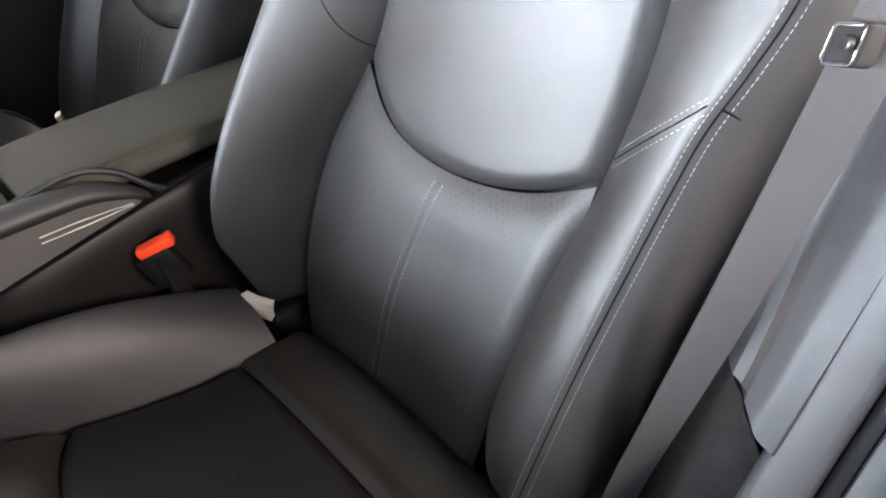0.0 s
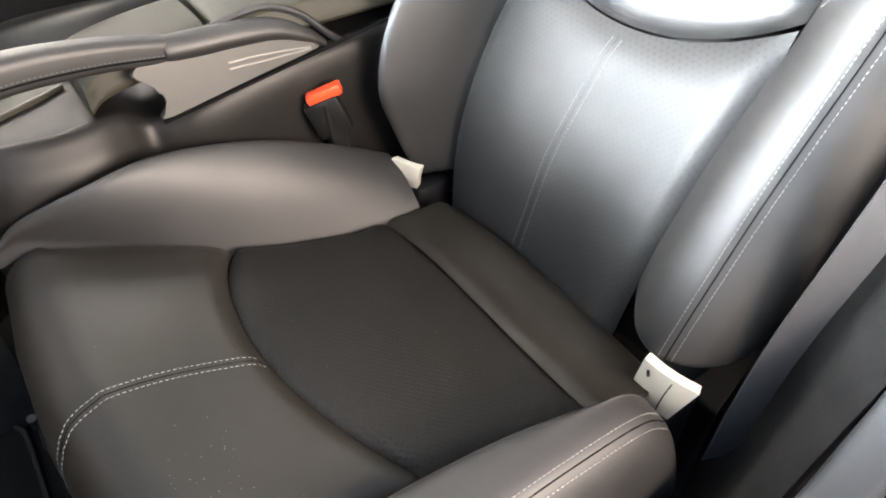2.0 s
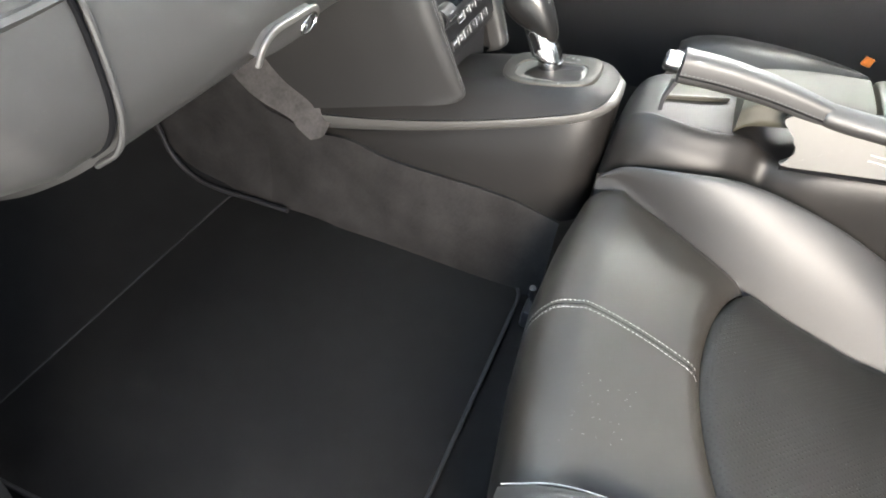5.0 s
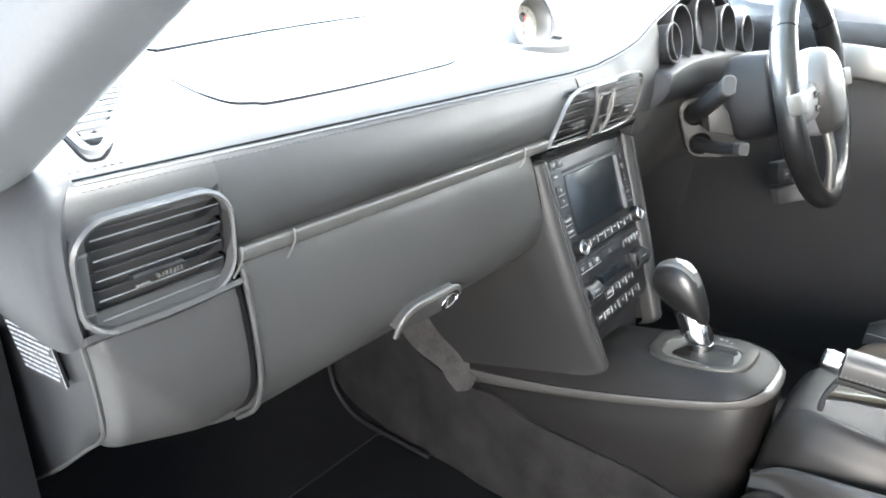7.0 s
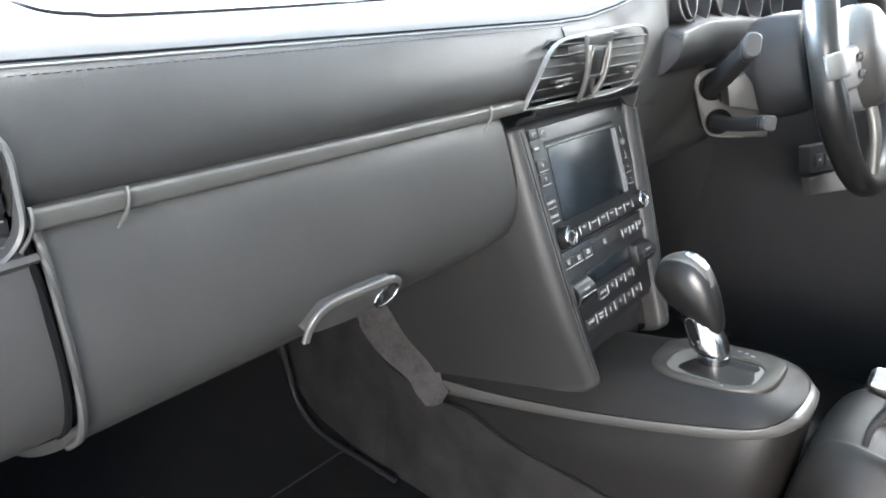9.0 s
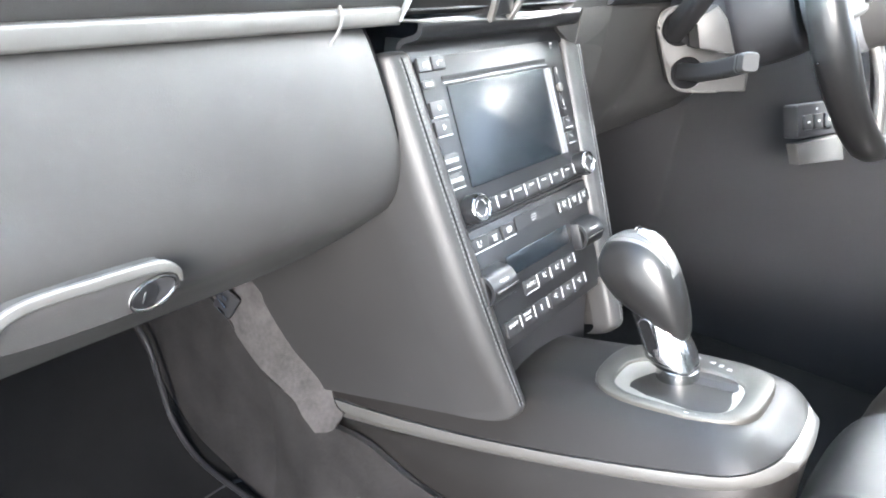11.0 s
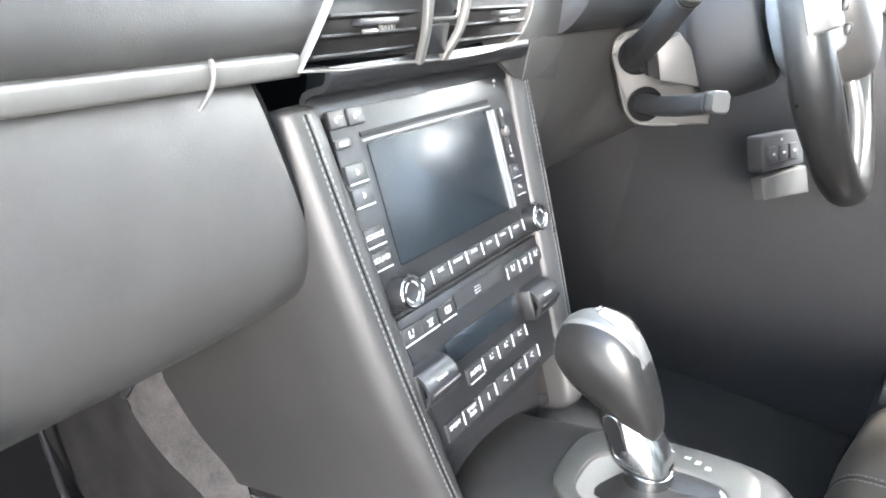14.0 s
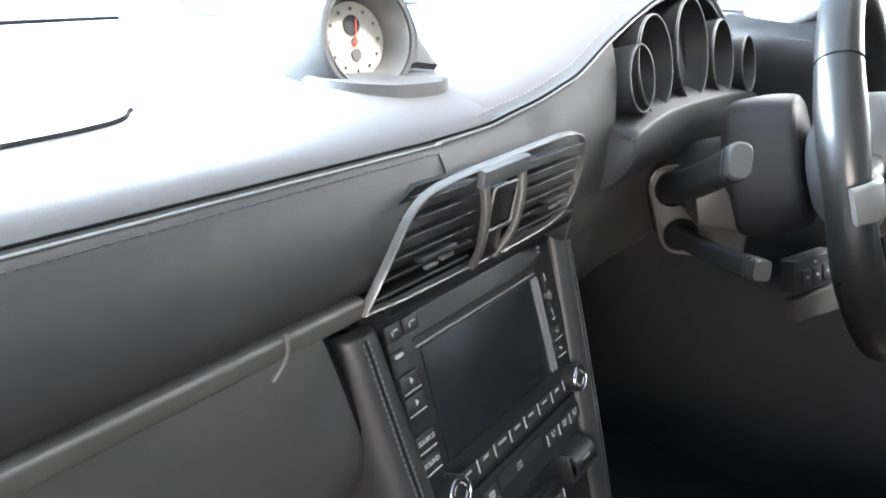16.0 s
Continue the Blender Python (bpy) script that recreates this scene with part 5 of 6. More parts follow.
for i in range(7):
    u = -0.0655 + i * 0.0222
    k = key(u, 0.1625, 0.0205, 0.0120, unit, False)
    part("divider_mark", sweep([SP(u + 0.0108, 0.1685, 0.0064), SP(u + 0.0112, 0.159, 0.0066)], circle(0.0006, 5)), M_WHITE, k)
    if WORDS[i] in ("DISC", "PHONE", "INFO"):
        writing(WORDS[i], 0.0034, spose(u, 0.1655, 0.0064), M_WHITE, k)
    else:
        glyph(u, 0.1655, [(-0.001, 0, 0.0075, 0.0017)], k)
part("panel_joint", box(*SP(0, 0.1515, 0.0005), 0.2, 0.002, 0.002), M_RUBBER, unit)

climate = thing("climate_panel", tuple(SP(0, 0.05, 0)), "black climate control panel with small display", "control panel")
part("face", prism([(-half(0.05) + 0.001, 0.050), (half(0.05) - 0.001, 0.050), (half(0.148) - 0.001, 0.149), (-half(0.148) + 0.001, 0.149)], SP, 0.0005, 0.0038, 0.001), M_PANEL, climate)
SEATSIGN = [(-0.002, 0, 0.0014, 0.005), (0.0, -0.002, 0.004, 0.0014), (0.0022, 0.001, 0.0010, 0.003)]
FAN = [(0, 0.001, 0.007, 0.0011), (-0.0015, -0.0010, 0.0010, 0.0035), (0.0015, -0.0010, 0.0010, 0.0035), (0, -0.0028, 0.005, 0.0010)]
REAR = [(0, 0.002, 0.006, 0.0010), (0, -0.002, 0.006, 0.0010), (-0.003, 0, 0.0010, 0.004), (0.003, 0, 0.0010, 0.004), (0, 0, 0.001, 0.003)]
for u, w, g_ in ((-0.0905, 0.026, SEATSIGN), (-0.069, 0.0185, FAN), (-0.0475, 0.0185, REAR)):
    k = key(u, 0.1365, w, 0.0120, climate)
    glyph(u, 0.1375, g_, k)
part("key_strip", prism(rrect(-0.035, 0.1325, 0.030, 0.1445, 0.001, 1), SP, 0.0042, 0.0052), M_KEY, climate)
for k in range(3):
    glyph(-0.006, 0.1355 + k * 0.0022, [(0, 0, 0.008, 0.0006)], climate, 0.0054)
for u, g_ in ((0.047, SEATSIGN), (0.067, FAN), (0.087, SEATSIGN)):
    k = key(u, 0.1345, 0.0185, 0.0120, climate, False)
    glyph(u, 0.1365, g_, k)
    part("divider_mark", sweep([SP(u - 0.010, 0.139, 0.0064), SP(u - 0.0098, 0.130, 0.0066)], circle(0.0006, 5)), M_WHITE, k)
part("display", prism(rrect(-0.060, 0.099, 0.044, 0.1165, 0.002), SP, 0.0042, 0.0050, 0.0004), M_SCREEN, climate, "dark display window")
for u0, u1 in ((-0.104, -0.070), (0.052, 0.086)):
    tk = part("temperature_rocker", sheet([[SP(u, v, 0.004 + h) for v, h in ((0.088, 0.0), (0.0905, 0.011), (0.101, 0.016), (0.112, 0.011), (0.1165, 0.0))] for u in (u0, (u0 + u1) / 2, u1)], 14, 8, 0.003), M_PANEL, climate, "protruding temperature rocker key")
    part("chrome_line", sweep([SP(u0 + 0.002, 0.0990, 0.0205), SP(u1 - 0.001, 0.0990, 0.0205)], circle(0.0009, 6)), M_CHROME, tk)
    part("end_cap", prism(rrect(u0 - 0.002, 0.089, u0 + 0.0015, 0.115, 0.0015, 2), SP, 0.004, 0.014, 0.003), M_PANEL, tk)
    m_ = Matrix.Translation(SP((u0 + u1) / 2, 0.1045, 0.0192)) @ SROT
    writing("TEMP", 0.0052, m_, M_WHITE, tk)
for i in range(4):
    u = -0.035 + i * 0.0224
    k = key(u, 0.0835, 0.0205, 0.0120, climate, i == 0)
    if i == 0:
        writing("AUTO", 0.0052, spose(u, 0.0845, 0.0064), M_WHITE, k)
    else:
        glyph(u, 0.0855, [(-0.001, 0, 0.0012, 0.004), (0.001, -0.0015, 0.004, 0.0012), (0.0025, 0.0015, 0.0015, 0.0012)], k)
    part("divider_mark", sweep([SP(u + 0.0108, 0.089, 0.0064), SP(u + 0.0108, 0.0795, 0.0066)], circle(0.0006, 5)), M_WHITE, k)
for i in range(6):
    u = -0.073 + i * 0.0224 + (0.004 if i > 2 else 0)
    k = key(u, 0.0595, 0.0200, 0.0135, climate, False)
    if i == 0:
        writing("SPORT", 0.0046, spose(u, 0.0615, 0.0064), M_WHITE, k)
    elif i == 1:
        writing("SPORT", 0.0040, spose(u, 0.0632, 0.0064), M_WHITE, k)
        writing("PLUS", 0.0040, spose(u, 0.0588, 0.0064), M_WHITE, k)
    else:
        glyph(u, 0.0605, [(0, 0, 0.0016, 0.006)] if i == 2 else TINY + [(0, 0.003, 0.004, 0.0009)], k)
    part("divider_mark", sweep([SP(u + 0.0110, 0.066, 0.0064), SP(u + 0.0110, 0.056, 0.0066)], circle(0.0006, 5)), M_WHITE, k)

# ---- tunnel console ----
def w_up(y):
    d = max(0.0, y + 0.2819)
    return (0.0740 + 0.045 * d) * (1 - max(0.0, 1 - d / 0.045) ** 2.5) ** (1 / 2.5)
def z_up(y):
    d = max(0.0, y + 0.2819)
    return 0.4151 - 0.428 * d + 0.318 * d * d
def w_lo(y):
    d = max(0.0, y + 0.291)
    return (0.0716 + 0.026 * d) * (1 - max(0.0, 1 - d / 0.076) ** 2.73) ** (1 / 2.73)
def z_lo(y):
    d = max(0.0, y + 0.291)
    return 0.4013 - 0.420 * d + 0.208 * d * d
def crown(y):
    return ip(y, (-0.282, -0.262, -0.23, -0.16, -0.10, -0.05, 0.05, 0.17), (0.4155, 0.424, 0.427, 0.414, 0.398, 0.385, 0.36, 0.34))

con = thing("gear_console", (0, -0.1, 0.08), "dark tunnel console with satin silver trim band", "centre console")
YT = [-0.2819 + 0.452 * (k / 39) ** 2.2 for k in range(40)]
YL = [-0.291 + 0.461 * (k / 39) ** 2.2 for k in range(40)]
rows = []
for y in YT:
    w, zt, zc = w_up(y) + 0.0003, z_up(y), crown(y)
    rows.append([Vector((w * s, y, zt + 0.0005 + (max(zc, zt) - zt) * (1 - abs(s) ** 5))) for s in np.linspace(-1, 1, 25)])
part("top_cover", thicken(rows, 0.004), M_COVER, con, "dark brown-grey top cover", angle=60)
band_rows = [[], [], [], [], []]
for side in (-1, 1):
    ks = range(39, -1, -1) if side < 0 else range(1, 40)
    for k in ks:
        a = Vector((side * w_up(YT[k]), YT[k], z_up(YT[k])))
        b = Vector((side * w_lo(YL[k]), YL[k], z_lo(YL[k])))
        out = Vector((side * 1.0 if k > 6 else side * k / 7.0, -1.0 if k < 5 else 0.0, 0.35)).normalized()
        for i, (f, o) in enumerate(((0, -0.004), (0.08, 0.002), (0.5, 0.0055), (0.92, 0.002), (1, -0.004))):
            band_rows[i].append(a.lerp(b, f) + out * o)
part("silver_band", thicken(band_rows, 0.003), M_SILVER, con, "satin silver trim band", angle=60)
side_rows = []
for f, dx in ((0, -0.003), (0.12, 0.004), (0.4, 0.010), (0.75, 0.012), (1.0, 0.016)):
    r = []
    for side in (-1, 1):
        ks = range(39, -1, -1) if side < 0 else range(1, 40)
        for k in ks:
            b = Vector((side * w_lo(YL[k]), YL[k], z_lo(YL[k]) + 0.002))
            r.append(Vector((b.x + side * dx * min(1, k / 6), b.y, b.z + (0.225 - b.z) * f)))
    side_rows.append(r)
part("tunnel_side", thicken(side_rows, 0.004), M_COVER, con, angle=60)

felt = thing("footwell_felt", (-0.12, 0.2, 0.1), "grey felt carpet folded along the footwell side", "carpet", kind="structure")
part("felt_side", sheet([[(-0.112 - 0.004 * math.sin(31 * y), y, 0.085), (-0.107 - 0.006 * math.sin(43 * y + 1), y, 0.085 + (zt - 0.085) * 0.5), (-0.100 - dx, y, zt)] for y, zt, dx in ((-0.262, 0.228, -0.008), (-0.17, 0.247, -0.004), (0.0, 0.251, 0.0), (0.08, 0.264, 0.0), (0.142, 0.262, 0.002), (0.20, 0.275, 0.006), (0.222, 0.285, 0.010), (0.24, 0.30, 0.012), (0.34, 0.37, 0.02), (0.60, 0.42, 0.04))], 14, 60, 0.008), M_FELT, felt)
lip = ((0.34, 0.43, 0.40), (0.30, 0.425, 0.375), (0.225, 0.415, 0.345), (0.214, 0.383, 0.325), (0.183, 0.345, 0.296), (0.140, 0.312, 0.279), (0.128, 0.282, 0.266), (0.112, 0.266, 0.256))
rag = [[(-0.0955, y + 0.012 * (i % 2) * 0.3, zt + 0.011 + 0.005 * math.sin(9.1 * i)), (-0.1065, y + 0.02 * max(0, y) / 0.2, (zt + zb) / 2), (-0.1145, y + 0.05 * max(0, y) / 0.2, zb + 0.003 * math.sin(5.3 * i))] for i, (y, zt, zb) in enumerate(lip)]
part("felt_flap", sheet(rag, 8, 60, 0.004), M_FELTEDGE, felt, "frayed pale felt edge")
plate = thing("striker_plate", (-0.117, 0.276, 0.345), "small steel latch striker by the glove box", "latch plate")
part("plate", box(-0.1175, 0.276, 0.363, 0.004, 0.026, 0.034, 0.003, (32, 0, 15)), M_RUBBER, plate)
for k in (-1, 0, 1):
    part("prong", tube([(-0.1205, 0.290 - 0.004 * k, 0.368 + 0.010 * k), (-0.1225, 0.272 - 0.004 * k, 0.360 + 0.010 * k)], 0.0016, 6), M_CHROME, plate)
part("carpet_edge", tube(spl([(-0.130, 0.51, 0.280), (-0.130, 0.45, 0.254), (-0.130, 0.425, 0.196), (-0.130, 0.405, 0.142), (-0.130, 0.350, 0.106), (-0.130, 0.25, 0.106), (-0.130, 0.18, 0.108)], 50), 0.004, 8), M_PLASTIC, felt, "dark carpet edging")
# gear selector
GA = Vector((0.0, -0.19, 0.4215))
TG = frame3(GA - Vector((0, 0, 0.0035)), (1, 0, 0), (0, 0.985, -0.170), (0, 0.170, 0.985))
gear = thing("gear_selector", tuple(GA), "leather and silver automatic gear selector lever", "gear lever")
def gate_outline(a, b0, b1, n=40):
    out = []
    for i in range(n):
        t = 2 * math.pi * i / n
        c, s = math.cos(t), math.sin(t)
        p = 3.4
        r = (abs(c) ** p + abs(s) ** p) ** (-1 / p)
        out.append((a * c * r, (b1 if s > 0 else b0) * s * r))
    return out
go_ = gate_outline(0.0525, 0.066, 0.069)
gi_ = [(u - 0.015, v) for u, v in gate_outline(0.0315, 0.049, 0.049)]
def gate_at(u, v, n):
    """Over the gate's plate, which bends down towards its sides."""
    return TG(u, v, n - 0.0030 * (abs(u) / 0.0525) ** 2.2)
gate_rows = [[gate_at(u * (1 - f) + a * f, v * (1 - f) + b * f, n_) for (u, v), (a, b) in zip(go_, gi_)] for f, n_ in ((0.0, -0.006), (0.0, 0.0010), (0.03, 0.0026), (0.10, 0.0034), (0.50, 0.0044), (0.90, 0.0046), (0.97, 0.0042), (1.0, 0.0030), (1.02, 0.0004))]
part("gate_plate", grid_plain(gate_rows, True), M_GATE, gear, "satin silver gate plate", angle=50)
part("gate_inner", prism([(u, v) for u, v in gi_], gate_at, -0.0040, 0.0022), M_GATEFLOOR, gear, "recessed gate floor")
part("gate_track", prism(rrect(-0.006, -0.043, 0.006, 0.020, 0.005), gate_at, 0.0002, 0.0026), M_RUBBER, gear, "dark lever slot")
for ch, u_, v_ in zip("PRND", (0.0375, 0.0335, 0.0305, 0.0265), (0.000, -0.0125, -0.0205, -0.0285)):
    m_ = Matrix.Translation(gate_at(u_, v_, 0.0046)) @ Matrix(((1, 0, 0, 0), (0, 0.985, 0.170, 0), (0, -0.170, 0.985, 0), (0, 0, 0, 1)))
    writing(ch, 0.006, m_, M_WHITE, gear)
for ch, v_ in zip("+M-", (-0.013, -0.0195, -0.026)):
    m_ = Matrix.Translation(gate_at(-0.0485, v_, 0.0040)) @ Matrix(((1, 0, 0, 0), (0, 0.985, 0.170, 0), (0, -0.170, 0.985, 0), (0, 0, 0, 1)))
    writing(ch, 0.005, m_, M_WHITE, gear)
AX = Vector((0, 0.10, 0.995)).normalized()
foot = TG(0, 0.006, 0.003)
part("collar", lathe([(0.0172, -0.004), (0.0172, 0.0085), (0.0160, 0.0098), (0.0, 0.0098)], foot, AX, 28), M_CHROME, gear, "bright collar")
def shaft_ring(y, z, hy, hx, tilt=0.0):
    return [Vector((hx * c, y + hy * s_, z + tilt * s_)) for c, s_ in [(math.copysign(abs(math.cos(t)) ** 0.7, math.cos(t)), math.copysign(abs(math.sin(t)) ** 0.7, math.sin(t))) for t in [2 * math.pi * i / 24 for i in range(24)]]]
sh = part("shaft", body([shaft_ring(*r) for r in ((-0.1800, 0.4285, 0.0165, 0.0165), (-0.1780, 0.4315, 0.0200, 0.0185), (-0.1760, 0.4350, 0.0212, 0.0190), (-0.1695, 0.4480, 0.0212, 0.0178), (-0.1600, 0.4620, 0.0200, 0.0150), (-0.1520, 0.4760, 0.0185, 0.0130), (-0.148, 0.486, 0.014, 0.010))], 40, 34), M_CHROME, gear, "bright chrome shaft", angle=50)
part("shaft_band", ring([Vector((0.0191 * math.cos(t), -0.1760 + 0.0213 * math.sin(t), 0.4352)) for t in [2 * math.pi * i / 32 for i in range(32)]], circle(0.0005, 5), (0, 0, 1)), M_SEAM, sh)
SLOT = frame3((-0.0172, -0.1600, 0.4535), (0, 0.88, -0.48), (0, 0.48, 0.88), (-1, 0, 0))
slot_line = rrect(-0.0052, -0.0165, 0.0052, 0.0165, 0.0050, 5)
part("shaft_slot", prism(slot_line, SLOT, -0.004, 0.0008), M_SEAM, sh, "dark oval slot")
part("slot_rim", ring([SLOT(u, v, 0.0006) for u, v in slot_line], circle(0.0009, 6), (-1, 0, 0)), M_CHROME, sh)
part("shaft_button", prism(rrect(-0.0065, -0.006, 0.0065, 0.006, 0.0015), frame3((-0.010, -0.1860, 0.4420), (-0.72, 0.69, 0), (0, 0.1, 0.995), (-0.69, -0.72, 0.1)), -0.004, 0.0018, 0.0008), M_SILVER, sh, "small marked button")
# the knob: a bulb in front that draws out to a tail behind
KU = ((-0.1020, 0.5060), (-0.1065, 0.5205), (-0.1165, 0.5290), (-0.1310, 0.5340), (-0.1450, 0.5325), (-0.1570, 0.5235), (-0.1675, 0.5095), (-0.1760, 0.4935), (-0.1825, 0.4775), (-0.1862, 0.4625), (-0.1850, 0.4545))
KL = ((-0.1018, 0.4990), (-0.1045, 0.4885), (-0.1125, 0.4795), (-0.1240, 0.4710), (-0.1360, 0.4658), (-0.1480, 0.4608), (-0.1580, 0.4563), (-0.1665, 0.4527), (-0.1740, 0.4495), (-0.1800, 0.4488), (-0.1822, 0.4502))
KW = (0.0040, 0.0140, 0.0190, 0.0215, 0.0222, 0.0212, 0.0192, 0.0165, 0.0130, 0.0085, 0.0035)
def knob_ring(k, grow=0.0):
    u_, l_ = Vector((0, *KU[k])), Vector((0, *KL[k]))
    return (u_ + l_) / 2, (u_ - l_) / 2 * (1 + grow / max((u_ - l_).length / 2, 0.004)), KW[k] + grow
rings = []
for k in range(len(KU)):
    c, a, w = knob_ring(k)
    rings.append([c + Vector((w * math.copysign(abs(math.cos(t)) ** 0.9, math.cos(t)), 0, 0)) + a * math.sin(t) for t in [2 * math.pi * i / 20 for i in range(20)]])
knob = part("leather_knob", body(rings, 40, 44), M_WHEEL, gear, "smooth black leather knob", angle=60)
def crest_strip(k0, k1, spread, grow):
    rows = []
    for k in range(k0, k1 + 1):
        c, a, w = knob_ring(k, grow)
        f = (k - k0) / (k1 - k0)
        sp_ = spread * (0.55 + 0.45 * math.sin(math.pi * (0.15 + 0.70 * f)))
        rows.append([c + Vector((w * math.cos(t), 0, 0)) + a * math.sin(t) for t in np.linspace(math.pi / 2 - sp_, math.pi / 2 + sp_, 9)])
    return sheet(rows, 16, 30, 0.0016)
part("silver_cap", crest_strip(1, 6, 0.50, 0.0012), M_GALVANO, knob, "silver cap along the knob")
part("cap_edge", crest_strip(0, 6, 0.64, 0.0006), M_SILVER, knob, "bright edge of the cap")
part("release_button", crest_strip(3, 5, 0.42, 0.0030), M_CHROME, knob, "chrome button on the cap")
for k in range(4):
    part("button_rib", box(0.0, -0.128 - 0.0045 * k, 0.5362 - 0.0009 * k * k, 0.010, 0.0014, 0.0022, 0.0005, (14 + 6 * k, 0, 0)), M_CHROME, knob)

# console between the seats
rc = thing("armrest_console", (0, -0.65, 0.09), "dark rear console with armrest lid", "centre console")
def con_ring(y, zt, w):
    dish = ip(y, (-0.50, -0.46, -0.34, -0.31), (0.0, 0.007, 0.009, 0.0))
    lean = ip(y, (-0.52, -0.45, -0.33, -0.295), (0.0, 1.0, 1.0, 0.3))
    return [(-w + 0.010, y, 0.12), (-w - 0.002 - 0.006 * lean, y, 0.26), (-w - 0.001 - 0.006 * lean, y, zt - 0.055), (-w + 0.004 + 0.005 * lean, y, zt - 0.016), (-w + 0.015 + 0.007 * lean, y, zt - 0.002), (-w + 0.030 + 0.007 * lean, y, zt - dish * 0.7), (0, y, zt - dish), (w - 0.030, y, zt - dish * 0.7), (w - 0.010, y, zt - 0.004), (w, y, zt - 0.045), (w + 0.002, y, 0.26), (w - 0.010, y, 0.12)]
part("console_body", body([con_ring(y, z, w) for y, z, w in ((-0.291, 0.310, 0.050), (-0.295, 0.350, 0.058), (-0.302, 0.385, 0.066), (-0.314, 0.408, 0.074), (-0.334, 0.4205, 0.081), (-0.36, 0.4225, 0.085), (-0.40, 0.4205, 0.086), (-0.435, 0.4200, 0.080), (-0.465, 0.4160, 0.068), (-0.490, 0.400, 0.062), (-0.515, 0.398, 0.070), (-0.56, 0.412, 0.077), (-0.66, 0.430, 0.077), (-0.80, 0.440, 0.077), (-1.05, 0.445, 0.077))], 60, 90), M_COVER, rc, "dark soft-touch console body", angle=60)
part("tray_panel", prism([(0.004, -0.346), (0.044, -0.430), (0.074, -0.428), (0.070, -0.346)], lambda u, v, n: Vector((u, v, n)), 0.409, 0.4195, 0.0015), M_OLIVE, rc, "dark olive tray lid")
part("tray_edge", tube([(0.003, -0.343, 0.4195), (0.024, -0.387, 0.4198), (0.044, -0.430, 0.4195)], 0.0016, 8), M_GALVANO, rc, "thin grey lid edge")
part("armrest_lid", body([[(-0.052, y, z - 0.035), (-0.056, y, z - 0.010), (-0.046, y, z), (0, y, z + 0.003), (0.062, y, z), (0.076, y, z - 0.010), (0.072, y, z - 0.035)] for y, z in ((-0.592, 0.472), (-0.598, 0.484), (-0.65, 0.490), (-0.80, 0.492), (-0.97, 0.490), (-1.00, 0.478))], 40, 30), M_OLIVE, rc, "olive-black leather armrest lid")
part("front_cap", body([[(-0.040, y, z - 0.035), (-0.044, y, z - 0.010), (-0.034, y, z), (0, y, z + 0.002), (0.056, y, z), (0.068, y, z - 0.010), (0.064, y, z - 0.035)] for y, z in ((-0.44, 0.452), (-0.46, 0.466), (-0.52, 0.478), (-0.582, 0.484))], 36, 16), M_OLIVE, rc)
ins = spl([(-0.503, 0.411, 0), (-0.511, 0.424, 0), (-0.508, 0.442, 0), (-0.494, 0.456, 0), (-0.485, 0.465, 0), (-0.500, 0.475, 0), (-0.540, 0.474, 0), (-0.594, 0.471, 0), (-0.648, 0.466, 0), (-0.699, 0.445, 0), (-0.690, 0.439, 0), (-0.63, 0.430, 0), (-0.56, 0.419, 0)], 60, True)
TI = frame3((-0.0765 - 0.15 * 0.44, 0, 0.0), (0, 1, 0), (0.15, 0, 1.0), (-0.988, 0, 0.15))
inset = part("silver_insert", prism([(p.x, p.y) for p in ins], TI, -0.006, 0.003, 0.002, 3), M_GALVANO, rc, "satin silver side insert", angle=8)
for dv in (0.0, -0.007):
    part("insert_groove", sweep(spl([TI(-0.588, 0.4515 + dv, 0.0035), TI(-0.63, 0.450 + dv, 0.0035), TI(-0.690, 0.444 + dv * 0.3, 0.0035)], 12), circle(0.0011, 6)), M_SILVER, inset)
part("insert_rim", tube(spl([(-0.052, -0.565, 0.482), (-0.056, -0.602, 0.491), (-0.058, -0.650, 0.495), (-0.064, -0.688, 0.480), (-0.072, -0.716, 0.453), (-0.074, -0.735, 0.438)], 30), 0.0042, 8), M_PLASTIC, rc, "black arched edge of the lever slot")
part("side_groove", tube(spl([(-0.0785, -0.503, 0.405), (-0.0790, -0.60, 0.420), (-0.0790, -0.70, 0.436), (-0.0785, -0.80, 0.452)], 20), 0.0022, 6), M_SEAM, rc)
hb = thing("parking_brake", (-0.08, -0.44, 0.44), "leather parking brake lever with chrome button", "hand brake")
hp_ = spl([(-0.081, -0.352, 0.5035), (-0.076, -0.40, 0.502), (-0.070, -0.46, 0.4945), (-0.064, -0.530, 0.4805)], 26)
gt = [1 - 0.30 * (i / 25) ** 2 for i in range(26)]
grip = part("grip", sweep(hp_, rrect(-0.0165, -0.020, 0.0165, 0.018, 0.011, 4), (0, 0, 1), scale=lambda t: 1 - 0.30 * t * t), M_LEATHER, hb, "worn leather grip")
part("grip_seam", tube([p + Vector((-0.0165, 0, -0.008)) * k for p, k in zip(hp_, gt)], 0.0012, 6), M_SEAM, grip)
part("grip_stitching", stitches([p + Vector((-0.0172, 0, -0.0045)) * k for p, k in zip(hp_, gt)], 0.005, 0.0032, 0.0005), M_DARKTHREAD, grip)
part("release_button", lathe([(0.0125, 0.0), (0.0130, 0.010), (0.0120, 0.016), (0.0090, 0.019), (0.0, 0.0195)], (-0.081, -0.350, 0.504), (-0.02, 1, 0.05), 24), M_CHROME, hb, "chrome release button")
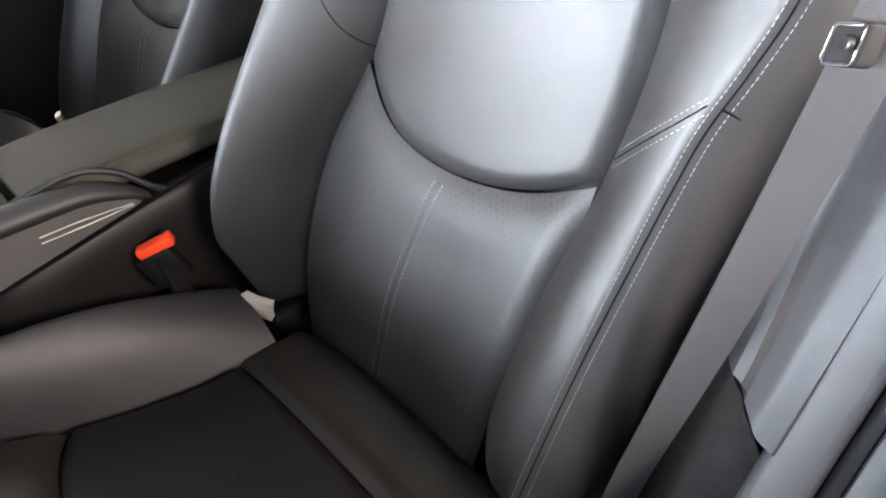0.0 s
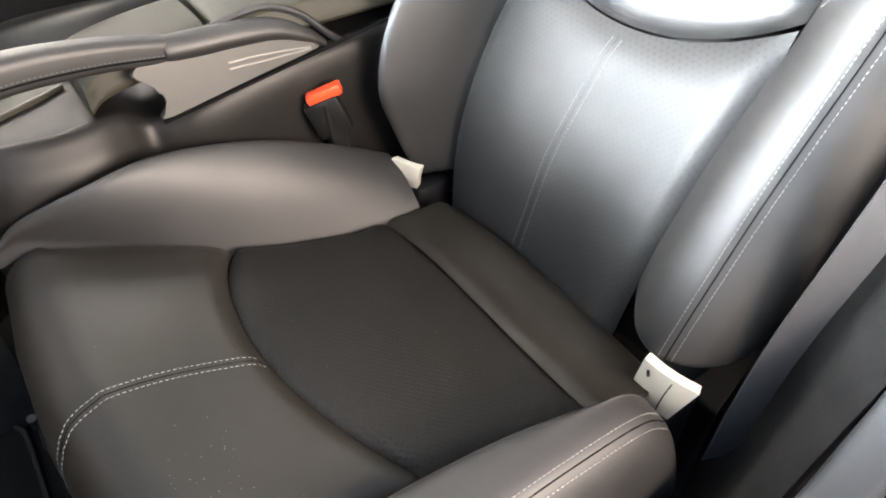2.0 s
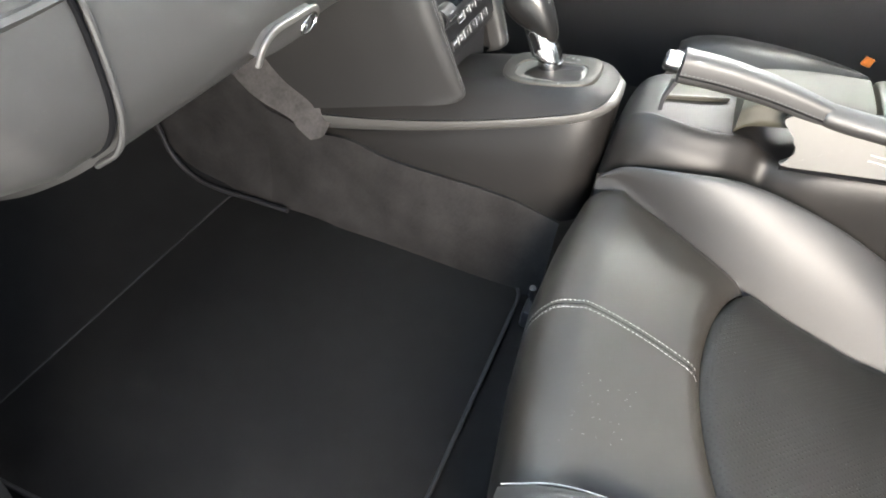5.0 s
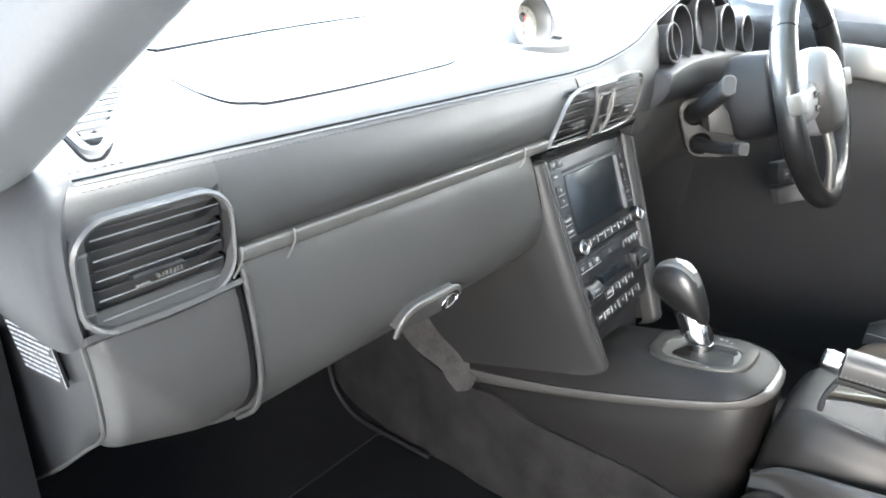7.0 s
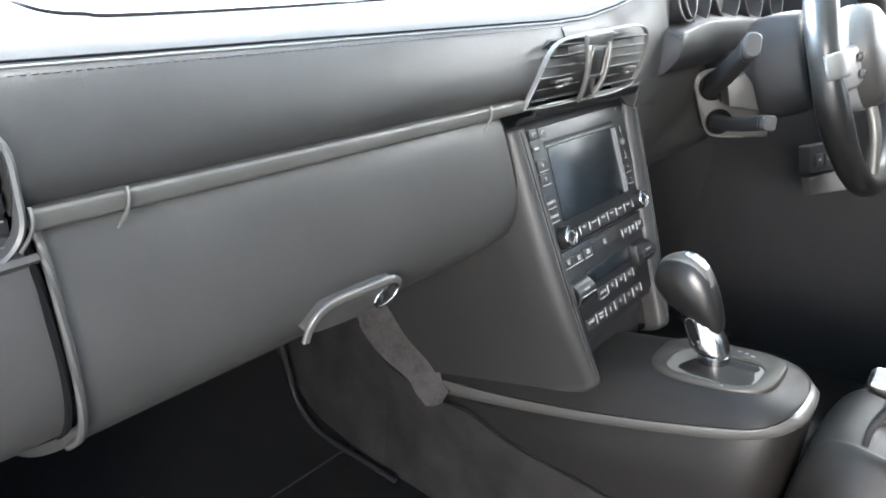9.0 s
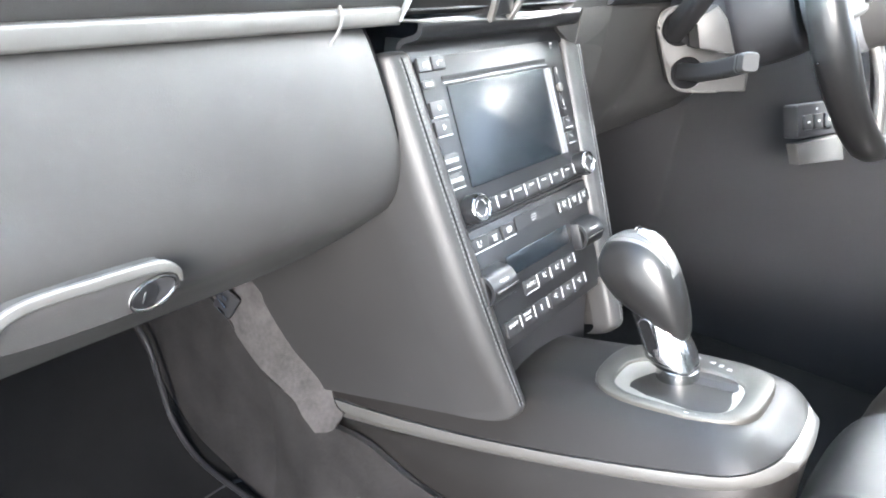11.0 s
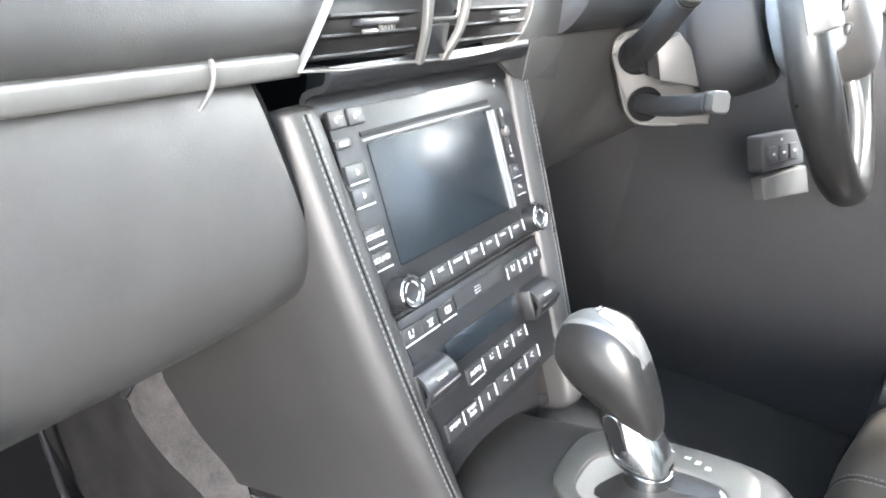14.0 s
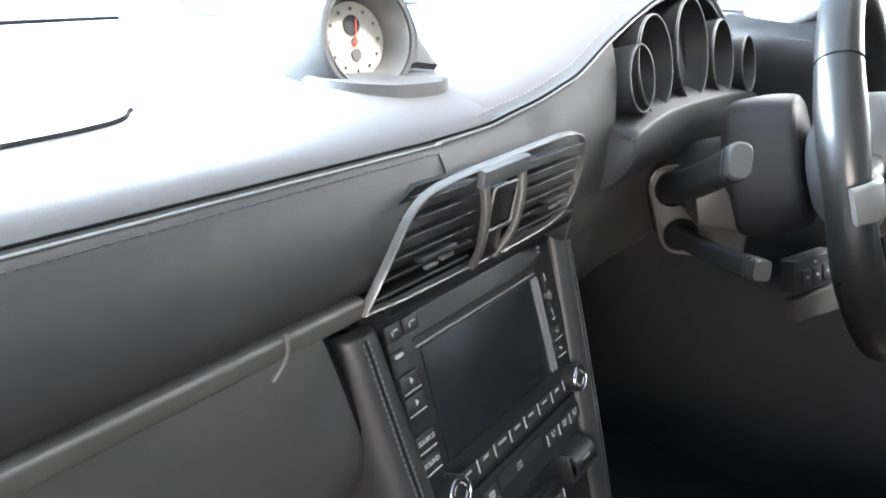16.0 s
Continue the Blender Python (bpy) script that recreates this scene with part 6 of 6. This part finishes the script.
part("lever_cover", body([[(x + w * math.cos(a) * (1 + 0.12 * math.cos(2 * a)), y, z + h * math.sin(a)) for a in [2 * math.pi * i / 16 for i in range(16)]] for y, x, z, w, h in ((-0.524, -0.0645, 0.4800, 0.010, 0.011), (-0.527, -0.0645, 0.4800, 0.014, 0.0145), (-0.555, -0.065, 0.4785, 0.015, 0.0155), (-0.600, -0.066, 0.4775, 0.015, 0.0150), (-0.650, -0.067, 0.4725, 0.014, 0.0135), (-0.690, -0.069, 0.4560, 0.011, 0.0105), (-0.712, -0.072, 0.4420, 0.005, 0.005))], 30, 36), M_LEATHER, hb, "smooth rear cover of the lever")
part("lever_lip", sweep(spl([(-0.081, -0.352, 0.482), (-0.083, -0.345, 0.46), (-0.083, -0.345, 0.444)], 8), rrect(-0.003, -0.008, 0.003, 0.008, 0.002, 2), (1, 0, 0)), M_PLASTIC, hb)

bk = thing("seat_belt_buckle", (-0.097, -0.69, 0.25), "black belt buckle with red release button", "seat belt buckle")
part("stalk", sweep(spl([(-0.112, -0.705, 0.20), (-0.104, -0.703, 0.30), (-0.0995, -0.696, 0.378)], 10), rrect(-0.012, -0.008, 0.012, 0.008, 0.004, 3), (1, 0, 0)), M_WHEEL, bk)
part("housing", box(-0.0985, -0.694, 0.358, 0.020, 0.046, 0.052, 0.005, (-22, 0, -29)), M_WHEEL, bk)
part("release", box(-0.0955, -0.692, 0.389, 0.017, 0.046, 0.014, 0.003, (-22, 0, -29)), M_RED, bk, "bright red release button")


# ---- driver's side ----
WC = Vector((0.373, -0.182, 0.721))
WN = Vector((0, -0.936, 0.352))
WU = Vector((0, 0.352, 0.936))
WX = Vector((1, 0, 0))
TW = frame3(WC, WX, WU, WN)
sw = thing("steering_wheel", tuple(WC), "black leather three-spoke steering wheel", "steering wheel")
rim = []
n = 72
bm = bmesh.new()
V = []
for i in range(n):
    a = 2 * math.pi * i / n
    c = TW(0.172 * math.cos(a), 0.172 * math.sin(a), 0.0)
    o = WX * math.cos(a) + WU * math.sin(a)
    thick = 1.0 + 0.12 * math.exp(-((abs(math.sin(a)) - 0.35) / 0.2) ** 2)
    V.append([bm.verts.new(c + o * (0.0152 * thick * math.cos(t)) + WN * (0.0172 * thick * math.sin(t))) for t in [2 * math.pi * j / 14 for j in range(14)]])
for i in range(n):
    for j in range(14):
        bm.faces.new((V[i][j], V[i][(j + 1) % 14], V[(i + 1) % n][(j + 1) % 14], V[(i + 1) % n][j]))
rimob = part("rim", bm, M_WHEEL, sw, "smooth black leather rim")
part("rim_seam", ring([TW(0.158 * math.cos(a), 0.158 * math.sin(a), 0.002) for a in [2 * math.pi * i / 80 for i in range(80)]], circle(0.0009, 5), tuple(WN)), M_SEAM, rimob)
for deg in (38, 142):
    a = radians(deg)
    o = WX * math.cos(a) + WU * math.sin(a)
    part("grip_joint", ring([TW(0.172 * math.cos(a), 0.172 * math.sin(a), 0.0) + o * (0.0156 * math.cos(t)) + WN * (0.0177 * math.sin(t)) for t in [2 * math.pi * j / 20 for j in range(20)]], circle(0.0008, 5), tuple(o.cross(WN))), M_SEAM, rimob)
def hub_out(k, f=1.0):
    return [(0.058 * k * math.cos(t) * (1 + 0.06 * math.cos(3 * (t + math.pi / 2))) * f, 0.066 * k * math.sin(t)) for t in [2 * math.pi * i / 40 for i in range(40)]]
pad = part("airbag_pad", body([[TW(u, v, nn) for u, v in hub_out(k)] for k, nn in ((0.9, -0.02), (1.05, -0.005), (1.0, 0.022), (0.8, 0.034), (0.4, 0.039), (0.05, 0.040))], 44, 24), M_SOFT, sw, "dark airbag pad")
part("crest", prism([(0.0, -0.013), (0.008, -0.004), (0.0085, 0.009), (0.0, 0.012), (-0.0085, 0.009), (-0.008, -0.004)], frame3(TW(0, 0.002, 0.0385), WX, WU, WN), 0.0, 0.003, 0.001), M_DIAL, pad, "small shield-shaped emblem")
# Pale grey plastic stands in for the light that falls on the hub.
part("hub_shell", body([[TW(u * 1.0, v, nn) for u, v in hub_out(k)] for k, nn in ((0.6, -0.050), (0.92, -0.035), (1.04, -0.012), (1.06, 0.004), (1.0, 0.006))], 44, 20), M_GREYPLASTIC, sw, "rear hub shell in pale grey for its lit look")
for a in (184, -4, 268):
    c, s = math.cos(radians(a)), math.sin(radians(a))
    d = WX * c + WU * s
    path = spl([TW(0.045 * c, 0.045 * s, 0.008), TW(0.10 * c, 0.10 * s, 0.012), TW(0.166 * c, 0.166 * s, 0.002)], 12)
    wv = 0.024 if a != 268 else 0.013
    sp = part("spoke", sweep(path, rrect(-wv, -0.006, wv, 0.006, 0.005, 3), tuple(WN)), M_SOFT if a != 268 else M_GALVANO, sw)
    if a != 268:
        part("shift_paddle", sweep(spl([TW(0.148 * c, 0.004, 0.016), TW(0.172 * c, 0.003, 0.0205), TW(0.188 * c, 0.003, 0.0165), TW(0.196 * c, 0.002, 0.006)], 12), rrect(-0.0150, -0.004, 0.0150, 0.004, 0.003, 3), tuple(WN)), M_SILVER, sp, "silver shift button")
        for k in range(2):
            part("key", box(*TW(0.088 * c, 0.088 * s + 0.010 - k * 0.02, 0.020), 0.018, 0.006, 0.010, 0.002), M_KEY, sp)
column = thing("steering_column", (0.373, -0.05, 0.62), "dark plastic steering column shroud with two stalks", "steering column")
part("shroud", body([[TW(0.004 + 0.046 * k * math.copysign(abs(math.cos(t)) ** 0.75, math.cos(t)), 0.066 * k * math.copysign(abs(math.sin(t)) ** 0.75, math.sin(t)) + 0.012, nn) for t in [2 * math.pi * i / 24 for i in range(24)]] for k, nn in ((0.94, -0.054), (1.04, -0.060), (1.10, -0.085), (1.10, -0.112), (1.04, -0.122))], 48, 20), M_PLASTIC, column, "dark plastic shroud")
part("column_tube", body([[TW(0.004 + 0.034 * math.cos(t), 0.010 + 0.040 * math.sin(t), nn) for t in [2 * math.pi * i / 20 for i in range(20)]] for nn in (-0.11, -0.14, -0.19)], 30, 8), M_PLASTIC, column)
for tip, hole, r, flat in (((0.1895, -0.0955, 0.7365), (0.350, -0.004, 0.660), 0.0165, 0.62), ((0.2085, -0.1275, 0.6480), (0.358, -0.018, 0.610), 0.0100, 0.9)):
    a, b = Vector(hole), Vector(tip)
    path = spl([a, a.lerp(b, 0.35) + Vector((0, 0, -0.004)), a.lerp(b, 0.7) + Vector((0, 0, -0.003)), b], 18)
    stk = part("stalk", sweep(path, rrect(-r * flat, -r, r * flat, r, r * 0.55, 4), (0, 0, 1), scale=lambda t: 1.04 - 0.12 * t), M_RUBBER, column, "black control stalk")
    d = (b - a).normalized()
    part("stalk_end", sweep([b - d * 0.003, b, b + d * 0.014, b + d * 0.0165], rrect(-r * flat * 0.96, -r * 0.96, r * flat * 0.96, r * 0.96, r * 0.5, 4), (0, 0, 1), scale=lambda t: 1.0 if t < 0.9 else 0.86), M_PAD, stk, "grey stalk end")
    part("end_line", sweep([b + d * 0.0030, b + d * 0.0042], rrect(-r * flat * 0.985, -r * 0.985, r * flat * 0.985, r * 0.985, r * 0.5, 4), (0, 0, 1)), M_SEAM, stk)
bz = thing("lock_bezel", (0.345, 0.0, 0.64), "grey bezel round the two stalk openings", "bezel")
BN = (-0.8475, -0.5284, 0.0499)
TB = frame3((0.345, -0.007, 0.660), (0.5291, -0.8486, 0.0), (0.0423, 0.0264, 0.9988), BN)
plate_line = [(0.095, 0.030), (0.095, -0.068), (0.060, -0.0705)] + [(p.x, p.y) for p in spl([(0.032, -0.0725, 0), (0.0136, -0.0713, 0), (0.002, -0.062, 0), (-0.0068, -0.042, 0), (-0.0158, -0.0181, 0), (-0.0231, 0.0014, 0), (-0.0190, 0.0185, 0), (-0.006, 0.0255, 0), (0.010, 0.0280, 0)], 40)]
part("bezel_plate", prism(plate_line, TB, -0.030, 0.0, 0.004, 3), M_SOFT, bz)
part("bezel_rim", sweep([TB(u * 1.0, v, 0.0004) for u, v in plate_line[2:]], circle(0.0013, 6), (0, 0, 1)), M_GALVANO, bz, "thin satin edge")
for u, v, r in ((0.0035, 0.0015, 0.0205), (0.0205, -0.0500, 0.0190)):
    cupp = part("stalk_cup", lathe([(r * 1.04, -0.004), (r * 1.04, 0.0015), (r, 0.0020), (r * 0.94, 0.0006), (0, 0.0006)], TB(u, v, 0.0), BN, 32), M_SEAM, bz, "black stalk opening")
    part("cup_rim", ring([TB(u + r * 1.03 * math.cos(a), v + r * 1.03 * math.sin(a), 0.0018) for a in [2 * math.pi * i / 36 for i in range(36)]], circle(0.0005, 5), BN), M_SOFT, cupp)
TB2 = frame3((0.288, -0.058, 0.672), (0.5291, -0.8486, 0.0), (0.0423, 0.0264, 0.9988), BN)
part("side_cover", prism([(-0.0105, 0.0066), (0.0104, 0.0218), (0.0238, 0.0080), (0.0393, -0.0288), (-0.0015, -0.0246)], TB2, -0.045, 0.0, 0.003), M_SOFT, bz)

# instrument binnacle
bn = thing("instrument_cluster", (0.37, 0.06, 0.70), "dark instrument cluster with five round dials", "instrument cluster")
HX = (-0.06, 0.0, 0.03, 0.073, 0.11, 0.1385, 0.19, 0.26, 0.32, 0.38, 0.46, 0.54, 0.60, 0.66)
HZ = (0.7672, 0.7695, 0.7735, 0.780, 0.7885, 0.797, 0.821, 0.846, 0.861, 0.868, 0.860, 0.835, 0.805, 0.782)
arch = []
for y, k in ((0.026, 1.0), (0.032, 1.03), (0.06, 1.06), (0.12, 1.0), (0.20, 0.75), (0.30, 0.35), (0.36, 0.08)):
    base = ip(y, (0.03, 0.085, 0.16, 0.32), (0.768, 0.786, 0.790, 0.796))
    arch.append([(x, y + (ip(x, (-0.06, 0.05, 0.17), (0.006, 0.005, 0.0)) if y < 0.04 else 0), base + 0.001 + max(0.0, z - 0.769) * k) for x, z in zip(HX, HZ)])
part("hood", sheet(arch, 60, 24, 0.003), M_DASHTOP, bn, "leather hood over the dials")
hs = spl([(x, ip(x, (-0.06, 0.05, 0.15), (0.0285, 0.0285, 0.026)), z + 0.001) for x, z in zip(HX, HZ)], 90)
part("hood_seam", tube(hs, 0.0008, 6), M_SEAM, bn)
part("hood_piping", tube([p + Vector((0, -0.0018, -0.0018)) for p in hs], 0.0008, 6), M_GREYPLASTIC, bn)
part("hood_stitching", stitches([p + Vector((0, 0.010, 0.0035)) for p in hs], 0.0055), M_DARKTHREAD, bn)
part("side_face", sheet([[(x, 0.017, 0.694), (x, 0.009, 0.708), (x, 0.010, 0.735), (x, 0.018, 0.757), (x, 0.0300, z)] for x, z in ((-0.062, 0.7678), (-0.03, 0.7685), (0.0, 0.7695), (0.03, 0.7735), (0.052, 0.7770))] + [[(x, 0.012, zl), (x, 0.0085, zl + (z - zl) * 0.35), (x, 0.011, zl + (z - zl) * 0.65), (x, 0.017, zl + (z - zl) * 0.85), (x, ye, z)] for x, z, zl, ye in ((0.08, 0.7815, 0.675, 0.029), (0.11, 0.7885, 0.66, 0.028), (0.14, 0.7975, 0.655, 0.027), (0.17, 0.812, 0.652, 0.026), (0.19, 0.821, 0.650, 0.026))], 30, 30, 0.006), M_PAD, bn)
part("lower_side_face", sheet([[(x, 0.0135, 0.690), (x, 0.017 + 0.001 * e, 0.655), (x, 0.034 - 0.007 * e, 0.605), (x, 0.075 - 0.024 * e, 0.550)] for x, e in ((0.124, 0.0), (0.14, 0.0), (0.165, 0.45), (0.192, 1.0))], 14, 8, 0.005), M_SOFT, bn)
# dark lining between the hood and the dials
part("hood_lining", sheet([[(x, y, z - d) for x, z in zip(HX[6:], HZ[6:])] for y, d in ((0.0275, 0.003), (0.06, 0.006), (0.11, 0.012))], 40, 10, 0.003), M_PLASTIC, bn)
part("lining_side", sheet([[(0.190, 0.0265, z), (0.193, 0.06, z), (0.196, 0.10, z)] for z in (0.70, 0.74, 0.78, 0.818)], 8, 10, 0.003), M_PLASTIC, bn)
TI2 = frame3((0.0, 0.034, 0.790), (1, 0, 0), (0, 0.25, 0.968), (0, -0.968, 0.25))
DN = TI2(0, 0, 1) - TI2(0, 0, 0)
part("cluster_plate", prism(rrect(0.195, -0.085, 0.645, 0.055, 0.04, 5), TI2, -0.030, -0.020), M_PLASTIC, bn)
for u, v, r, fwd in ((0.225, -0.010, 0.030, 0.004), (0.268, 0.000, 0.046, 0.002), (0.392, 0.008, 0.055, 0.0), (0.506, -0.006, 0.045, 0.002), (0.590, -0.020, 0.036, 0.012)):
    g_ = part("dial_hood", lathe([(r * 0.9, -0.018), (r, 0.0), (r * 1.02, 0.022 + fwd), (r * 0.97, 0.024 + fwd), (r * 0.92, 0.0), (0, -0.004)], TI2(u, v, 0.0), DN, 40), M_PLASTIC, bn)
    part("dial_rim", ring([TI2(u + r * math.cos(a), v + r * math.sin(a), 0.024 + fwd) for a in [2 * math.pi * i / 44 for i in range(44)]], circle(0.0008, 6), tuple(DN)), M_FRAME, g_, "thin satin rim")
    for k in range(11):
        a = radians(235 - k * 29)
        part("dial_mark", box(*TI2(u + r * 0.76 * math.cos(a), v + r * 0.76 * math.sin(a), -0.0015), 0.0022, 0.0012, 0.0022), M_WHITE, g_)
    if u > 0.55:
        for k in range(5):
            a = radians(130 + k * 26)
            part("ring_rib", box(*TI2(u + r * 0.90 * math.cos(a), v + r * 0.90 * math.sin(a), 0.020 + fwd), 0.006, 0.006, 0.0045, 0.001, (0, 0, 20)), M_SILVER, g_)
    a = radians(200)
    part("needle", sweep([TI2(u, v, -0.0005), TI2(u + r * 0.7 * math.cos(a), v + r * 0.7 * math.sin(a), -0.0005)], circle(0.0008, 5)), M_RED, g_)
part("lower_face", sheet([[(x, 0.035 - 0.5 * d, 0.725), (x, 0.012 - d, 0.690), (x, 0.020 - 1.05 * d, 0.62), (x, 0.05 - 1.3 * d, 0.55), (x, 0.10, 0.50)] for x, d in ((0.19, 0.0), (0.24, -0.002), (0.30, -0.004), (0.34, -0.006), (0.43, -0.006), (0.52, 0.0), (0.62, 0.0), (0.72, 0.0))], 18, 36, 0.006), M_SOFT, bn, "dark lower dash on the driver side")
part("light_knob", lathe([(0.014, 0), (0.014, 0.010), (0.010, 0.014), (0, 0.014)], (0.575, 0.0, 0.735), (0, -1, 0.1), 20), M_SILVER, bn)
part("cluster_shelf", body([[(x, 0.045, 0.752 + e), (x, -0.006, 0.750 + e), (x, -0.016, 0.744 + e), (x, -0.014, 0.715), (x, 0.010, 0.690), (x, 0.05, 0.700)] for x, e in ((0.178, -0.010), (0.182, -0.004), (0.20, 0.0), (0.28, 0.008), (0.42, 0.006), (0.56, 0.0), (0.64, -0.01))], 36, 40), M_PLASTIC, bn, "dark ledge below the dials", angle=50)
part("shelf_edge", tube(spl([(0.178, -0.012, 0.7410), (0.20, -0.0135, 0.7475), (0.28, -0.0135, 0.7555), (0.36, -0.0135, 0.7550)], 24), 0.0012, 6), M_GALVANO, bn)

# switch block and foot pedals in the driver's footwell
sb = thing("switch_block", (0.53, -0.155, 0.49), "small black switch block under the column", "switch")
TS = frame3((0.53, -0.158, 0.548), (0.94, -0.33, 0.0), (0.0, 0.25, 0.968), (-0.33, -0.92, 0.22))
part("block", prism(rrect(-0.052, -0.020, 0.046, 0.024, 0.004), TS, -0.02, 0.0, 0.002), M_PLASTIC, sb)
for u in (-0.032, -0.008, 0.018):
    k = part("key", prism(rrect(u - 0.010, -0.010, u + 0.010, 0.010, 0.002), TS, 0.0, 0.003, 0.001), M_KEY, sb)
    part("key_mark", prism(rrect(u - 0.003, -0.001, u + 0.003, 0.002, 0.0006, 1), TS, 0.0031, 0.0034), M_WHITE, k)
part("lamp_dot", prism(rrect(-0.010, 0.015, -0.006, 0.018, 0.0008, 1), TS, 0.0, 0.0006), M_WHITE, sb)
part("plate", prism([(-0.060, -0.026), (0.050, -0.024), (0.056, -0.060), (-0.054, -0.054)], TS, -0.012, 0.002, 0.002), M_PAD, sb, "grey plate below the switches")
for x in (0.30, 0.44):
    pd = thing("foot_pedal", (x, 0.42, 0.14), "dark rubber foot pedal", "pedal", "foot pedals")
    part("pad", box(x, 0.42, 0.20, 0.07, 0.02, 0.10, 0.006, (-25, 0, 0)), M_RUBBER, pd)
    part("arm", sweep([(x, 0.43, 0.22), (x, 0.47, 0.38), (x, 0.50, 0.47)], rrect(-0.008, -0.006, 0.008, 0.006, 0.003, 2)), M_PLASTIC, pd)

# ---- seat belt of the passenger seat ----
belt = thing("seat_belt", (-0.64, -0.88, 0.2), "grey woven seat belt with chrome-edged guide", "seat belt")
bp = spl([(-0.685, -0.935, 0.80), (-0.683, -0.915, 0.735), (-0.678, -0.885, 0.62), (-0.668, -0.860, 0.48), (-0.655, -0.845, 0.33), (-0.650, -0.84, 0.16)], 40)
rows = []
for i, p in enumerate(bp):
    d = (bp[min(i + 1, 39)] - bp[max(i - 1, 0)]).normalized()
    f = i / 39
    side = Vector((-0.80 + 0.42 * f, -0.60 - 0.28 * f, 0.0)).normalized()
    side = (side - d * side.dot(d)).normalized()
    rows.append([p + side * k for k in np.linspace(-0.0205, 0.0205, 9)])
part("webbing", thicken(rows, 0.0014), M_BELT, belt, "grey woven webbing")
BG = frame3((-0.677, -0.9055, 0.757), (-0.80, -0.60, 0), (0.03, -0.25, 0.968), (0.58, 0.78, 0.22))
part("guide_plate", prism(rrect(-0.0098, -0.0115, 0.0098, 0.0125, 0.003), BG, -0.006, 0.004, 0.0015), M_PLASTIC, belt)
part("guide_loop", ring([BG(u, v, 0.007) for u, v in rrect(-0.0085, -0.0108, 0.0085, 0.0108, 0.0025)], circle(0.0010, 8), tuple(BG(0, 0, 1) - BG(0, 0, 0))), M_CHROME, belt, "chrome guide loop")
part("bolt_cap", lathe([(0.0046, 0), (0.0046, 0.0024), (0.0032, 0.0034), (0.0012, 0.0026), (0, 0.0026)], BG(0, 0.001, 0.004), BG(0, 0, 1) - BG(0, 0, 0), 22), M_KEY, belt)
